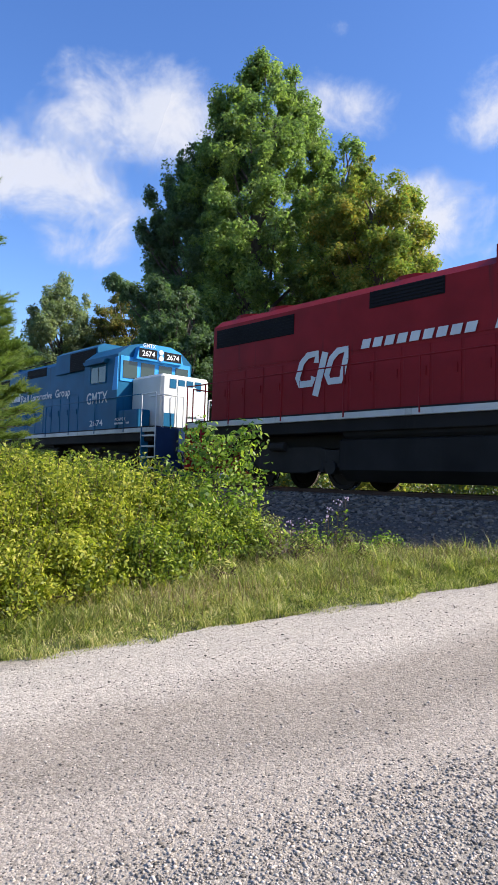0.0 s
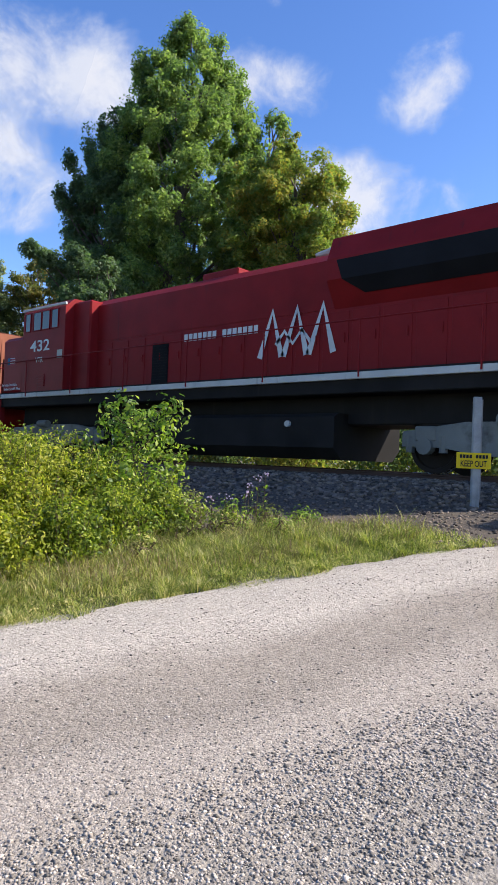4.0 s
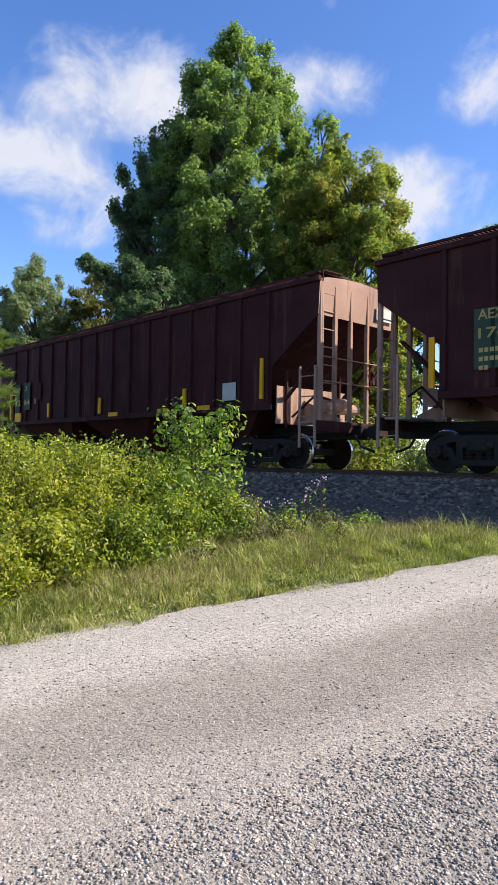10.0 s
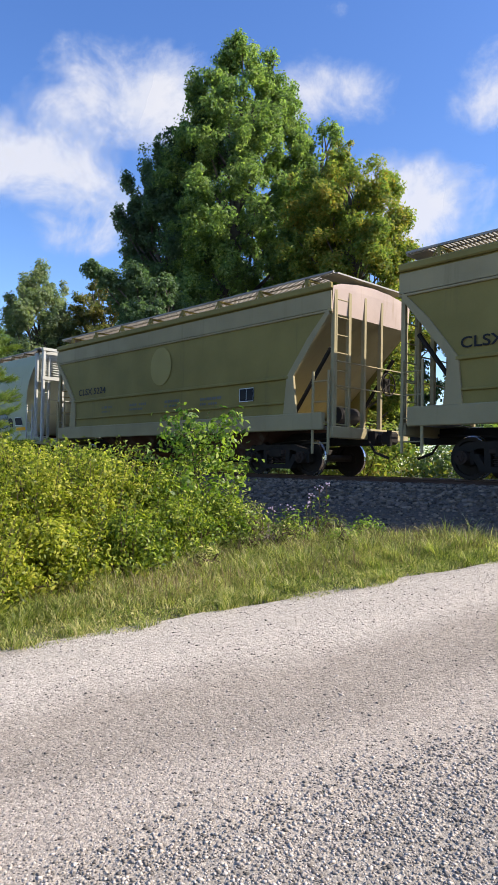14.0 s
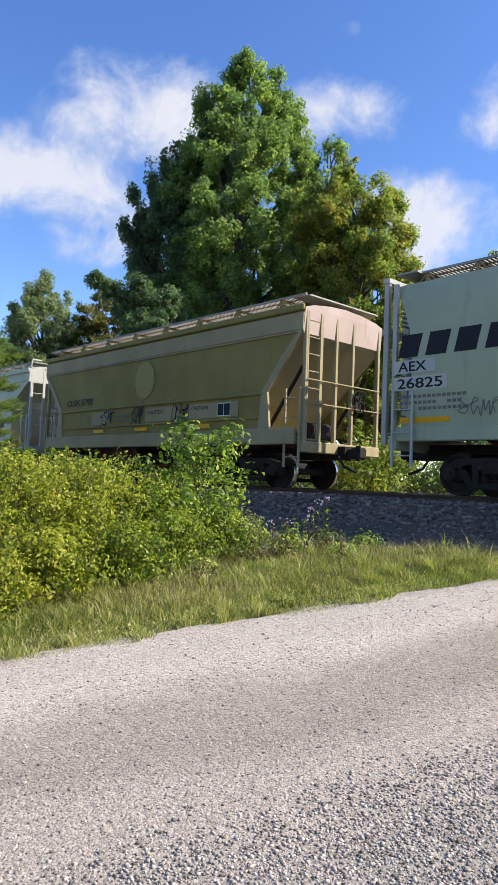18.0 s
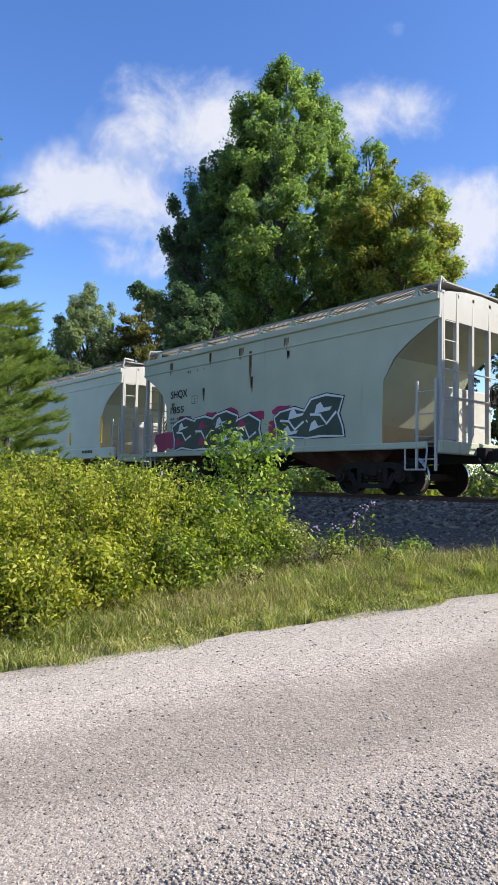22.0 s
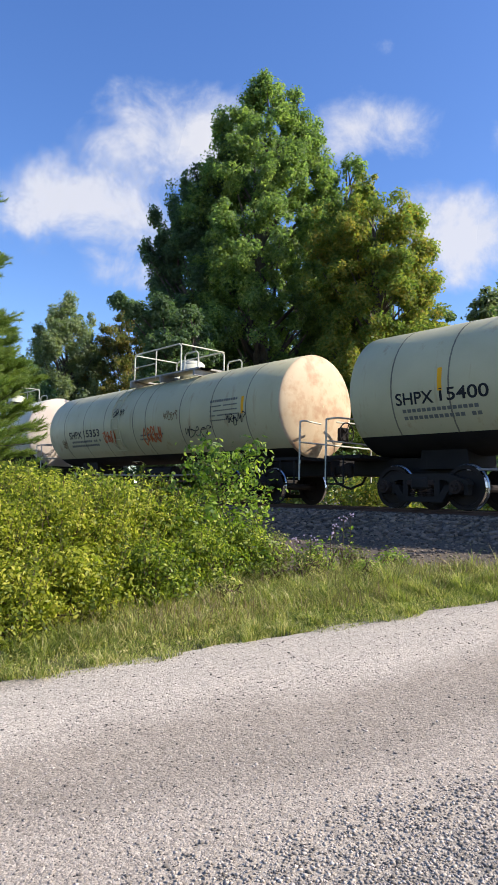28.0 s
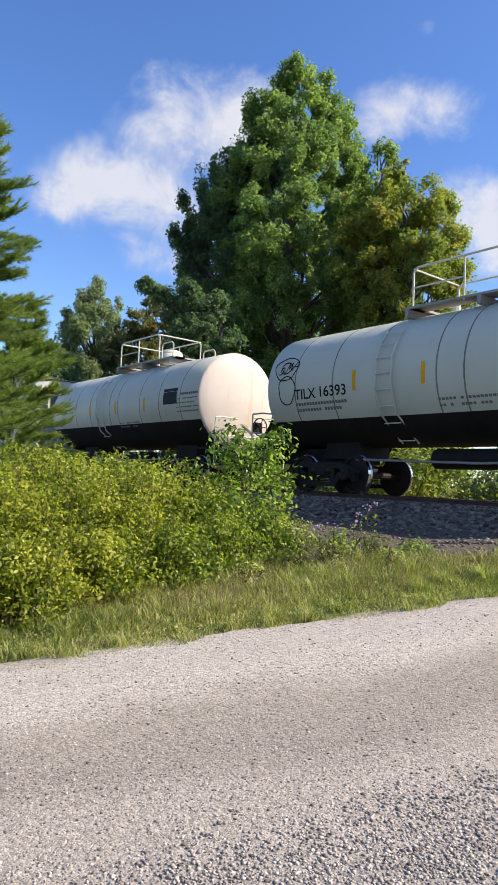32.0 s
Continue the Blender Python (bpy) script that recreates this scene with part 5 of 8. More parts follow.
    # stub sills, end platforms and end rails
    for s, x in ((1, 0), (-1, -length)):
        part("stub_sill", boxed((min(x + s * 0.55, x - s * 2.6), -0.3, 0.72), (max(x + s * 0.55, x - s * 2.6), 0.3, 1.12), 0.02), M_BLACK, c)
        part("end_platform", boxed((min(x + s * 0.55, x - s * 0.5), -1.35, 1.08), (max(x + s * 0.55, x - s * 0.5), 1.35, 1.15)), M_BLACK, c)
        bm = tube(bmesh.new(), [(x + s * 0.5, -1.35, 0.6), (x + s * 0.5, -1.35, 2.0), (x + s * 0.4, -1.1, 2.05), (x + s * 0.2, -0.3, 2.05)], 0.022)
        tube(bm, [(x + s * 0.5, 1.35, 0.6), (x + s * 0.5, 1.35, 2.1), (x + s * 0.4, 1.1, 2.15), (x + s * 0.2, 0.3, 2.15)], 0.022)
        rod(bm, (x + s * 0.5, -1.35, 1.5), (x + s * 0.5, 1.35, 1.5), 0.02)
        part("end_rail", bm, M_TANKW, c)
        part("saddle", prism(bmesh.new(), [(x - s * 2.7, 0.85), (x - s * 1.5, 0.85), (x - s * 1.6, 1.6), (x - s * 2.6, 1.6)], -0.55, 0.55), M_BLACK, c)
        part("stirrup", tube(bmesh.new(), [(x + s * 0.4, -1.42, 1.1), (x + s * 0.4, -1.42, 0.5), (x - s * 0.1, -1.42, 0.5), (x - s * 0.1, -1.42, 1.1)], 0.02), M_BLACK, c)
    hand_brake(c, 0.5, 0.35, 1.85, M_BLACK)
    for x in (-1.9, -length + 1.9):
        truck(c, x, 0.457)
    coupler(c, 0.75, 1)
    coupler(c, -length - 0.75, -1)
    bm = rod(bmesh.new(), (m - 1.2, -0.5, 0.85), (m + 0.4, -0.5, 0.85), 0.22, 12)
    part("air_reservoir", bm, M_BLACK, c)
    part("brake_rigging", tube(bmesh.new(), [(-length + 2.8, -0.8, 0.82), (m, -0.8, 0.75), (-2.8, -0.8, 0.82)], 0.028), M_GRATE, c)
    if number:
        x0, x1, z = stripes[0]
        word, num = number.split()
        cutx = x0 + (x1 - x0) * 0.43
        lettering(word, x0, cutx, z, 0.24, face, M_BLACKLET, c)
        lettering(num, cutx + 0.14, x1, z + 0.02, 0.24, face, M_BLACKLET, c)
        bars(x0, x1, z - 0.16, 0.07, 18, face, M_STENCIL, c, "stencil_line", seed=seed)
        bars(x0, x1 - 0.2, z - 0.3, 0.07, 16, face, M_STENCIL, c, "stencil_line", seed=seed + 1)
    for x in stripes[1]:
        board(x - 0.05, 2.36, x + 0.05, 2.82, face, M_YELLOW, c, "reflector", lift=0.006)
    bars(m + 3.2, m + 4.4, 2.75, 0.07, 12, face, M_STENCIL, c, "stencil_line", seed=seed + 3)
    for k in range(4):
        bars(m + 3.2, m + 4.4, 2.62 - k * 0.13, 0.035, 14, face, M_STENCIL, c, "stencil_line", seed=seed + 4 + k)
    bars(m - 0.6, m + 0.8, 2.0, 0.05, 16, face, M_STENCIL, c, "stencil_line", seed=seed + 11)
    bars(m - 0.6, m + 0.6, 1.88, 0.05, 14, face, M_STENCIL, c, "stencil_line", seed=seed + 12)
    return c, face


def loco_base(c, length, paint, stripe, sill_z, truck_xs, axles, r, tank, grey=False, inset=0.0):
    """Underframe, striped sill, walkway, steps, pilots, fuel tank and trucks of a road engine."""
    part("frame", boxed((-length + 0.3, -1.45, sill_z - 0.42), (-0.3, 1.45, sill_z - 0.02), 0.02), M_BLACK, c)
    part("sill_stripe", boxed((-length + 0.15, -1.53, sill_z - 0.14), (-0.15, -1.44, sill_z), 0.01), stripe, c)
    part("walkway", boxed((-length + 0.1, -1.52, sill_z), (-0.1, 1.52, sill_z + 0.04)), M_BLACK, c)
    part("underbody", boxed((-length + 1.3, -0.85, 0.95), (-1.3, 0.85, sill_z - 0.4), 0.03), M_BLACK, c)
    for s, x in ((1, -inset), (-1, -length)):
        part("pilot", boxed((min(x, x - s * 0.12), -1.5, 0.35), (max(x, x - s * 0.12), 1.5, sill_z), 0.02), M_BLUE_SHADED if paint is M_BLUE else paint, c)
        for y in (-1.42, 1.42):
            for k in range(4):
                z = 0.42 + k * (sill_z - 0.5) / 3.6
                part("step", boxed((min(x - s * 0.12, x - s * 0.75), y - 0.14, z), (max(x - s * 0.12, x - s * 0.75), y + 0.14, z + 0.045)), M_YELLOW if paint is not M_BLUE else M_WHITE, c)
            part("step_side", boxed((min(x - s * 0.78, x - s * 0.84), y - 0.13, 0.36), (max(x - s * 0.78, x - s * 0.84), y + 0.13, sill_z), 0.01), paint, c)
        bm = tube(bmesh.new(), [(x - s * 0.1, -1.5, 0.7), (x - s * 0.1, -1.52, sill_z + 1.05), (x - s * 0.9, -1.5, sill_z + 1.05), (x - s * 0.9, -1.5, 0.75)], 0.018)
        part("step_rail", bm, (M_YELLOW if s > 0 else paint) if paint is not M_BLUE else M_WHITE, c)
        for w in (-1, 1):
            bm = tube(bmesh.new(), [(x - s * 0.08, w * 0.5, sill_z), (x - s * 0.08, w * 0.5, sill_z + 1.0), (x - s * 0.08, w * 1.3, sill_z + 1.0), (x - s * 0.08, w * 1.3, sill_z)], 0.02)
            part("end_rail", bm, M_WHITE if paint is M_BLUE else M_RED, c)
        for y in (-0.75, -0.6, -0.45, 0.45, 0.6, 0.75):
            shared("hose", "air_hose", lambda: tube(bmesh.new(), [(0, 0, 0.95), (0.2, 0, 0.75), (0.3, 0, 0.45)], 0.03), M_BLACK, c, pose(x, y, 0, 0, 0, 0 if s > 0 else 180))
        coupler(c, x + s * 0.15, s)
    n = 9
    for i in range(1, n):
        x = -length * i / n
        shared(("stanchion", sill_z), "stanchion", lambda: rod(bmesh.new(), (0, 0, sill_z - 0.1), (0, 0, sill_z + 1.05), 0.018, 6), paint, c, pose(x, -1.54, 0))
    part("hand_rail", tube(bmesh.new(), [(-length + 0.9, -1.54, sill_z + 1.05), (-0.9, -1.54, sill_z + 1.05)], 0.017), paint, c)
    part("fuel_tank", along(bmesh.new(), [(-1.35, 0.45), (-1.05, 0.2), (1.05, 0.2), (1.35, 0.45), (1.35, 1.1), (1.2, 1.18), (-1.2, 1.18), (-1.35, 1.1)], tank[0], tank[1]), M_BLACK, c)
    part("filler_cap", rod(bmesh.new(), (tank[1] - 1.2, -1.42, 0.95), (tank[1] - 1.2, -1.3, 0.95), 0.07, 10), M_STRIPE, c)
    steel = M_TRUCK2 if grey else M_TRUCK
    for x in truck_xs:
        base = 2.0 if axles == 3 else 2.75
        half = base * (axles - 1) / 2
        bm = boxed((-half - 0.3, -0.5, 0.55), (half + 0.3, 0.5, 0.85), 0.02)
        t = part("truck", bm, steel, c)
        t.matrix_basis = pose(x, 0, 0)
        for s in (-1, 1):
            bm = prism(bmesh.new(), [(-half - 0.5, 0.5), (-half - 0.5, 0.8), (-half * 0.6, 0.98), (half * 0.6, 0.98), (half + 0.5, 0.8), (half + 0.5, 0.5), (half - 0.3, 0.5), (half * 0.4, 0.36), (-half * 0.4, 0.36), (-half + 0.3, 0.5)], s * 1.12 - 0.1, s * 1.12 + 0.1)
            bmesh.ops.bevel(bm, geom=bm.edges[:], offset=0.02, segments=1, affect="EDGES")
            for k in range(axles):
                q = -half + k * base
                rod(bm, (q, s * 1.1, r), (q, s * 1.3, r), 0.16, 12)
                box(bm, (q - 0.22, s * 1.18 - 0.06, 0.62), (q + 0.22, s * 1.18 + 0.06, 0.9), 0.02)
                for dx in (-0.34, 0.34):
                    rod(bm, (q + dx, s * 1.16, 0.4), (q + dx, s * 1.16, 0.72), 0.085, 8)
            rod(bm, (-0.6, s * 1.28, 1.0), (-0.1, s * 1.28, 1.0), 0.11, 10)
            part("truck_frame", bm, steel, t)
        for k in range(axles):
            wheelset(t, -half + k * base, r)


def hood(c, x0, x1, z0, z1, half, paint, chamfer=0.28, doors=True, low=None):
    part("hood", along(bmesh.new(), [(-half, z0), (half, z0), (half, z1 - chamfer * 0.8), (half - chamfer, z1), (-half + chamfer, z1), (-half, z1 - chamfer * 0.8)], x0, x1), paint, c)
    if doors:
        n = int((x1 - x0) / 0.72)
        for i in range(n):
            x = x0 + (x1 - x0) * (i + 0.5) / n
            shared(("door", paint.name, z0), "hood_door", lambda: rod(boxed((-0.33, -0.015, z0 + 0.08), (0.33, 0.02, z0 + 1.42), 0.006), (0.24, -0.03, z0 + 0.75), (0.24, -0.03, z0 + 0.95), 0.016, 6), paint, c, pose(x, -half, 0))
        part("hood_seam", boxed((x0 + 0.02, -half - 0.012, z0 + 1.5), (x1 - 0.02, -half + 0.02, z0 + 1.54)), paint, c)


def slats(c, x0, x1, z0, z1, y, material=M_GRILLE, name="grille"):
    """A louvred panel."""
    bm = boxed((x0, y - 0.012, z0), (x1, y + 0.02, z1))
    n = max(4, int((z1 - z0) / 0.07))
    for i in range(n):
        z = z0 + (z1 - z0) * (i + 0.5) / n
        box(bm, (x0 + 0.02, y - 0.03, z - 0.012), (x1 - 0.02, y - 0.01, z + 0.016))
    return part(name, bm, material, c)


# red engine whose long hood trails
L1 = begin("locomotive", 2.0, "dark red road locomotive with white sill stripe, on the track", "locomotive", "engines of the train")
loco_base(L1, 17.8, M_RED, M_STRIPE, 1.71, (-4.0, -13.8), 2, 0.5, (-12.1, -6.6))
hood(L1, -17.35, -4.2, 1.71, 4.72, 0.9, M_RED)
part("brake_housing", along(bmesh.new(), [(-0.95, 4.3), (0.95, 4.3), (0.95, 4.85), (0.7, 5.0), (-0.7, 5.0), (-0.95, 4.85)], -8.6, -4.6), M_RED, L1)
part("cab", boxed((-4.2, -1.5, 1.71), (-1.9, 1.5, 4.75), 0.06), M_RED, L1)
part("nose", boxed((-1.9, -0.95, 1.71), (-0.5, 0.95, 3.2), 0.08), M_RED, L1)
slats(L1, -17.2, -14.1, 3.88, 4.4, -0.9)
slats(L1, -11.7, -9.75, 4.12, 4.5, -0.9)
hl = lambda z: -0.93
lean = 0.28
for a, b in ((-13.95, -13.15), (-12.98, -12.22)):
    ribbon([(b - 0.12, 3.05), (b - 0.1, 3.28), (a + 0.4, 3.26), (a + 0.2, 3.1), (a + 0.06, 2.72), (a + 0.14, 2.56), (b - 0.26, 2.56), (b - 0.2, 2.72)] + ([(b - 0.12, 3.05)] if a > -13.5 else []), 0.17, hl, M_LETTER, L1, "emblem_stroke")
ribbon([(-12.98, 3.28), (-13.28, 2.24)], 0.2, hl, M_LETTER, L1, "emblem_stroke")
blocks(-11.95, -4.4, 3.22, 0.21, 23, hl, M_LETTER, L1, (9, 13), 0.3)
part("air_tank", rod(bmesh.new(), (-12.0, -1.2, 1.3), (-6.8, -1.2, 1.3), 0.17, 12), M_BLACK, L1)
for k in range(6):
    part("roof_fan", rod(bmesh.new(), (-16.6 + k * 1.4, 0, 4.7), (-16.6 + k * 1.4, 0, 4.84), 0.55, 18), M_RED, L1) if k in (0, 1, 4) else None

# blue engine, cab first
GM = begin("locomotive", -17.2, "blue road locomotive with white low nose and pale lettering", "locomotive", "engines of the train")
loco_base(GM, 17.1, M_BLUE, M_STRIPE, 1.68, (-3.6, -13.5), 2, 0.5, (-11.5, -6.9))
hood(GM, -16.65, -4.7, 1.68, 4.68, 0.9, M_BLUE)
part("blower_housing", along(bmesh.new(), [(-1.0, 4.05), (1.0, 4.05), (1.0, 4.8), (0.75, 4.95), (-0.75, 4.95), (-1.0, 4.8)], -8.05, -4.75), M_BLUE, GM)
part("cab", along(bmesh.new(), [(-1.5, 1.68), (1.5, 1.68), (1.5, 4.2), (1.05, 4.55), (0.5, 4.68), (-0.5, 4.68), (-1.05, 4.55), (-1.5, 4.2)], -4.72, -2.45), M_BLUE, GM)
part("sun_visor", prism(bmesh.new(), [(-4.45, 3.95), (-3.1, 3.95), (-3.0, 4.08), (-4.55, 4.08)], -1.68, -1.5), M_BLUE, GM)
for a, b in ((-4.2, -3.72), (-3.68, -3.22)):
    part("cab_window", boxed((a, -1.515, 3.33), (b, -1.49, 3.86)), M_GLASS, GM)
part("window_frame", tube(bmesh.new(), [(-4.24, -1.515, 3.3), (-3.18, -1.515, 3.3), (-3.18, -1.515, 3.9), (-4.24, -1.515, 3.9), (-4.24, -1.515, 3.3)], 0.02), M_BLUE, GM)
part("cab_front", boxed((-2.46, -1.42, 3.3), (-2.42, 1.42, 4.15), 0.01), M_SKYBLUE, GM, "light blue cab front")
for y in (-1.05, -0.36, 0.36, 1.05):
    part("windshield", boxed((-2.42, y - 0.27, 3.42), (-2.405, y + 0.27, 4.0)), M_GLASS, GM)
part("number_board_housing", along(bmesh.new(), [(-0.95, 4.08), (0.95, 4.08), (0.85, 4.5), (0.4, 4.64), (-0.4, 4.64), (-0.85, 4.5)], -2.44, -2.2), M_SKYBLUE, GM)
for y in (-0.5, 0.5):
    nb = part("number_board", boxed((-2.21, y - 0.36, 4.14), (-2.19, y + 0.36, 4.46), 0.004), M_GRILLE, GM)
    w = lettering("2674", 0.0, 0.5, 0.0, 0.17, lambda z: 0.0, M_LETTER, GM)
    w.matrix_basis = pose(-2.182, y - 0.25, 4.21, 0, 0, 90)
for z in (4.2, 4.4):
    part("headlight", rod(bmesh.new(), (-2.24, 0, z), (-2.15, 0, z), 0.09, 12), M_WHITE, GM)
part("nose", boxed((-2.45, -0.95, 1.68), (-0.65, 0.95, 3.45), 0.09), M_WHITE, GM)
part("nose_door", boxed((-0.66, -0.35, 1.75), (-0.63, 0.4, 3.1), 0.01), M_WHITE, GM)
part("nose_rail", tube(bmesh.new(), [(-0.55, -0.5, 1.75), (-0.5, -0.5, 2.8), (-0.5, -0.45, 2.85)], 0.018), M_WHITE, GM)
for k in range(4):
    part("nose_emblem", boxed((-0.655, -0.66 + k * 0.33, 3.0), (-0.635, -0.4 + k * 0.33, 3.3), 0.004), M_BLUE, GM)
part("nose_sheet", boxed((-0.655, -0.93, 1.72), (-0.64, -0.42, 2.2), 0.004), M_BLUE, GM, "blue lower nose sheet")
w = lettering("GMTX", 0.0, 0.5, 0.0, 0.13, lambda z: 0.0, M_LETTER, GM)
w.matrix_basis = pose(-2.182, -0.72, 4.5, 0, 0, 90)
part("cab_corner", prism(bmesh.new(), [(-2.75, 3.0), (-2.44, 3.0), (-2.44, 4.1), (-2.6, 4.1)], -1.515, -1.49), M_SKYBLUE, GM)
part("plough", prism(bmesh.new(), [(-0.12, 0.2), (0.28, 0.18), (0.1, 0.62), (-0.1, 0.8)], -1.35, 1.35), M_BLUE_SHADED, GM)
for y in (-0.35, 0.1, 0.5):
    part("jumper_cable", tube(bmesh.new(), [(0.0, y, 1.5), (0.25, y + 0.08, 1.1), (0.45, y + 0.1, 1.0), (0.7, y + 0.05, 1.2)], 0.028), M_BLACK, GM)
part("battery_box", boxed((-2.4, -1.45, 1.7), (-1.2, -0.98, 2.3), 0.03), M_BLUE, GM)
part("nose_front_rail", tube(bmesh.new(), [(-0.12, -1.2, 0.75), (-0.12, -1.25, 2.6), (-0.25, -1.1, 2.72), (-1.2, -1.05, 2.72)], 0.025), M_WHITE, GM)
slats(GM, -16.45, -12.85, 3.86, 4.3, -0.9)
slats(GM, -10.95, -9.1, 4.15, 4.5, -0.9)
slats(GM, -6.85, -4.85, 4.05, 4.75, -1.0)
part("air_tank", rod(bmesh.new(), (-11.3, -1.2, 1.28), (-7.2, -1.2, 1.28), 0.16, 12), M_BLACK, GM)
# the owner's mark as plain block shapes, then readable words
for i in range(4):
    a = -12.95 + i * 0.36
    patch([(a, 3.24), (a + 0.3, 3.24), (a + 0.34, 3.58), (a + 0.04, 3.58)], hl, M_LETTER, GM, "emblem_block", lift=0.008)
lettering("Rail", -11.45, -10.65, 3.2, 0.28, hl, M_LETTER, GM)
lettering("Locomotive", -10.45, -8.45, 3.18, 0.28, hl, M_LETTER, GM)
lettering("Group", -8.15, -6.9, 3.18, 0.3, hl, M_LETTER, GM)
cabface = lambda z: -1.5
lettering("GMTX", -4.48, -3.04, 2.62, 0.38, cabface, M_LETTER, GM)
lettering("2674", -4.2, -3.3, 1.84, 0.2, cabface, M_LETTER, GM)
lettering("POWER", -2.46, -1.8, 1.95, 0.1, lambda z: -1.52, M_LETTER, GM)
bars(-2.5, -1.5, 1.84, 0.06, 14, lambda z: -1.52, M_LETTER, GM, "slogan_line")
for k in range(3):
    part("roof_fan", rod(bmesh.new(), (-16.0 + k * 1.5, 0, 4.66), (-16.0 + k * 1.5, 0, 4.8), 0.55, 18), M_BLUE, GM)
part("roof_cable", tube(bmesh.new(), [(-16.6, -0.6, 4.74), (-8, -0.6, 4.8)], 0.02), M_BLACK, GM)

# long red engine, cab trailing
VT = begin("locomotive", -35.3, "long red six-axle locomotive with white sill stripe", "locomotive", "engines of the train")
loco_base(VT, 22.6, M_RED2, M_STRIPE, 1.97, (-4.2, -19.0), 3, 0.52, (-15.2, -8.2), True, 0.55)
hood(VT, -17.9, -1.45, 1.97, 4.78, 0.9, M_RED2)
part("hood_end", prism(bmesh.new(), [(-1.46, 1.97), (-0.45, 1.97), (-0.45, 4.6), (-0.75, 4.9), (-1.46, 4.9)], -0.62, 0.62), M_RED2, VT)
bm = bmesh.new()
a = [bm.verts.new(v) for v in ((-1.46, -0.9, 1.97), (-0.45, -0.62, 1.97), (-0.45, -0.62, 4.6), (-1.46, -0.9, 4.85))]
b = [bm.verts.new(v) for v in ((-1.46, -0.6, 1.97), (-0.47, -0.5, 1.97), (-0.47, -0.5, 4.6), (-1.46, -0.6, 4.85))]
bm.faces.new(a), bm.faces.new(b[::-1])
for i in range(4):
    bm.faces.new((a[i], b[i], b[(i + 1) % 4], a[(i + 1) % 4]))
part("hood_corner", bm, M_RED2, VT)
part("radiator_housing", along(bmesh.new(), [(-0.9, 3.45), (-1.25, 4.0), (-1.25, 4.45), (-1.05, 4.95), (1.05, 4.95), (1.25, 4.45), (1.25, 4.0), (0.9, 3.45)], -8.6, -3.0), M_RED2, VT)
bm = bmesh.new()
q = [(-8.35, -1.27, 4.4), (-3.02, -1.27, 4.42), (-3.02, -1.27, 3.98), (-3.2, -1.07, 3.7), (-7.75, -1.07, 3.68), (-8.2, -1.27, 3.98)]
f = [bm.verts.new(v) for v in q]
g = [bm.verts.new((x, y + 0.05, z)) for x, y, z in q]
bm.faces.new(f[:3] + f[5:])
bm.faces.new(f[2:])
for i in range(6):
    bm.faces.new((f[i], g[i], g[(i + 1) % 6], f[(i + 1) % 6]))
part("radiator_grille", bm, M_GRILLE, VT)
part("hood_top", along(bmesh.new(), [(-0.9, 4.4), (0.9, 4.4), (0.9, 4.8), (0.6, 5.0), (-0.6, 5.0), (-0.9, 4.8)], -3.05, -1.46), M_RED2, VT)
part("exhaust_stack", boxed((-13.2, -0.5, 4.7), (-11.9, 0.5, 5.0), 0.03), M_RED2, VT)
bm = bmesh.new()
for k in range(3):
    rod(bm, (-9.6, -0.3 + k * 0.22, 4.95), (-9.1, -0.3 + k * 0.22, 4.98), 0.05, 8, 0.1)
rod(bm, (-9.4, -0.3, 4.7), (-9.4, -0.3, 4.95), 0.03)
part("horn", bm, M_STRIPE, VT)
slats(VT, -4.55, -4.0, 2.14, 3.5, -0.92, M_GRILLE, "dark_door")
slats(VT, -2.85, -1.6, 2.06, 3.5, -0.92, M_MAROON, "filter_grille")
slats(VT, -14.6, -13.95, 2.1, 3.2, -0.92, M_GRILLE, "dark_door")
for k in range(3):
    a = -10.68 + k * 0.72
    ribbon([(a, 2.52), (a + 0.36, 3.6), (a + 0.66, 2.52)], 0.16, hl, M_LETTER, VT, "emblem_stroke")
ribbon([(-10.2, 2.8), (-9.95, 3.1), (-9.7, 2.8), (-9.45, 3.1), (-9.2, 2.8)], 0.09, hl, M_LETTER, VT, "emblem_stroke")
blocks(-13.35, -10.75, 3.14, 0.19, 15, hl, M_LETTER, VT, (7,))
# striped tail with grab irons, number and class lamps
for a, z0, in ((0, 2.1), (0, 3.35)):
    bm = bmesh.new()
    v = [bm.verts.new(p) for p in ((-1.4, -0.9, z0), (-1.4, -0.9, z0 + 0.34), (-0.46, -0.64, z0 + 1.1), (-0.46, -0.64, z0 + 0.76))]
    w = [bm.verts.new((p.co.x + 0.004, p.co.y + 0.03, p.co.z)) for p in v]
    for p in v:
        p.co.y -= 0.012
    bm.faces.new(v)
    for i in range(4):
        bm.faces.new((v[i], w[i], w[(i + 1) % 4], v[(i + 1) % 4]))
    part("tail_stripe", bm, M_LETTER, VT)
for z in (2.7, 3.1, 3.5, 3.9, 4.3, 4.6):
    part("grab_iron", tube(bmesh.new(), [(-1.2, -0.85, z), (-1.2, -0.93, z), (-0.62, -0.78, z), (-0.62, -0.7, z)], 0.016), M_STRIPE, VT)
w = lettering("432", 0.0, 0.5, 0.0, 0.24, lambda z: 0.0, M_LETTER, VT)
w.matrix_basis = pose(-1.12, -0.835, 4.32, 0, 0, 15.5)
for k in range(3):
    w = ribbon([(k * 0.24, 0.0), (k * 0.24 + 0.12, 0.4), (k * 0.24 + 0.22, 0.0)], 0.06, lambda z: 0.0, M_LETTER, VT, "emblem_stroke")
    w.matrix_basis = pose(-0.442, -0.4, 4.15, 0, 0, 90)
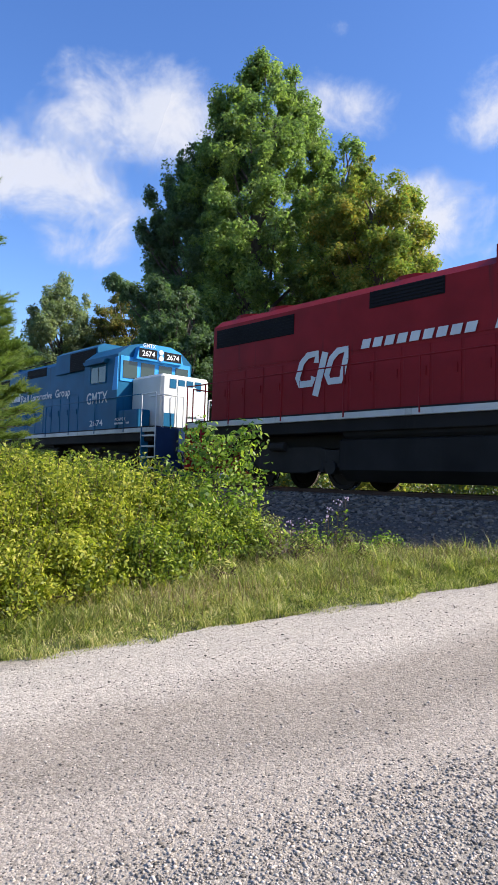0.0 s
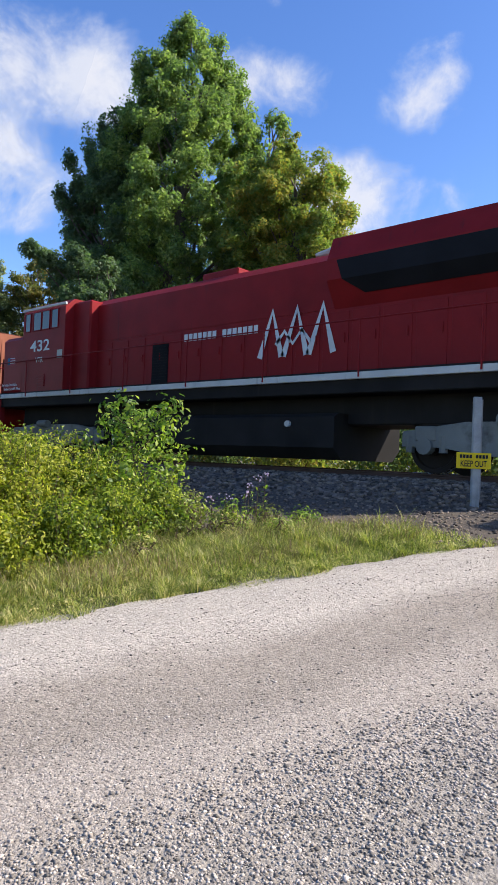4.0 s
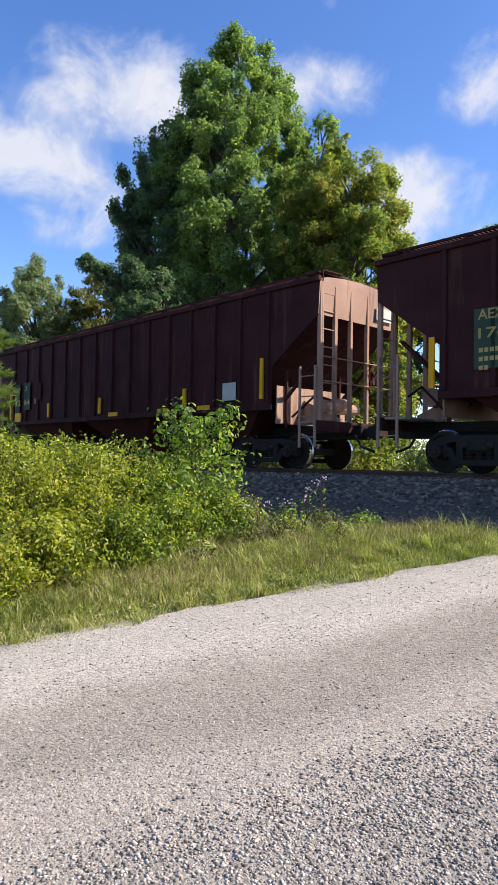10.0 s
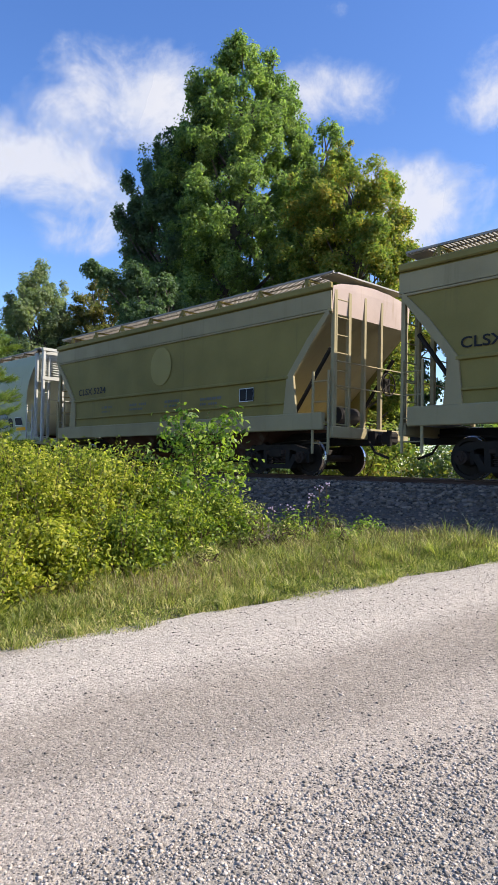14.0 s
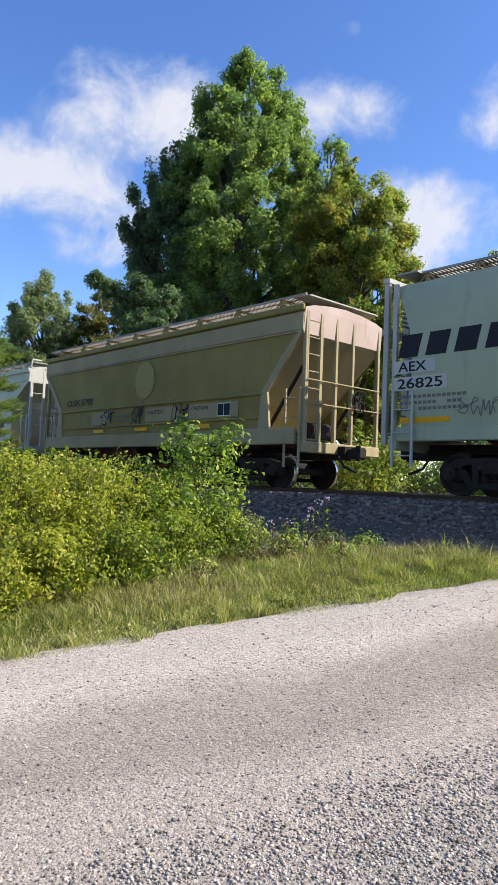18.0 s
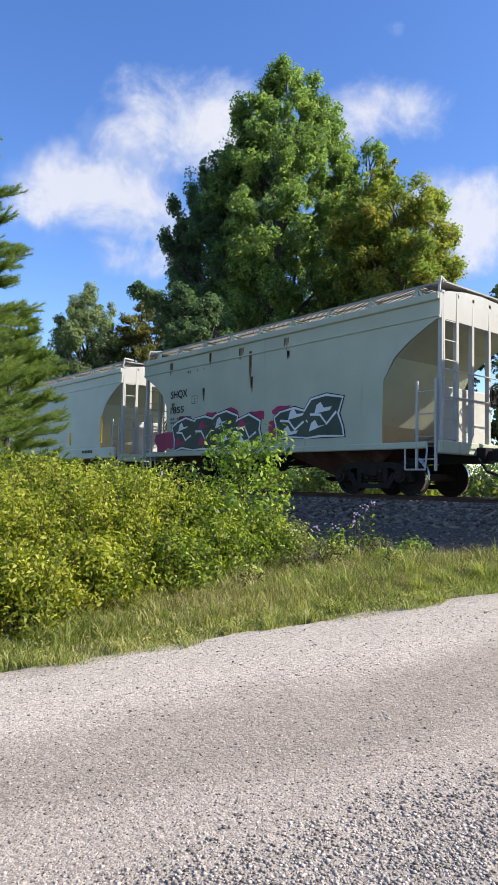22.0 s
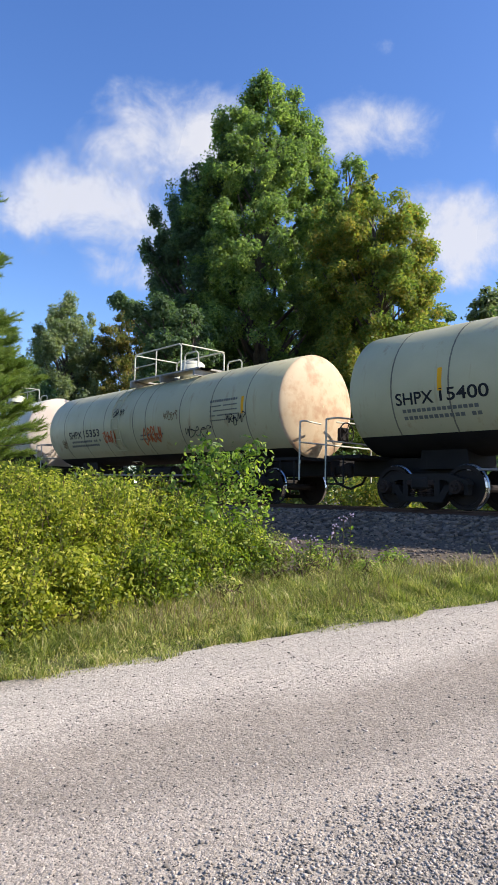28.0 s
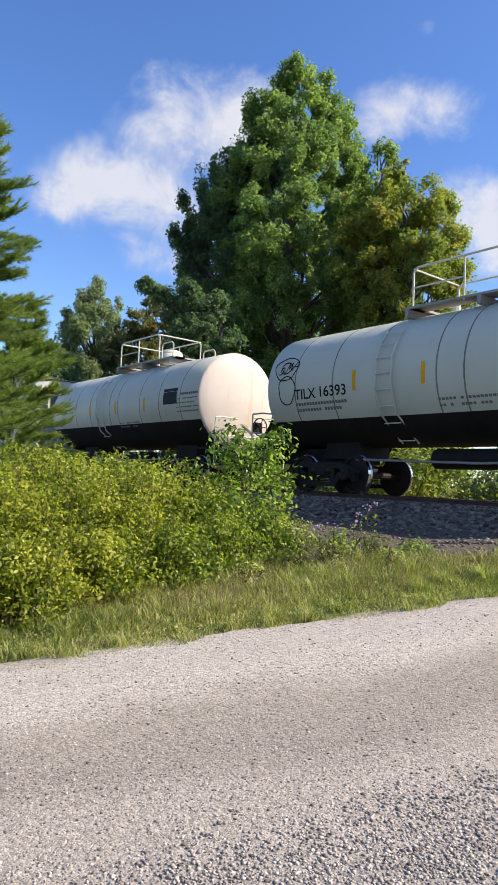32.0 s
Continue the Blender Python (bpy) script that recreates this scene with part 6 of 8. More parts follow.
for y in (-0.12, 0.12):
    part("tail_light", rod(bmesh.new(), (-0.46, y, 3.9), (-0.38, y, 3.9), 0.1, 12), M_WHITE, VT)
part("tail_stripe", prism(bmesh.new(), [(-0.46, 2.0), (-0.43, 2.0), (-0.43, 4.55), (-0.46, 4.55)], -0.6, -0.5), M_LETTER, VT)
for k in range(7):
    y = -1.5 + k * 0.43
    bm = bmesh.new()
    q = [(-0.54, y + dy, z) for dy, z in ((0, 0.42), (0.2, 0.42), (0.56, 1.1), (0.36, 1.1))]
    front = [bm.verts.new((x, min(1.48, v), z)) for x, v, z in q]
    back = [bm.verts.new((x - 0.02, min(1.48, v), z)) for x, v, z in q]
    bm.faces.new(front)
    for i in range(4):
        bm.faces.new((front[i], back[i], back[(i + 1) % 4], front[(i + 1) % 4]))
    part("pilot_stripe", bm, M_STRIPE, VT, "white warning stripe")
part("tail_plate", boxed((-0.46, -0.62, 1.92), (-0.05, 1.0, 1.99), 0.01), M_STRIPE, VT)
# cab and nose at the trailing end
part("nose", boxed((-21.72, -1.5, 1.97), (-20.3, 1.5, 3.85), 0.12), M_RED2, VT)
part("cab", along(bmesh.new(), [(-1.5, 1.97), (1.5, 1.97), (1.5, 4.55), (1.2, 4.82), (-1.2, 4.82), (-1.5, 4.55)], -20.45, -18.05), M_RED2, VT)
part("cab_roof_edge", boxed((-20.48, -1.53, 4.6), (-18.02, -1.46, 4.68), 0.01), M_STRIPE, VT)
part("cab_back", boxed((-18.1, -1.2, 1.97), (-17.2, 1.2, 4.7), 0.05), M_RED2, VT)
for a, b in ((-20.3, -20.0), (-19.82, -19.38), (-19.32, -18.9), (-18.78, -18.42)):
    wdw = part("cab_window", boxed((a, -1.514, 3.94), (b, -1.49, 4.52)), M_GLASS, VT)
    part("window_frame", tube(bmesh.new(), [(a, -1.512, 3.94), (b, -1.512, 3.94), (b, -1.512, 4.52), (a, -1.512, 4.52), (a, -1.512, 3.94)], 0.018), M_RED, wdw)
lettering("432", -19.98, -18.85, 3.28, 0.34, cabface, M_LETTER, VT)
lettering("VTR", -19.63, -19.2, 2.92, 0.16, cabface, M_LETTER, VT)
lettering("Serving America's", -21.68, -20.7, 2.24, 0.085, cabface, M_LETTER, VT, "slogan", 0.2)
lettering("Industry with Pride", -21.5, -20.5, 2.1, 0.085, cabface, M_LETTER, VT, "slogan", 0.2)
lettering("F", -21.68, -21.6, 1.86, 0.09, lambda z: -1.54, M_BLACKLET, VT)
for k in range(6):
    board(-21.2, 2.94 + k * 0.04, -20.88, 2.96 + k * 0.04, cabface, M_SPRAY_W if k % 2 else M_PINK, VT, "flag_stripe")
board(-21.36, 2.94, -21.2, 3.17, cabface, M_BLUE, VT, "flag_field")
slats(VT, -19.5, -19.05, 2.14, 2.54, -1.5, M_RED, "cab_vent")
board(-18.42, 2.99, -18.14, 3.24, cabface, M_PALEBOARD, VT, "pale_plate")

# brown hoppers
H1 = brown_hopper(-59.3, 17.3, "rusty brown ribbed hopper car with white number boards", M_BROWN)
flat15 = lambda z: -1.53
for x0, z0, x1, z1 in ((-15.82, 1.88, -15.27, 2.71), (-15.06, 1.88, -14.5, 2.71), (-14.32, 1.9, -13.94, 2.37)):
    board(x0, z0, x1, z1, flat15, M_PALEBOARD, H1, "number_board")
for word, a, b, z in (("CG", -15.76, -15.34, 2.42), ("CX", -14.98, -14.56, 2.42), ("20", -15.76, -15.34, 1.96), ("39", -14.98, -14.56, 1.96), ("6", -14.24, -14.05, 1.98)):
    lettering(word, a, b, z, 0.22, lambda z: -1.54, M_BLACKLET, H1)
board(-6.12, 1.64, -5.76, 2.2, flat15, M_BOARDG, H1, "green_board")
board(-3.86, 1.56, -3.2, 2.12, flat15, M_PALEBOARD, H1, "notice_board", "faded white notice board")
for k in range(4):
    bars(-3.78, -3.28, 1.95 - k * 0.1, 0.05, 9, lambda z: -1.54, M_BLACKLET, H1, "stencil_line", seed=k)
board(-4.5, 1.64, -4.0, 1.95, flat15, M_MAROON, H1, "faded_board")
bayface = lambda z: -1.42 + (1.5 - z) * 0.62
lettering("LOST", -14.2, -12.5, 0.95, 0.5, lambda z: bayface(z) - 0.02, M_STENCIL, H1, "bay_graffiti")
scribble(-5.6, -4.2, 0.8, 1.35, bayface, M_STENCIL, H1, 7, 4, 0.07)
scribble(-10.2, -9.0, 0.85, 1.35, bayface, M_STENCIL, H1, 8, 4, 0.07)
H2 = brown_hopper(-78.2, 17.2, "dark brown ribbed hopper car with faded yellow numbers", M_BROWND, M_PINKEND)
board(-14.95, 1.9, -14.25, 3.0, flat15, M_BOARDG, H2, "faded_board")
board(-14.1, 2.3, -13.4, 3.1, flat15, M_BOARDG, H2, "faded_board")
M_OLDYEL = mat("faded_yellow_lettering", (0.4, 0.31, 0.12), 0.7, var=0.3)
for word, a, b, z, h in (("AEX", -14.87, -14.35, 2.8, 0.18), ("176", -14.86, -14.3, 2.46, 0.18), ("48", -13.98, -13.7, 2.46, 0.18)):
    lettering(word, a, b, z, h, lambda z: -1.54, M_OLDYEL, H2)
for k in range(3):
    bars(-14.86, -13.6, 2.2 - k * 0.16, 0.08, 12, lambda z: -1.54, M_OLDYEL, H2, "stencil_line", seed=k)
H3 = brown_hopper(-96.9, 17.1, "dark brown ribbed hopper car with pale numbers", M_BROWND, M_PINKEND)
board(-15.35, 1.6, -14.95, 2.95, flat15, M_BOARDG, H3, "faded_board")
board(-14.6, 1.95, -14.1, 2.98, flat15, M_BOARDG, H3, "faded_board")
board(-13.8, 2.3, -13.25, 2.92, flat15, M_MAROON, H3, "faded_board")
for word, a, b, z, h in (("AE", -15.25, -14.9, 2.62, 0.2), ("X", -14.5, -14.3, 2.66, 0.2), ("12", -15.25, -14.85, 2.15, 0.2), ("64", -14.55, -14.1, 2.15, 0.2), ("0", -13.75, -13.6, 2.16, 0.2)):
    lettering(word, a, b, z, h, lambda z: -1.54, M_OLDYEL, H3)
board(-15.3, 1.52, -14.8, 1.86, flat15, M_YELLOW, H3, "yellow_board", lift=0.03)
for x in (-6.0, -4.2, -8.6):
    board(x, 1.5, x + 0.5, 1.62, flat15, M_YELLOW, H3, "reflector", lift=0.03)
board(-3.2, 1.7, -2.7, 2.15, flat15, M_PALEBOARD, H3, "notice_board")

# tan, grey and white hoppers
C1 = tan_hopper(-115.2, 12.5, "olive tan covered hopper car with round pale emblem", "CLSX 5707", 11)
side = lambda z: -1.5
scribble(-9.6, -7.7, 1.6, 2.2, side, M_BLACKLET, C1, 3, 4, 0.035)
tan_hopper(-129.4, 12.7, "olive tan covered hopper car with weathered sides", "CLSX 5224", 12)
teardrop_hopper(-143.9, 15.75, "pale grey rounded covered hopper car with black scribbles")
C4 = tan_hopper(-162.0, 12.8, "olive tan covered hopper car with pale stencils and graffiti", "CLSX 5792", 13)
for a, b in ((-9.4, -8.3), (-6.3, -4.6), (-4.2, -2.2)):
    board(a, 1.76, b, 2.16, side, M_TANPALE, C4, "repainted_patch", lift=0.008)
lettering("CAUTION", -6.2, -5.4, 1.98, 0.1, side, M_BLACKLET, C4).matrix_basis = pose(0, -0.006, 0)
lettering("CAUTION", -4.1, -3.4, 2.0, 0.1, side, M_BLACKLET, C4).matrix_basis = pose(0, -0.006, 0)
for k, (a, b) in enumerate(((-8.9, -8.0), (-7.1, -6.4), (-5.0, -4.2))):
    scribble(a, b, 1.7, 2.3, side, M_BLACKLET, C4, 50 + k, 4, 0.03)
for x in (-9.2, -6.8, -3.9):
    board(x, 1.5, x + 0.6, 1.6, side, M_YELLOW, C4, "reflector", lift=0.04)
S1 = grey_hopper(-176.2, 11.6, "light grey covered hopper car with large graffiti", 21, M_LGREY2, False, "SHQX", "1463")
mural(-9.3, -3.3, 1.13, 2.3, 5, lambda z: -1.5, S1, 4)
board(-2.6, 1.9, -2.1, 2.2, side, M_BOARDG, S1, "placard")
for k in range(3):
    bars(-2.56, -2.14, 1.94 + k * 0.09, 0.05, 4, lambda z: -1.502, M_STENCIL, S1, "stencil_line", seed=40 + k)
bars(-3.3, -2.3, 2.4, 0.04, 20, side, M_STENCIL, S1, "stencil_line")
bars(-3.3, -2.3, 2.5, 0.04, 20, side, M_STENCIL, S1, "stencil_line", seed=3)
board(-1.35, 1.13, -0.8, 1.23, side, M_YELLOW, S1, "reflector", lift=0.04)
board(-11.2, 1.13, -10.4, 1.23, side, M_YELLOW, S1, "reflector", lift=0.04)
S2 = grey_hopper(-189.35, 11.55, "rust-stained light grey covered hopper car with graffiti", 22, M_LGREY2, False, "SHQX", "1855")
mural(-9.6, -5.6, 1.13, 2.2, 4, lambda z: -1.5, S2, 9)
mural(-4.9, -2.7, 1.3, 2.3, 2, lambda z: -1.5, S2, 15)
patch(blob(-10.2, 1.45, 1.1, 0.75, 12, random.Random(3), 0.4), side, M_PINK, S2, "spray_ground", lift=0.004)
rr = random.Random(8)
for x, z, w, h in ((-8.6, 3.5, 0.9, 0.1), (-8.1, 2.75, 0.14, 0.4), (-7.8, 3.75, 0.16, 0.4), (-9.9, 3.7, 0.12, 0.4), (-6.4, 3.72, 0.2, 0.34), (-6.0, 3.3, 0.1, 0.9), (-5.9, 2.8, 0.14, 0.5), (-4.6, 3.72, 0.22, 0.34), (-4.5, 3.4, 0.1, 0.3), (-9.75, 2.5, 0.12, 0.26)):
    for k in range(5):
        q = (rr.random() - 0.5) * w
        d = h * (0.4 + 0.6 * rr.random())
        patch([(x + q - 0.012, z + h / 2), (x + q + 0.03, z + h / 2), (x + q + 0.02, z + h / 2 - d * 0.7), (x + q + 0.002, z + h / 2 - d), (x + q - 0.006, z + h / 2 - d * 0.6)], side, M_RUST, S2, "rust_stain", lift=0.004)
A1 = grey_hopper(-202.4, 15.4, "clean light grey covered hopper car with side sill", 23, M_LGREY, True, "", "")
board(-14.05, 2.6, -13.1, 2.8, side, M_BOARDG, A1, "stencil_board")
lettering("AEQX", -13.95, -13.2, 2.63, 0.14, side, M_LGREY, A1).matrix_basis = pose(0, -0.006, 0)
lettering("650", -14.04, -13.38, 2.14, 0.2, side, M_BLACKLET, A1)
ribbon([(-12.85, 2.14), (-12.6, 2.14), (-12.6, 2.4), (-12.85, 2.4), (-12.85, 2.14)], 0.015, side, M_BLACKLET, A1, "stencil_frame")
lettering("C", -12.76, -12.68, 2.18, 0.1, side, M_BLACKLET, A1)
for k in range(2):
    bars(-14.04, -13.2, 1.9 - k * 0.14, 0.06, 8, side, M_BLACKLET, A1, "stencil_line", seed=k)
for x, z0, z1 in ((-1.4, 1.56, 2.55), (-4.0, 1.55, 2.03), (-6.6, 1.55, 1.95), (-9.05, 1.52, 1.98), (-11.42, 1.54, 1.95)):
    board(x - 0.06, z0, x + 0.06, z1, side, M_YELLOW, A1, "reflector", lift=0.008)
bars(-8.3, -6.7, 1.6, 0.05, 22, lambda z: -1.5, M_BLACKLET, A1, "stencil_line")
bars(-2.8, -1.9, 1.2, 0.1, 7, lambda z: -1.565, M_BOARDG, A1, "stencil_line")

# tank cars
T1, f1 = tank_car(-220.0, 12.4, "stained cream tank car with black belly", M_TANKC, M_TANKEND, "SHPX 15400", ((-10.92, -8.8, 2.14), (-9.85, -6.6, -3.0)), 1.55, 31)
for k, (a, b, z0, z1) in enumerate(((-8.6, -7.8, 1.8, 2.2), (-6.9, -5.7, 1.8, 2.2), (-4.9, -4.2, 1.85, 2.4))):
    scribble(a, b, z0, z1, f1, M_BLACKLET if k else M_RUST, T1, 70 + k, 6, 0.03)
T2, f2 = tank_car(-234.25, 13.5, "cream tank car with orange graffiti and rusty head", M_TANKC, M_TANKEND, "SHPX 15353", ((-11.63, -9.35, 2.12), (-1.65,)), 1.5, 32, 1.38, 3.93, 0.5)
for k, (a, b, z0, z1, m) in enumerate(((-9.15, -8.25, 1.85, 2.3, M_SPRAY_O), (-6.6, -5.5, 1.7, 2.3, M_SPRAY_O), (-8.4, -7.7, 2.7, 3.0, M_BLACKLET), (-4.4, -3.0, 1.8, 2.2, M_BLACKLET), (-2.4, -1.5, 2.1, 2.4, M_BLACKLET), (-5.4, -4.6, 2.4, 2.7, M_RUST), (-12.3, -11.9, 1.8, 2.1, M_RUST))):
    scribble(a, b, z0, z1, f2, m, T2, 80 + k, 5, 0.05 if m is M_SPRAY_O else 0.025)
T3, f3 = tank_car(-249.2, 11.6, "white tank car with yellow marks and black belly", M_TANKW, M_TANKEND2, "TILX 16393", ((-10.33, -8.6, 2.27), (-8.35, -6.45, -3.7, -0.85)), 1.85, 33, 1.5, 4.14, 0.25)
for k, (x, z, w, h) in enumerate(((-10.7, 3.08, 0.85, 0.6), (-10.62, 2.52, 0.6, 0.72), (-10.7, 3.1, 0.4, 0.3))):
    loop = [(x + w / 2 * math.cos(q) * (1 + 0.12 * math.sin(3 * q + k)), z + h / 2 * math.sin(q)) for q in [2 * math.pi * j / 28 for j in range(29)]]
    ribbon(loop, 0.03, f3, M_BLACKLET, T3, "spray_line", 0.008)
scribble(-10.95, -10.25, 2.95, 3.25, f3, M_BLACKLET, T3, 91, 3, 0.025)
T4, f4 = tank_car(-263.5, 11.1, "clean white tank car behind the others", M_TANKW, M_TANKEND2, "", ((0, 0, 0), (-7.4, -5.4, -3.4)), 1.88, 34, 1.5, 4.16, 0.9)
board(-2.2, 2.5, -1.4, 3.0, f4, M_BLACKLET, T4, "stencil_board")
grey_hopper(-276.3, 15.4, "grey covered hopper car at the end of view", 24, M_LGREY, True, "", "")

for car, front in TRAIN:
    car.matrix_basis = pose(front, AXIS, RAIL)

# ---- plants ----
def leaves(name, centres, normals, size, material, seed, parent=None, aspect=0.55, fold=0.18):
    """Leaves as small kite-shaped faces with a fold, one mesh."""
    rg = np.random.default_rng(seed)
    n = len(centres)
    nz = normals / (np.linalg.norm(normals, axis=1, keepdims=True) + 1e-9)
    t = np.cross(nz, rg.normal(size=(n, 3)))
    t /= np.linalg.norm(t, axis=1, keepdims=True) + 1e-9
    b = np.cross(nz, t)
    s = (size * (0.65 + 0.7 * rg.random(n)))[:, None]
    v = np.stack([centres - t * s * 0.5, centres + b * s * aspect * 0.5 + nz * s * fold - t * s * 0.05, centres + t * s * 0.5, centres - b * s * aspect * 0.5 + nz * s * fold - t * s * 0.05], 1)
    f = np.arange(n * 4).reshape(n, 4)
    ob = cloud_of(name, v.reshape(-1, 3), f, 4, material)
    if parent is not None:
        ob.parent = parent
    return ob


def clumps(lobes, count, rg, shell_power=0.45):
    """Clump centres spread over ellipsoid lobes (x, y, z, radius, half height), more of them near the skin."""
    w = np.array([q[3] * q[4] for q in lobes])
    pick = rg.choice(len(lobes), count, p=w / w.sum())
    L = np.array(lobes)[pick]
    u = rg.normal(size=(count, 3))
    u /= np.linalg.norm(u, axis=1, keepdims=True)
    r = rg.random(count) ** shell_power
    return np.stack([L[:, 0] + u[:, 0] * r * L[:, 3], L[:, 1] + u[:, 1] * r * L[:, 3], L[:, 2] + u[:, 2] * r * L[:, 4]], 1), u


def limb(bm, a, b, r0, r1, bend, rg):
    mid = (np.array(a) + np.array(b)) / 2 + rg.normal(size=3) * bend
    rod(bm, a, mid, r0, 6, (r0 + r1) / 2)
    rod(bm, mid, b, (r0 + r1) / 2, 5, r1)


M_BARK = mat("grey_bark", (0.13, 0.11, 0.09), 0.9, var=0.35, scale=4, fine=30, bump=0.7)
M_TWIG = mat("brown_twigs", (0.12, 0.085, 0.055), 0.85, var=0.3)


def tree(name, x, y, z, height, lobes, n_clumps, per, leaf, clump_r, material, label, seed, droop=0.6, tall=0.75, spikes=0):
    """A broadleaf tree: tapered trunk, limbs to many of the clumps, a crown of leaf clumps with gaps."""
    rg = np.random.default_rng(seed)
    t = tagged(new(name), label, "tree")
    t.matrix_basis = pose(x, y, z)
    bm = bmesh.new()
    top = height * 0.86
    pts = [(0, 0, -0.3)] + [(0.25 * math.sin(k * 1.9 + seed), 0.25 * math.cos(k * 1.3 + seed), top * k / 6) for k in range(1, 7)]
    r0 = height * 0.016
    for k in range(6):
        rod(bm, pts[k], pts[k + 1], r0 * (1 - k / 6.5), 10, r0 * (1 - (k + 1) / 6.5))
    part("trunk", bm, M_BARK, t)
    lobes = list(lobes)
    for k in range(spikes):
        q = lobes[rg.integers(len(lobes))]
        a = rg.random() * 6.283
        lobes.append((q[0] + q[3] * 1.02 * math.cos(a), q[1] + q[3] * 1.02 * math.sin(a), q[2] + 0.5, 0.38, 1.1))
    c, u = clumps(lobes, n_clumps, rg)
    bm = bmesh.new()
    for q in c[:: max(1, n_clumps // 90)]:
        zz = max(height * 0.12, min(top, q[2] * 0.8 - 0.3 * math.hypot(q[0], q[1])))
        limb(bm, (0, 0, zz), q, r0 * 0.35, 0.02, 0.25, rg)
    part("bough", bm, M_BARK, t)
    k = n_clumps * per
    cc = np.repeat(c, per, 0)
    uu = np.repeat(u, per, 0)
    v = rg.normal(size=(k, 3))
    v /= np.linalg.norm(v, axis=1, keepdims=True)
    rr = clump_r * (0.6 + 0.9 * np.repeat(rg.random(n_clumps), per)) * rg.random(k) ** 0.45
    pos = cc + v * rr[:, None] * np.array([1, 1, tall])
    nrm = v * 0.6 + uu * 0.3 + np.array([0, 0, droop]) + rg.normal(size=(k, 3)) * 0.6
    leaves("crown", pos, nrm, leaf, material, seed + 1, t)
    return t


G = lambda *c: [tuple(q) for q in c]
M_LEAF_A = leaf_mat("poplar_leaves", G((0.082, 0.127, 0.06), (0.14, 0.203, 0.075), (0.215, 0.275, 0.092), (0.315, 0.365, 0.118)), 0.52)
# darker copy of the poplar greens: shade on the dark trees put into leaf colour
M_LEAF_D = leaf_mat("shade_dark_leaves", G((0.068, 0.105, 0.066), (0.1, 0.15, 0.08), (0.15, 0.205, 0.1)), 0.48)
M_LEAF_M = leaf_mat("turning_maple_leaves", G((0.09, 0.135, 0.045), (0.15, 0.2, 0.05), (0.25, 0.245, 0.06), (0.36, 0.26, 0.06)), 0.5)
M_LEAF_O = leaf_mat("orange_turning_leaves", G((0.09, 0.115, 0.05), (0.16, 0.16, 0.055), (0.28, 0.185, 0.055)), 0.45)
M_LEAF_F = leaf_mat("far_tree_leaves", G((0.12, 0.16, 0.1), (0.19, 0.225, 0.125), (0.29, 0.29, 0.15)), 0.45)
M_LEAF_B = leaf_mat("yellow_green_shrub_leaves", G((0.06, 0.085, 0.012), (0.18, 0.215, 0.022), (0.335, 0.335, 0.045), (0.54, 0.485, 0.085)), 0.46, 0.48, 0.3, 0.95)
M_LEAF_S = leaf_mat("bright_sapling_leaves", G((0.05, 0.1, 0.02), (0.12, 0.19, 0.028), (0.22, 0.3, 0.04), (0.38, 0.44, 0.06)), 0.4, 0.45, 0.32, 0.9)
M_LEAF_G = leaf_mat("green_shrub_leaves", G((0.05, 0.085, 0.015), (0.13, 0.18, 0.025), (0.24, 0.29, 0.035), (0.42, 0.42, 0.055)), 0.42, 0.48, 0.3, 0.95)
M_GRASS = leaf_mat("verge_grass", G((0.085, 0.11, 0.03), (0.2, 0.235, 0.055), (0.33, 0.345, 0.09), (0.56, 0.47, 0.24)), 0.38, 0.5, 0.2, 1.15)
M_NEEDLE = leaf_mat("pine_needles", G((0.09, 0.13, 0.04), (0.17, 0.225, 0.055), (0.28, 0.31, 0.075)), 0.45)
M_FLOWER = mat("pale_weed_flower", (0.42, 0.32, 0.4), 0.8, var=0.15)



RIGHT, DEEP = (0.66, 0.75), (-0.75, 0.66)


def sprays(rows, count, seed, size=0.55, tall=1.15, fill=0.3):
    """Upright sprays of foliage over a crown whose (height, radius) rows are given, thick outside, open inside."""
    rg = np.random.default_rng(seed)
    zs, rs = [q[0] for q in rows][::-1], [q[1] for q in rows][::-1]
    fine = np.linspace(zs[0], zs[-1], 200)
    w = np.interp(fine, zs, rs) + 0.25
    out = []
    for z in rg.choice(fine, count, p=w / w.sum()):
        r = float(np.interp(z, zs, rs))
        a = rg.random() * 6.283
        k = r * math.sqrt(fill + (1 - fill) * rg.random()) * (0.9 + 0.2 * rg.random())
        g = size * (0.6 + 0.8 * rg.random())
        out.append((k * math.cos(a), k * math.sin(a), z, g, g * tall * (0.8 + 0.7 * rg.random())))
    return out


def aside(right, deep, z, r, h):
    """One lobe, by its offset across and along the line of sight from the road."""
    return (right * RIGHT[0] + deep * DEEP[0], right * RIGHT[1] + deep * DEEP[1], z, r, h)


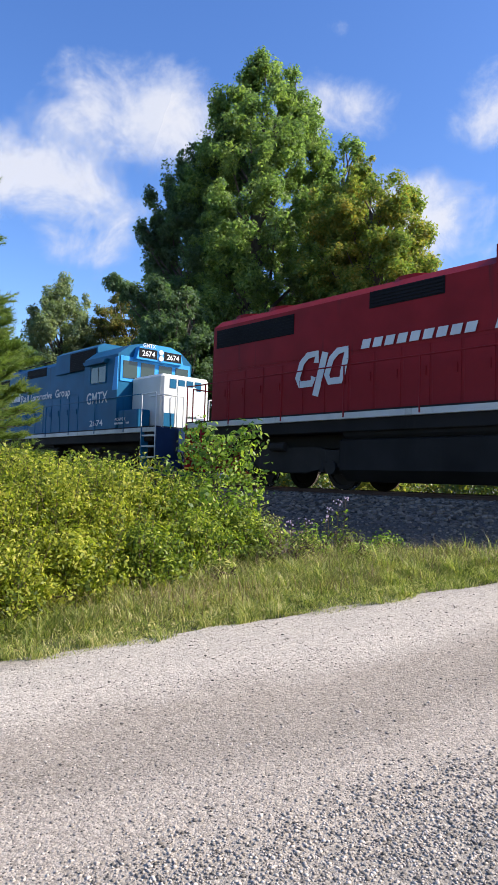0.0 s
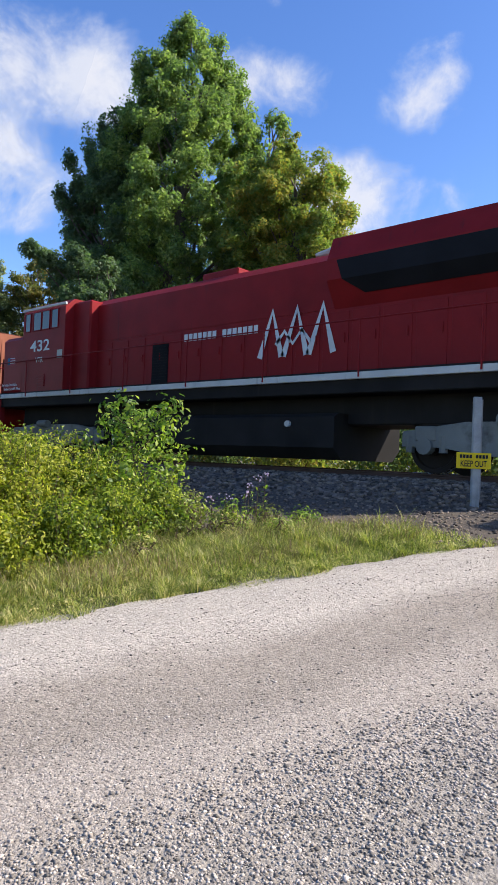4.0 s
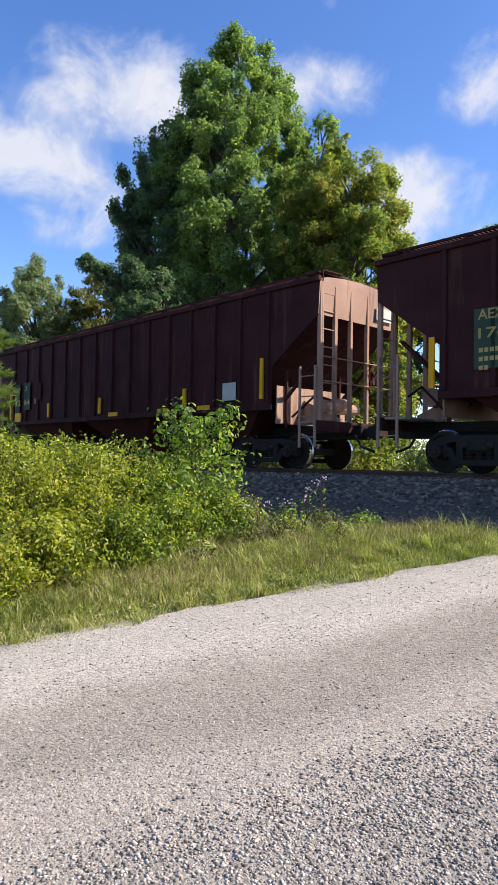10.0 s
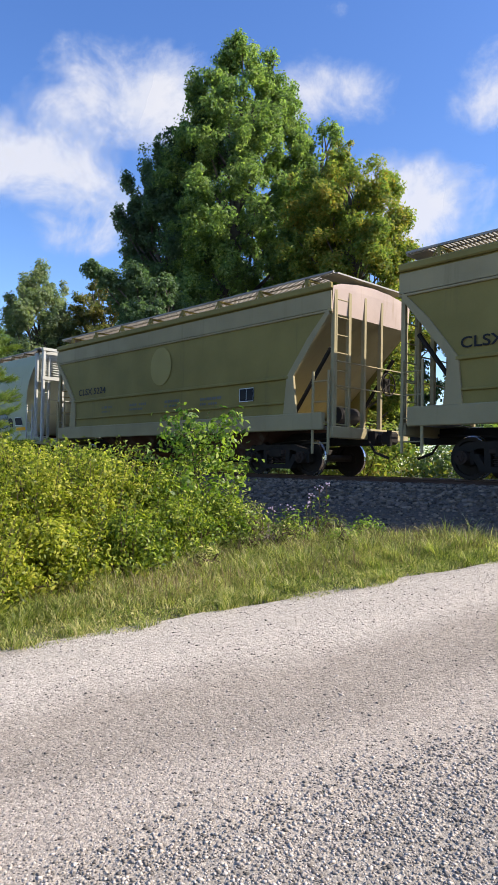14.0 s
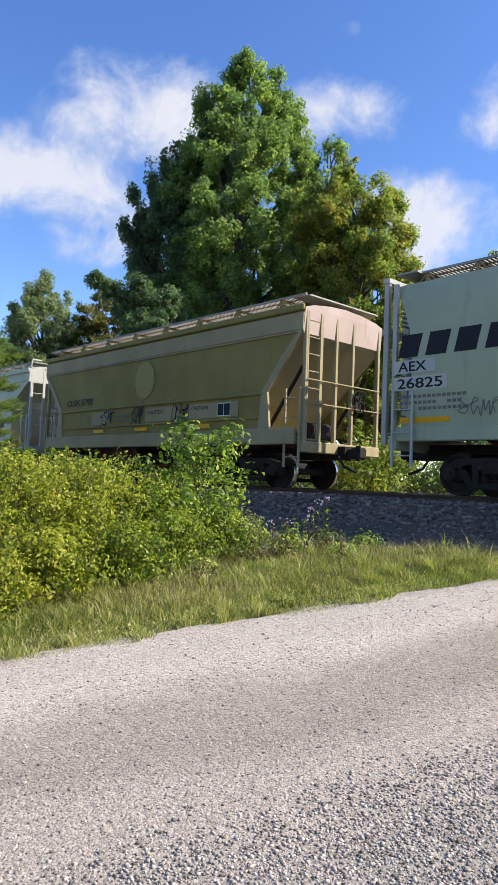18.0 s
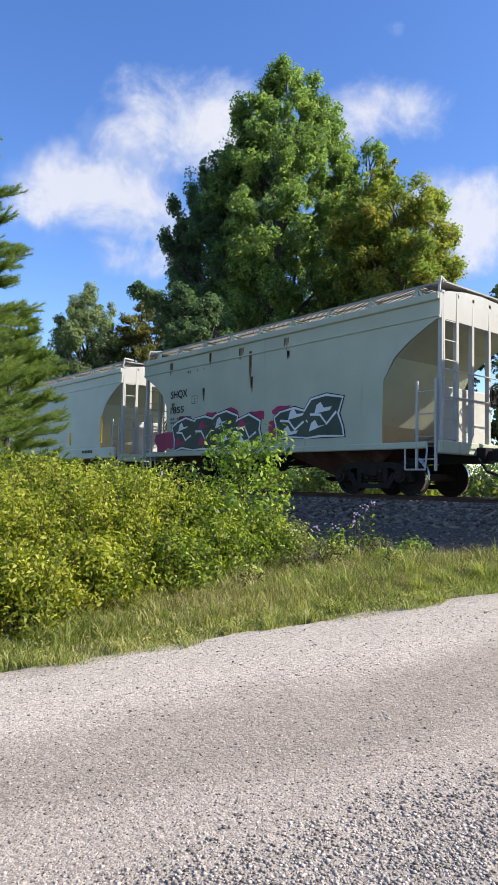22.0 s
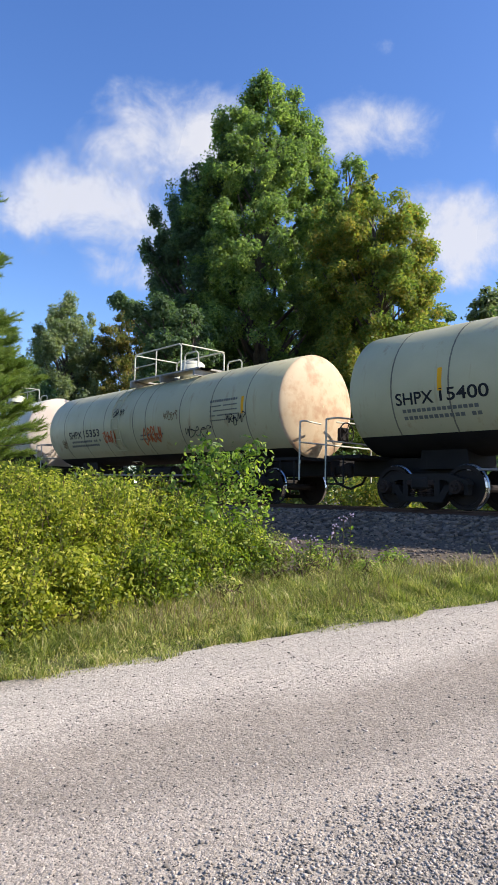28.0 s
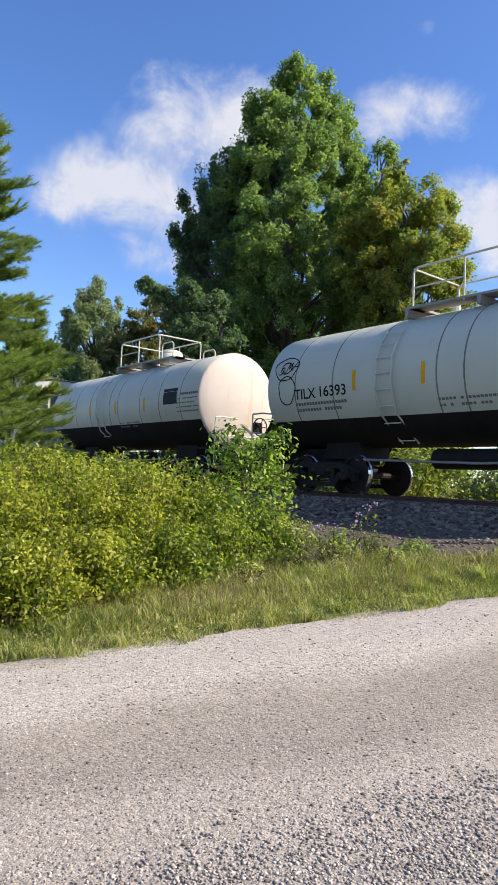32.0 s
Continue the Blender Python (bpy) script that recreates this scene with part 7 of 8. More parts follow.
POPLAR = sprays(((24.2, 0.35), (23.4, 1.0), (22.4, 1.7), (21.2, 2.4), (19.4, 3.0), (17.4, 3.5), (15.2, 4.0), (13, 4.4), (10, 4.6), (6, 4.6), (3, 4.0)), 620, 5, 0.42, 1.0, 0.3)
POPLAR += [aside(-2.3, 0, 22.0, 0.45, 0.9), aside(-2.2, 0, 20.6, 0.6, 1.2), aside(-0.65, 0, 23.6, 0.4, 0.7), aside(0.75, 0, 23.4, 0.4, 0.7), aside(2.7, 0.2, 21.8, 0.45, 0.9), aside(1.5, -0.8, 22.6, 0.5, 0.9), aside(2.2, -0.8, 21.2, 0.6, 1.0), aside(3.2, -0.5, 18.8, 0.7, 1.1), aside(3.7, -0.6, 17.2, 0.7, 1.1), aside(-2.9, -0.5, 18.8, 0.7, 1.2), aside(-3.4, -0.8, 17.0, 0.7, 1.2), aside(3.0, -2.0, 15.6, 0.9, 1.2), aside(0.2, -2.6, 17.4, 0.8, 1.3), aside(-0.6, -2.2, 19.8, 0.6, 1.2), aside(1.4, -2.2, 19.0, 0.7, 1.2), aside(2.9, 0, 20.2, 0.6, 1.2), aside(-1.9, -3.2, 14.4, 1.0, 1.5), aside(-1.6, -3.6, 12.6, 0.9, 1.2), aside(0.9, -3.4, 14.0, 0.7, 1.0), aside(2.4, -3.6, 11.4, 1.0, 1.1), aside(-2.4, -3.8, 9.6, 0.9, 1.2), aside(3.4, -4.0, 10.4, 0.8, 0.9)]
tree("tall_poplar_tree", -26.85, 23.95, 0.6, 23.6, [(x, y, z - 0.6, r, h) for x, y, z, r, h in POPLAR], 5400, 46, 0.165, 0.3, M_LEAF_A, "tall green poplar tree behind the track", 41, 0.3, 1.05)
DARKP = sprays(((17.2, 0.4), (15.8, 1.2), (14, 2.0), (11, 2.6), (6, 2.8), (3, 2.8)), 260, 6, 0.45, 1.0, 0.3)
for right, top in ((1.55, 21.0), (0.7, 20.1), (-0.1, 19.2), (-0.75, 18.9), (-1.5, 18.4), (-2.3, 16.9), (-2.7, 15.4), (-2.1, 14.4)):
    DARKP += [aside(right + 0.3 * k, 0.3 * math.sin(3 * right + k), top - 0.5 - 0.8 * k, 0.2 + 0.15 * k, 0.7) for k in range(4)] * 2
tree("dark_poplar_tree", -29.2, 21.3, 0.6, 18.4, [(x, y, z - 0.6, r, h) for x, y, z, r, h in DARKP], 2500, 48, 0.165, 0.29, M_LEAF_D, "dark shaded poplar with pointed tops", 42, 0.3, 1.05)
tree("slender_tree", -23.5, 27.0, 0.6, 17.6, sprays(((19.0, 0.3), (18.2, 1.0), (16.5, 1.6), (13, 2.2), (8, 2.4)), 130, 7, 0.3, 1.4, 0.15), 640, 55, 0.15, 0.26, M_LEAF_A, "slender tree with thin yellow-green top", 43, 0.5, 1.2)
MAPLE = sprays(((15.6, 0.9), (15.0, 1.7), (14.0, 2.4), (12.4, 2.7), (10, 2.9), (6, 3.2), (3, 3.2)), 380, 8, 0.46, 0.85, 0.12)
MAPLE += [aside(-2.3, -0.4, 14.0, 0.8, 0.7), aside(-2.6, -0.8, 12.4, 0.9, 0.8), aside(-2.8, -1.4, 10.6, 1.0, 0.9), aside(2.3, 0, 12.8, 0.5, 0.6), aside(2.4, 0, 11.2, 0.5, 0.7), aside(-1.0, -2.2, 9.6, 0.8, 0.6), aside(1.5, -0.4, 14.0, 0.7, 0.6), aside(2.0, -0.4, 12.2, 0.8, 0.8), aside(1.0, -1.4, 13.0, 0.8, 0.8), aside(0.4, -2.2, 11.2, 0.9, 0.8), aside(1.8, -1.6, 10.4, 0.9, 0.8), aside(-1.6, -1.8, 12.6, 0.8, 0.8)]
tree("turning_maple_tree", -19.95, 25.05, 0.6, 15.0, [(x, y, z + 0.1, r, h) for x, y, z, r, h in MAPLE], 3300, 56, 0.145, 0.3, M_LEAF_M, "maple tree turning yellow in autumn", 44, 0.6, 0.85)
OAK = [aside(-2.9, 0, 9.5, 0.35, 0.3), aside(-2.5, 0, 9.3, 0.4, 0.35), aside(-2.0, 0.1, 9.0, 0.45, 0.4), aside(-1.5, 0.2, 8.7, 0.5, 0.45), aside(-0.9, 0, 9.3, 0.45, 0.45), aside(-0.7, 0, 8.5, 0.6, 0.5), aside(0, 0, 8.6, 0.8, 0.8)] * 2
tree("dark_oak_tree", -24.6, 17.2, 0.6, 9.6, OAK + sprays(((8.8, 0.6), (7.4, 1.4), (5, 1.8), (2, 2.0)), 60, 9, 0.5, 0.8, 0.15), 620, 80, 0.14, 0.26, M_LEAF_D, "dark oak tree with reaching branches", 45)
tree("orange_turning_tree", -49.6, 29.8, 0.4, 16.0, sprays(((16.2, 0.8), (15.2, 2.0), (12.4, 3.0), (5, 3.6)), 95, 10, 0.8, 0.9, 0.15), 560, 80, 0.2, 0.4, M_LEAF_O, "tree with orange autumn leaves", 46)
FAR = sprays(((16.8, 0.6), (15.6, 1.8), (13.6, 3.0), (10, 3.7), (4, 4.2)), 190, 11, 0.6, 1.2, 0.15) + [aside(-0.1, 0, 17.4, 0.3, 0.8), aside(0.8, 0, 17.1, 0.3, 0.8), aside(-1.3, 0, 16.2, 0.4, 0.8), aside(1.7, 0, 16.1, 0.4, 0.8)]
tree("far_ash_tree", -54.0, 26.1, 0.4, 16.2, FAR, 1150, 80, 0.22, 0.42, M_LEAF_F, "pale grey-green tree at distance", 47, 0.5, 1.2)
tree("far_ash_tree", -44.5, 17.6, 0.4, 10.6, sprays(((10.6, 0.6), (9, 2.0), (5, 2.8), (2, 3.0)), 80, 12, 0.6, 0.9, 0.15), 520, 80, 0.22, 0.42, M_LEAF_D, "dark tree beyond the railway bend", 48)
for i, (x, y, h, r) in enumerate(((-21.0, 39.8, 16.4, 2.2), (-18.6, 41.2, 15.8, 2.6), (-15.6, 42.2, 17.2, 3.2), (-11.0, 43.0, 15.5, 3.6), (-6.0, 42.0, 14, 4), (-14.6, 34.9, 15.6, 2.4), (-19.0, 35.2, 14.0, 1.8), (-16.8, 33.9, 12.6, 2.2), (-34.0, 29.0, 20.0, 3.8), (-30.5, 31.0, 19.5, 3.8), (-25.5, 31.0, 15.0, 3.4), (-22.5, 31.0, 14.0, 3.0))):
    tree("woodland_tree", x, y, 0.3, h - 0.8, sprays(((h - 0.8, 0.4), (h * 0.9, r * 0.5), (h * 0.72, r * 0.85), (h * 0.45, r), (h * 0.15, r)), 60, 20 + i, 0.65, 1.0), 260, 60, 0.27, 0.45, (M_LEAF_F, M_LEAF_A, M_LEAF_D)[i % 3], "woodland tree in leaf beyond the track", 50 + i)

# undergrowth along the far side of the track
rg = np.random.default_rng(77)
for i in range(30):
    x0 = -56 + (i // 2) * 4.2 + (i % 2) * 2.0
    s = tagged(new("undergrowth_shrub"), "sunlit yellow-green shrub beside the track", "shrub", "shrubs beyond the track")
    s.matrix_basis = pose(x0, 18.6 + (i % 2) * 1.8 + 0.7 * math.sin(i * 2.1), 0.7)
    c, u = clumps([(0, 0, 0.9, 2.0, 1.0), (0.8, 0.3, 1.6, 1.3, 0.9)], 60, rg, 0.6)
    k = 60 * 60
    v = rg.normal(size=(k, 3))
    pos = np.repeat(c, 60, 0) + v * 0.28
    leaves("foliage", pos, v + np.array([0, 0, 0.7]), 0.15, M_LEAF_M if i % 3 else M_LEAF_D, 700 + i, s)
    bm = bmesh.new()
    for q in c[::8]:
        limb(bm, (0, 0, -0.1), q, 0.03, 0.01, 0.1, rg)
    part("stem", bm, M_TWIG, s)


# shrub thicket between road and track
def shrub(x, y, top, r, n_clumps, per, leaf, material, label, seed):
    rg = np.random.default_rng(seed)
    g = ground_z(x, y)
    s = tagged(new("shrub"), label, "shrub", "shrubs of the roadside thicket")
    s.matrix_basis = pose(x, y, g)
    h = top - g
    lobes = [(0, 0, h * 0.62, r * 0.95, h * 0.34), (0, 0, h * 0.3, r * 1.05, h * 0.3), (r * 0.3, -r * 0.2, h * 0.8, r * 0.5, h * 0.2)]
    c, u = clumps(lobes, n_clumps, rg, 0.4)
    k = n_clumps * per
    v = rg.normal(size=(k, 3))
    pos = np.repeat(c, per, 0) + v * 0.06
    pos[:, 2] = np.maximum(pos[:, 2], 0.04)
    # thin shoots that stand out of the crown
    bm = bmesh.new()
    shoots = []
    for j in range(0 if r < 0.45 else 26):
        a, e = rg.random() * 6.283, 0.35 + 0.65 * rg.random()
        b = np.array([r * e * math.cos(a), r * e * math.sin(a), h * (0.62 + 0.3 * math.sqrt(max(0, 1 - e * e)))])
        w = np.array([0.35 * math.cos(a), 0.35 * math.sin(a), 1.0]) * (0.1 + 0.2 * rg.random())
        rod(bm, b - w, b + w, 0.004, 4, 0.002)
        shoots += [b + w * q for q in np.linspace(-0.4, 1.05, 9)]
    if shoots:
        q = np.repeat(np.array(shoots), 3, 0)
        pos = np.concatenate([pos, q + rg.normal(size=q.shape) * 0.03])
        v = np.concatenate([v, rg.normal(size=q.shape)])
    leaves("foliage", pos, v * 0.95 + np.array([0.1, -0.1, 0.45]), leaf, material, seed + 1, s, 0.46)
    for q in c[:: max(1, n_clumps // 45)]:
        a = (0.3 * r * rg.normal(), 0.3 * r * rg.normal(), -0.05)
        limb(bm, a, q, 0.012, 0.004, 0.08, rg)
    tagged(part("stem", bm, M_TWIG, s), kind="stuff")
    return s


SHRUBS = [(-6.35, 2.3, 1.5, 0.72), (-6.5, 3.15, 1.6, 0.72), (-6.65, 3.95, 1.62, 0.7), (-6.75, 4.7, 1.5, 0.62), (-7.2, 1.5, 1.66, 0.85), (-7.5, 2.5, 1.74, 0.85), (-7.7, 3.5, 1.78, 0.85), (-7.7, 4.5, 1.72, 0.75), (-6.3, 1.4, 1.45, 0.75), (-8.9, 2.4, 1.8, 1.0), (-9.0, 3.7, 1.85, 1.0), (-8.9, 5.0, 1.7, 0.9), (-10.6, 3.2, 1.8, 1.1), (-10.6, 5.0, 1.8, 1.1), (-12.4, 4.2, 1.8, 1.2), (-5.9, 3.0, 1.0, 0.5), (-5.95, 3.9, 1.0, 0.5), (-5.75, 2.2, 0.95, 0.5), (-6.3, 5.3, 1.15, 0.5), (-6.15, 4.6, 1.1, 0.5)]
for i, (x, y, top, r) in enumerate(SHRUBS):
    big = i < 9 or i > 14
    shrub(x, y, top, r, 380 if big else 200, 22, 0.046 if big else 0.07, M_LEAF_G if i in (3, 7, 11, 18, 19, 16) else M_LEAF_B, "yellow-green roadside shrub with dense small leaves", 100 + 3 * i)

# sapling
rg = np.random.default_rng(21)
g = ground_z(-6.75, 5.25)
sap = tagged(new("maple_sapling"), "bright green maple sapling among roadside shrubs", "sapling")
sap.matrix_basis = pose(-6.66, 5.34, g - 0.1)
bm = bmesh.new()
tips = []
stem = [(0, 0, -0.05), (0.03, 0.02, 0.5), (-0.02, 0.0, 1.0), (-0.1, -0.06, 1.58)]
for a, b, r in zip(stem, stem[1:], (0.02, 0.016, 0.011)):
    rod(bm, a, b, r, 6, r * 0.75)
for k in range(46):
    z = 0.2 + 1.38 * (k / 45)
    a = k * 2.4
    ln = (0.92 - 0.42 * max(0, z - 0.6)) * (0.5 + 0.6 * rg.random())
    q = (ln * math.cos(a), ln * math.sin(a), z + 0.12 + 0.1 * rg.random())
    limb(bm, (0, 0, z - 0.1), q, 0.006, 0.003, 0.03, rg)
    for u in (0.4, 0.65, 0.85, 1.0):
        tips.append((q[0] * u, q[1] * u, z - 0.1 + (q[2] - z + 0.1) * u))
part("stem", bm, M_TWIG, sap)
c = np.repeat(np.array(tips), 15, 0)
v = rg.normal(size=(len(c), 3))
leaves("foliage", c + v * 0.07, v * 1.0 + np.array([0.2, -0.2, 0.3]), 0.072, M_LEAF_S, 22, sap, 0.52, 0.16)

# grass of the verge
M_DRY = leaf_mat("dry_weed_stalks", G((0.12, 0.1, 0.04), (0.2, 0.16, 0.07), (0.26, 0.18, 0.1)), 0.2)


def blades(name, px, py, length, width, lean, material, label, seed):
    rg = np.random.default_rng(seed)
    n = len(px)
    pz = np.array([ground_z(x, y) for x, y in zip(px, py)])
    a = rg.random(n) * 6.283
    l = length * (0.5 + 0.8 * rg.random(n))
    k = lean * (0.3 + rg.random(n))
    w = width * (0.7 + 0.6 * rg.random(n))
    dx, dy = np.cos(a), np.sin(a)
    base = np.stack([px, py, pz - 0.004], 1)
    side = np.stack([-dy, dx, np.zeros(n)], 1) * w[:, None] / 2
    mid = base + np.stack([dx * l * k * 0.3, dy * l * k * 0.3, l * 0.55], 1)
    tip = base + np.stack([dx * l * k, dy * l * k, l * 0.95], 1)
    v = np.stack([base - side, base + side, mid + side * 0.8, tip, mid - side * 0.8], 1)
    f = np.array([(0, 1, 2), (0, 2, 4), (4, 2, 3)])[None] + (np.arange(n) * 5)[:, None, None]
    return tagged(cloud_of(name, v.reshape(-1, 3), f.reshape(-1, 3), 3, material), label, "grass", kind="stuff")


rg = np.random.default_rng(31)
n = 150000
py = 0.2 + 7.3 * rg.random(n)
off = -0.1 + 2.4 * rg.random(n) ** 1.25
px = road_edge(py) + 0.06 - off + 0.07 * np.sin(py * 3) + 0.05 * np.sin(py * 9)
patchy = 0.5 + 0.5 * np.sin(px * 4.1 + 1.3 * np.sin(py * 2.3)) * np.sin(py * 3.7 + 1.1 * np.sin(px * 3.1))
far = np.clip((7.4 - py) / 0.9, 0, 1)
keep = (rg.random(n) < np.clip(far + 0.1, 0, 1) * (0.6 + 0.4 * patchy)) & ~((py > 5.6) & (off > 2.2 - (py - 5.6) * 0.4)) & (rg.random(n) < np.clip(0.4 + (off + 0.1) * 6, 0, 1))
px, py, off, patchy = px[keep], py[keep], off[keep], patchy[keep]
blades("verge_grass", px, py, (0.06 + 0.06 * np.clip(off - 0.12, 0, 0.9) * np.clip((py - 1.5) / 3, 0.5, 1.1)) * (0.6 + 0.8 * rg.random(len(px))) * (0.55 + 0.5 * patchy + 1.3 * np.clip(np.sin(px * 9.3 + 2 * np.sin(py * 5)) * np.sin(py * 8.1 + 1.7 * np.sin(px * 6)), 0, 1) ** 2) * 0.9, 0.0068, 1.2, M_GRASS, "short green verge grass beside the road", 32)
n = 5200
py = 2.6 + 4.6 * rg.random(n)
px = road_edge(py) - 0.3 - 1.9 * rg.random(n)
thin = rg.random(n) < 0.35 + 0.65 * (np.sin(px * 3.3 + 2) * np.sin(py * 2.9) > 0)
px, py = px[thin], py[thin]
blades("tall_weeds", px, py, 0.2, 0.005, 0.9, M_DRY, "tall dry weed stalks in the verge", 33)
# clover and small broad leaves among the grass
n = 26000
py = 0.3 + 7.0 * rg.random(n)
px = road_edge(py) - 0.05 - 2.0 * rg.random(n) ** 1.2
low = 0.5 + 0.5 * np.sin(px * 5.3 + 1.9 * np.sin(py * 3.1)) * np.sin(py * 4.3 + 1.4 * np.sin(px * 4.7))
hold = rg.random(n) < low
px, py, low = px[hold], py[hold], low[hold]
pz = np.array([ground_z(x, y) for x, y in zip(px, py)])
tagged(leaves("clover", np.stack([px, py, pz + 0.012 + 0.075 * low * rg.random(len(px))], 1), rg.normal(size=(len(px), 3)) * 0.7 + np.array([0, 0, 0.8]), 0.024, M_GRASS, 36, None, 0.6), "clover and small broad leaves in the verge", "grass", kind="stuff")
# coarse grass tufts
for i in range(46):
    x, y = 0.0, 1.2 + 5.9 * rg.random()
    x = road_edge(y) - 0.25 - 1.5 * rg.random()
    k = 60
    qx, qy = x + 0.06 * rg.normal(size=k), y + 0.06 * rg.normal(size=k)
    t = blades("grass_tuft", qx, qy, 0.09 + 0.07 * rg.random(), 0.006, 1.3, M_GRASS, "tuft of coarse grass in the verge", 500 + i)
    tagged(t, "tuft of coarse grass in the verge", "grass", "grass tufts of the verge")

# leafy weeds right of the sapling
M_WEED = leaf_mat("mixed_weed_leaves", G((0.09, 0.07, 0.03), (0.11, 0.13, 0.035), (0.19, 0.22, 0.05), (0.3, 0.28, 0.08)), 0.4)
for i, (x, y, top, r) in enumerate(((-6.0, 5.6, 1.02, 0.28), (-5.85, 6.2, 0.98, 0.24), (-5.5, 5.8, 0.88, 0.22), (-5.5, 6.5, 0.9, 0.2), (-5.0, 6.2, 0.8, 0.2), (-6.5, 6.1, 1.08, 0.3), (-5.6, 5.2, 0.82, 0.22), (-6.0, 5.0, 0.9, 0.26), (-5.45, 4.5, 0.68, 0.18), (-4.7, 5.9, 0.74, 0.18), (-5.2, 6.9, 0.86, 0.18))):
    shrub(x, y, top, r, 46, 10, 0.045, (M_WEED, M_LEAF_S, M_GRASS)[i % 3], "low leafy weeds in the verge", 300 + 3 * i)
for i in range(6):
    x, y = -5.2 - 0.9 * rg.random(), 5.6 + 0.9 * rg.random()
    w = tagged(new("flowering_weed"), "tall weed with a pale flower head", "weed", "flowering weeds of the verge")
    w.matrix_basis = pose(x, y, ground_z(x, y) - 0.02)
    h = 0.42 + 0.28 * rg.random()
    bm = bmesh.new()
    tube(bm, [(0, 0, 0), (0.03, 0.02, h * 0.6), (0.05, 0.0, h)], 0.004, 5)
    part("stalk", bm, M_TWIG, w)
    bm = bmesh.new()
    for k in range(7):
        q = Vector((0.05 + 0.03 * rg.normal(), 0.03 * rg.normal(), h + 0.025 * rg.normal()))
        bmesh.ops.create_icosphere(bm, subdivisions=1, radius=0.011, matrix=Matrix.Translation(q))
    tagged(part("flower_head", bm, M_FLOWER, w), kind="stuff")
    c = np.array([(0.02, 0.01, h * u) for u in (0.3, 0.4, 0.5, 0.6, 0.7, 0.8) for _ in range(3)])
    v = rg.normal(size=c.shape)
    leaves("foliage", c + v * 0.035, v + np.array([0, 0, 0.6]), 0.06, M_LEAF_S, 400 + i, w, 0.35)


# pines on the near side, up the line
def pine(x, y, h, spread, seed, label):
    rg = np.random.default_rng(seed)
    g = ground_z(x, y)
    p = tagged(new("pine_tree"), label, "tree")
    p.matrix_basis = pose(x, y, g)
    part("trunk", rod(bmesh.new(), (0, 0, -0.2), (0, 0, h), h * 0.016, 10, 0.02), M_BARK, p)
    bm = bmesh.new()
    base, way = [], []
    z = 0.5
    k = 0
    while z < h - 0.2:
        for j in range(6):
            a = k * 0.7 + j * 1.05 + 0.3 * rg.random()
            ln = spread * (1 - (z / h) ** 1.8) * (0.45 + 0.75 * rg.random()) + 0.2
            d = np.array([math.cos(a), math.sin(a), -0.05 + 0.55 * rg.random()])
            e = d * ln
            rod(bm, (0, 0, z), (e[0], e[1], z + e[2]), 0.022, 5, 0.006)
            side = np.array([-math.sin(a), math.cos(a), 0])
            for u in np.linspace(0.2, 1.0, 11):
                for s in (-1, 0, 1):
                    base.append(np.array([e[0] * u, e[1] * u, z + e[2] * u]) + rg.normal(size=3) * 0.03)
                    way.append(d * (0.75 + 0.4 * rg.random()) + side * s * (0.75 - 0.4 * u) + np.array([0, 0, 0.25 + 0.2 * rg.random()]) + rg.normal(size=3) * 0.12)
        z += 0.34 + 0.2 * rg.random()
        k += 1
    part("bough", bm, M_BARK, p)
    per = 56
    way = np.array(way)
    way /= np.linalg.norm(way, axis=1, keepdims=True)
    long = 0.3 + 0.14 * rg.random(len(way))
    c = np.repeat(np.array(base), per, 0) + np.repeat(way * long[:, None], per, 0) * rg.random((len(way) * per, 1))
    w = np.repeat(way, per, 0) * 0.95 + rg.normal(size=c.shape) * 0.48
    w /= np.linalg.norm(w, axis=1, keepdims=True)
    l = (0.11 + 0.06 * rg.random(len(c)))[:, None]
    s = np.cross(w, rg.normal(size=w.shape))
    s = s / np.linalg.norm(s, axis=1, keepdims=True) * 0.007
    v = np.stack([c - s, c + s, c + w * l], 1)
    ob = cloud_of("needles", v.reshape(-1, 3), np.arange(len(c) * 3).reshape(-1, 3), 3, M_NEEDLE)
    ob.parent = p
    return p


pine(-16.9, 4.7, 9.8, 2.4, 61, "young green pine tree beside the railway")
pine(-19.5, 7.0, 6.0, 1.7, 62, "small pine tree beside the railway bank")

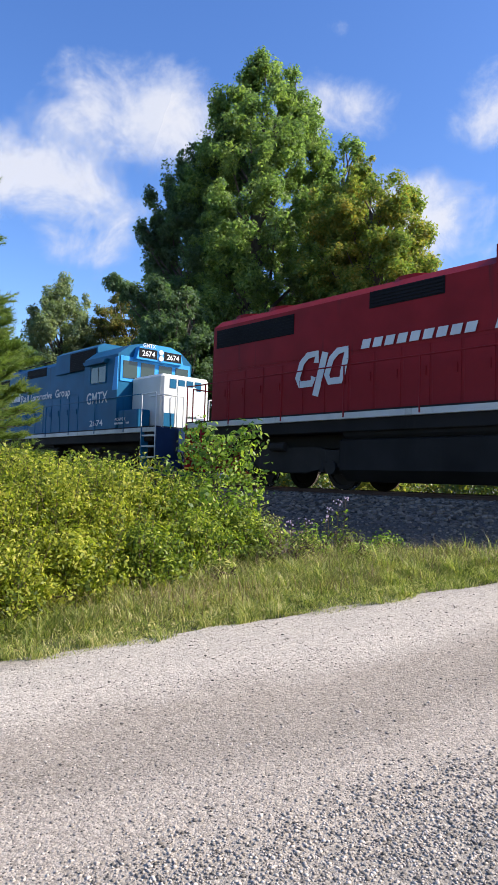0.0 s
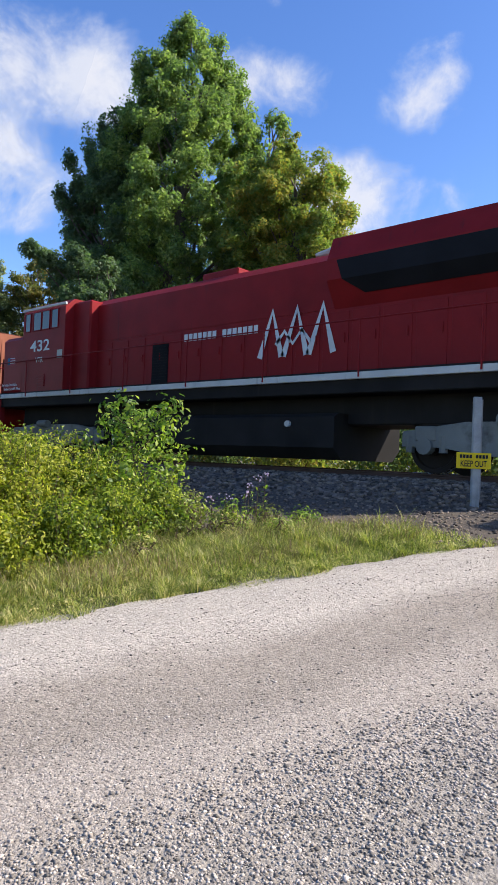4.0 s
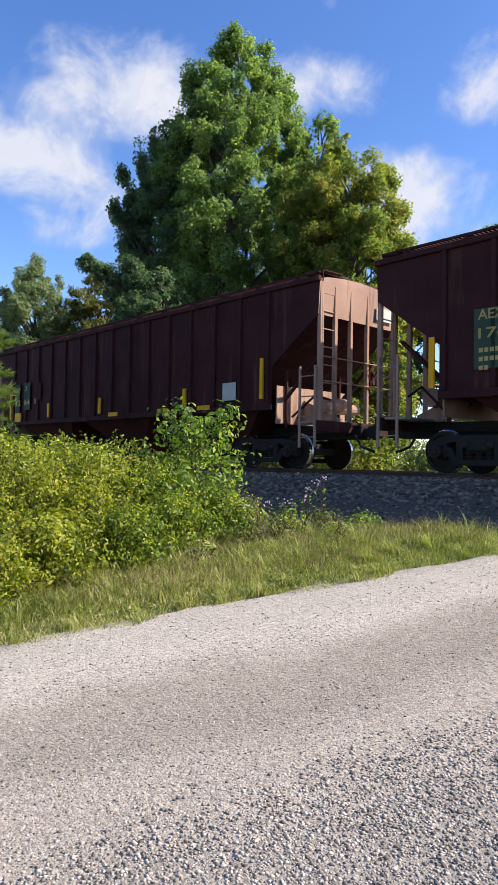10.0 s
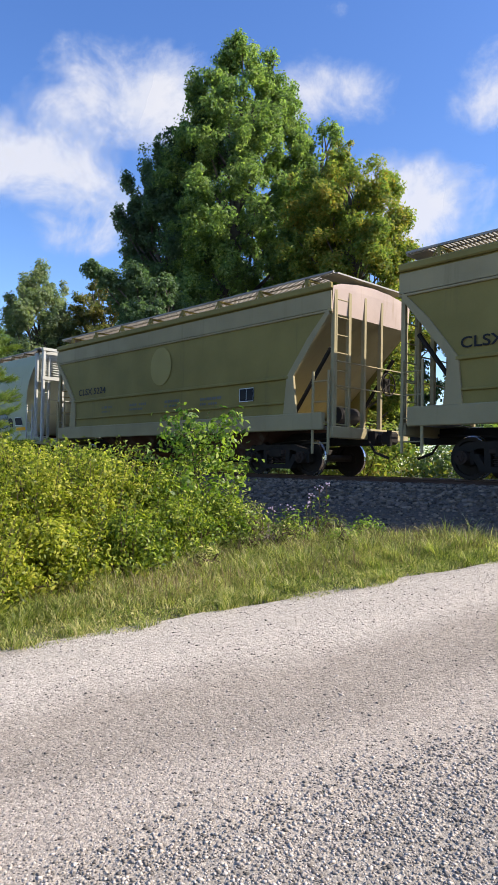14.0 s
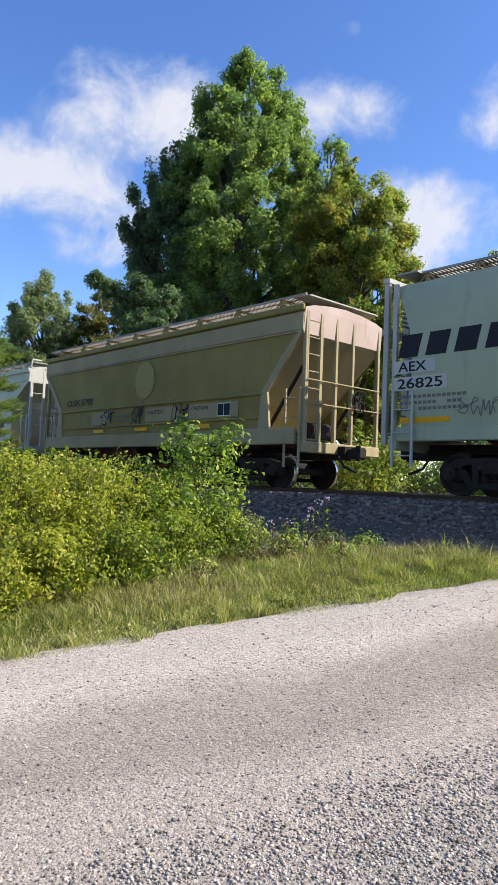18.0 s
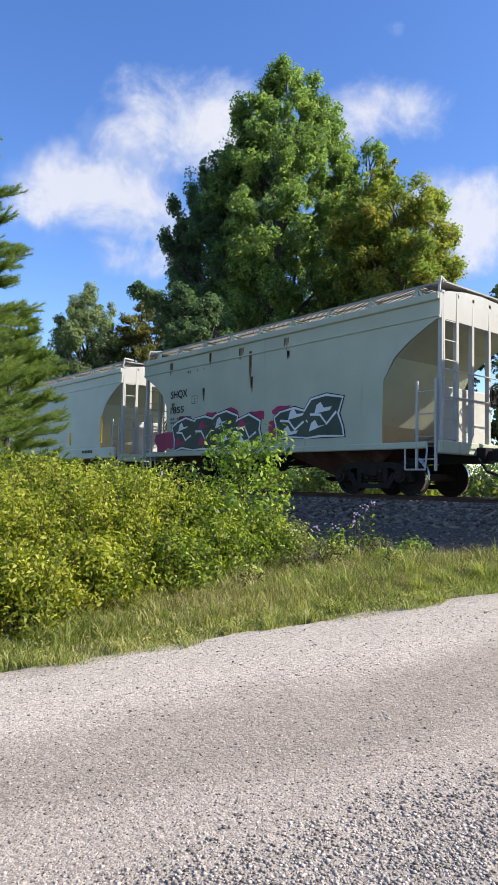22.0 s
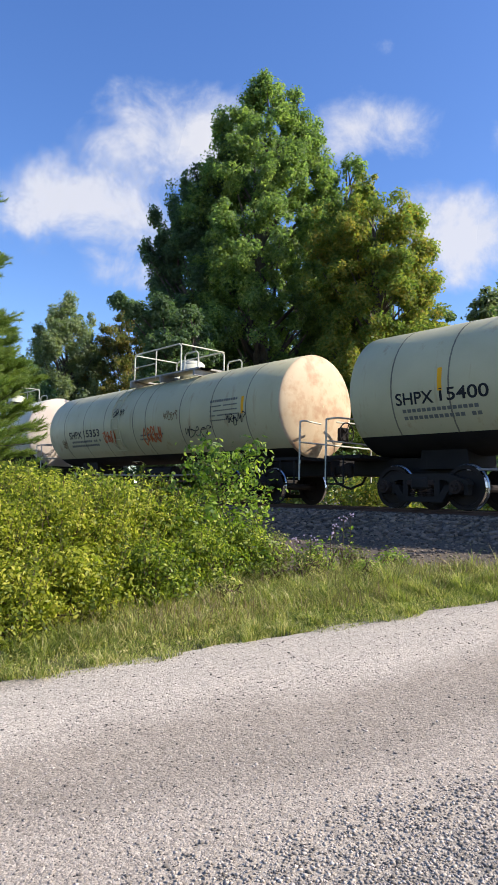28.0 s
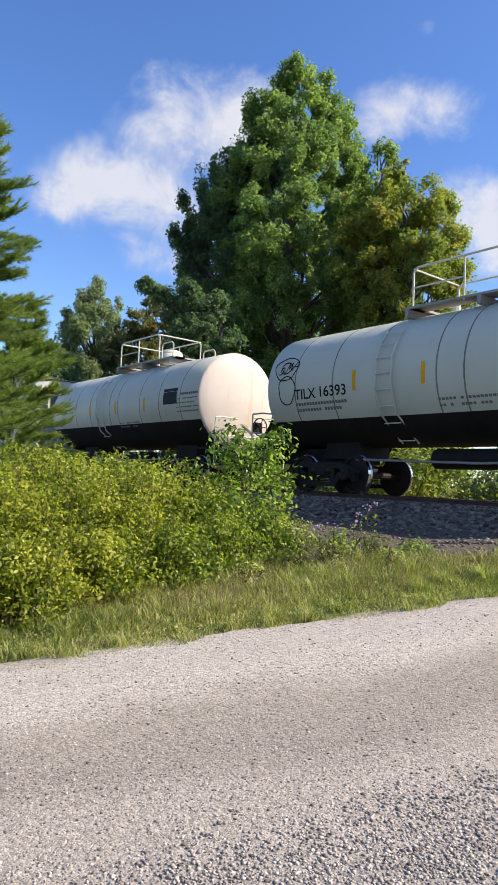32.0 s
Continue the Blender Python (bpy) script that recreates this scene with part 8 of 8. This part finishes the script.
# ---- clouds ----
def cloud_mat(seed, dense, soft, wide, tall):
    m = bpy.data.materials.new("cloud")
    m.use_nodes = True
    t = m.node_tree
    t.nodes.remove(t.nodes["Principled BSDF"])
    co = t.nodes.new("ShaderNodeTexCoord")
    mp = t.nodes.new("ShaderNodeMapping")
    mp.inputs["Location"].default_value = (seed * 3.1, seed * 1.7, seed)
    mp.inputs["Scale"].default_value = (wide, tall, 1)
    n = t.nodes.new("ShaderNodeTexNoise")
    n.inputs["Scale"].default_value, n.inputs["Detail"].default_value, n.inputs["Roughness"].default_value, n.inputs["Distortion"].default_value = 1.2, 10, 0.6, 0.35
    t.links.new(co.outputs["Object"], mp.inputs["Vector"])
    t.links.new(mp.outputs["Vector"], n.inputs["Vector"])
    ln = t.nodes.new("ShaderNodeVectorMath")
    ln.operation = "LENGTH"
    t.links.new(co.outputs["Object"], ln.inputs[0])
    fall = t.nodes.new("ShaderNodeMapRange")
    fall.interpolation_type = "SMOOTHSTEP"
    fall.inputs["From Min"].default_value, fall.inputs["From Max"].default_value = 0.2, 1.0
    fall.inputs["To Min"].default_value, fall.inputs["To Max"].default_value = dense - 2.95, -4.6
    t.links.new(ln.outputs["Value"], fall.inputs["Value"])
    add = t.nodes.new("ShaderNodeMath")
    add.operation = "MULTIPLY_ADD"
    add.inputs[1].default_value = 6.4
    t.links.new(n.outputs["Fac"], add.inputs[0])
    t.links.new(fall.outputs["Result"], add.inputs[2])
    al = t.nodes.new("ShaderNodeMapRange")
    al.interpolation_type = "SMOOTHSTEP"
    al.inputs["From Min"].default_value, al.inputs["From Max"].default_value = -0.1, soft
    t.links.new(add.outputs[0], al.inputs["Value"])
    shade = t.nodes.new("ShaderNodeMix")
    shade.data_type = "RGBA"
    shade.inputs["A"].default_value, shade.inputs["B"].default_value = (0.66, 0.74, 0.93, 1), (0.98, 0.96, 0.99, 1)
    t.links.new(al.outputs["Result"], shade.inputs["Factor"])
    em = t.nodes.new("ShaderNodeEmission")
    em.inputs["Strength"].default_value = CLOUD
    t.links.new(shade.outputs["Result"], em.inputs["Color"])
    tr = t.nodes.new("ShaderNodeBsdfTransparent")
    ms = t.nodes.new("ShaderNodeMixShader")
    mu = t.nodes.new("ShaderNodeMath")
    mu.operation = "MULTIPLY"
    mu.inputs[1].default_value = 0.84
    t.links.new(al.outputs["Result"], mu.inputs[0])
    t.links.new(mu.outputs[0], ms.inputs["Fac"])
    t.links.new(tr.outputs["BSDF"], ms.inputs[1])
    t.links.new(em.outputs["Emission"], ms.inputs[2])
    t.links.new(ms.outputs["Shader"], t.nodes["Material Output"].inputs["Surface"])
    return m


CLOUDS = []
CLOUD_ROWS = [(155.2, 22.2, 18, 11, 1.45, 3), (150.6, 20.0, 12, 8, 1.05, 4), (149.0, 28.6, 16, 8.5, 1.1, 8), (143.4, 27.6, 12, 9, 1.15, 9), (131.6, 29.1, 12, 5.6, 1.1, 5), (123.8, 20.9, 10, 9.5, 1.2, 11), (117.2, 28.6, 9, 7.5, 0.85, 14), (118.4, 20.6, 10, 7.5, 0.85, 17), (170, 24, 18, 9, 0.2, 21), (130.0, 34.4, 3, 2.4, 0.1, 23), (100, 25, 16, 9, 0.2, 27)]
for az, el, w, h, dense, seed in CLOUD_ROWS:
    dist = 1800.0
    a, e = radians(az), radians(el)
    way = Vector((math.cos(e) * math.cos(a), math.cos(e) * math.sin(a), math.sin(e)))
    me = bpy.data.meshes.new("cloud")
    k = 9
    vs = [(-1 + 2 * i / k, -1 + 2 * j / k, 0.25 * (1 - (-1 + 2 * i / k) ** 2) * (1 - (-1 + 2 * j / k) ** 2)) for j in range(k + 1) for i in range(k + 1)]
    me.from_pydata(vs, [], [(j * (k + 1) + i, j * (k + 1) + i + 1, (j + 1) * (k + 1) + i + 1, (j + 1) * (k + 1) + i) for j in range(k) for i in range(k)])
    me.materials.append(cloud_mat(seed, dense, 2.1, w / 10, h / 10))
    ob = tagged(new("cloud", me), "white fair-weather cloud with soft wispy edges", "cloud", "clouds of the sky", "structure")
    m = look(way * dist, (0, 0, 0)) @ Matrix.Rotation(math.pi, 4, "Y")
    m = Matrix.Translation(way * dist) @ (-way).to_track_quat("Z", "Y").to_matrix().to_4x4()
    ob.scale = (dist * math.tan(radians(w / 2)) * 1.5, dist * math.tan(radians(h / 2)) * 1.5, 60)
    right = Vector((math.sin(a), -math.cos(a), 0))
    CLOUDS.append((ob, m, right))


# ---- motion of the train, its wheels and the clouds ----
SPEED = [(0, 8.95), (3, 8.8), (7, 8.62), (12.5, 8.15), (17, 7.87), (22.5, 7.13), (28, 6.45), (32, 5.95)]


def gone(t):
    """Metres that the train has run since the start."""
    total = 0.0
    for (a, va), (b, vb) in zip(SPEED, SPEED[1:]):
        if t <= a:
            break
        e = min(t, b)
        ve = va + (vb - va) * (e - a) / (b - a)
        total += (va + ve) / 2 * (e - a)
    return total


def motions():
    times = [i * 0.5 for i in range(65)]
    for car, front in TRAIN:
        walk(car, [(t, pose(front + gone(t), AXIS, RAIL)) for t in times])
    ticks = [i / 15 for i in range(481)]
    run = [gone(t) for t in ticks]
    for w, x, r in WHEELS:
        walk(w, [(t, pose(x, 0, r, 0, math.degrees(q / r) % 360, 0)) for t, q in zip(ticks, run)])
    for ob, m, right in CLOUDS:
        walk(ob, [(0, Matrix.Translation(-right * 55) @ m), (16, m), (32, Matrix.Translation(right * 55) @ m)])


motions()
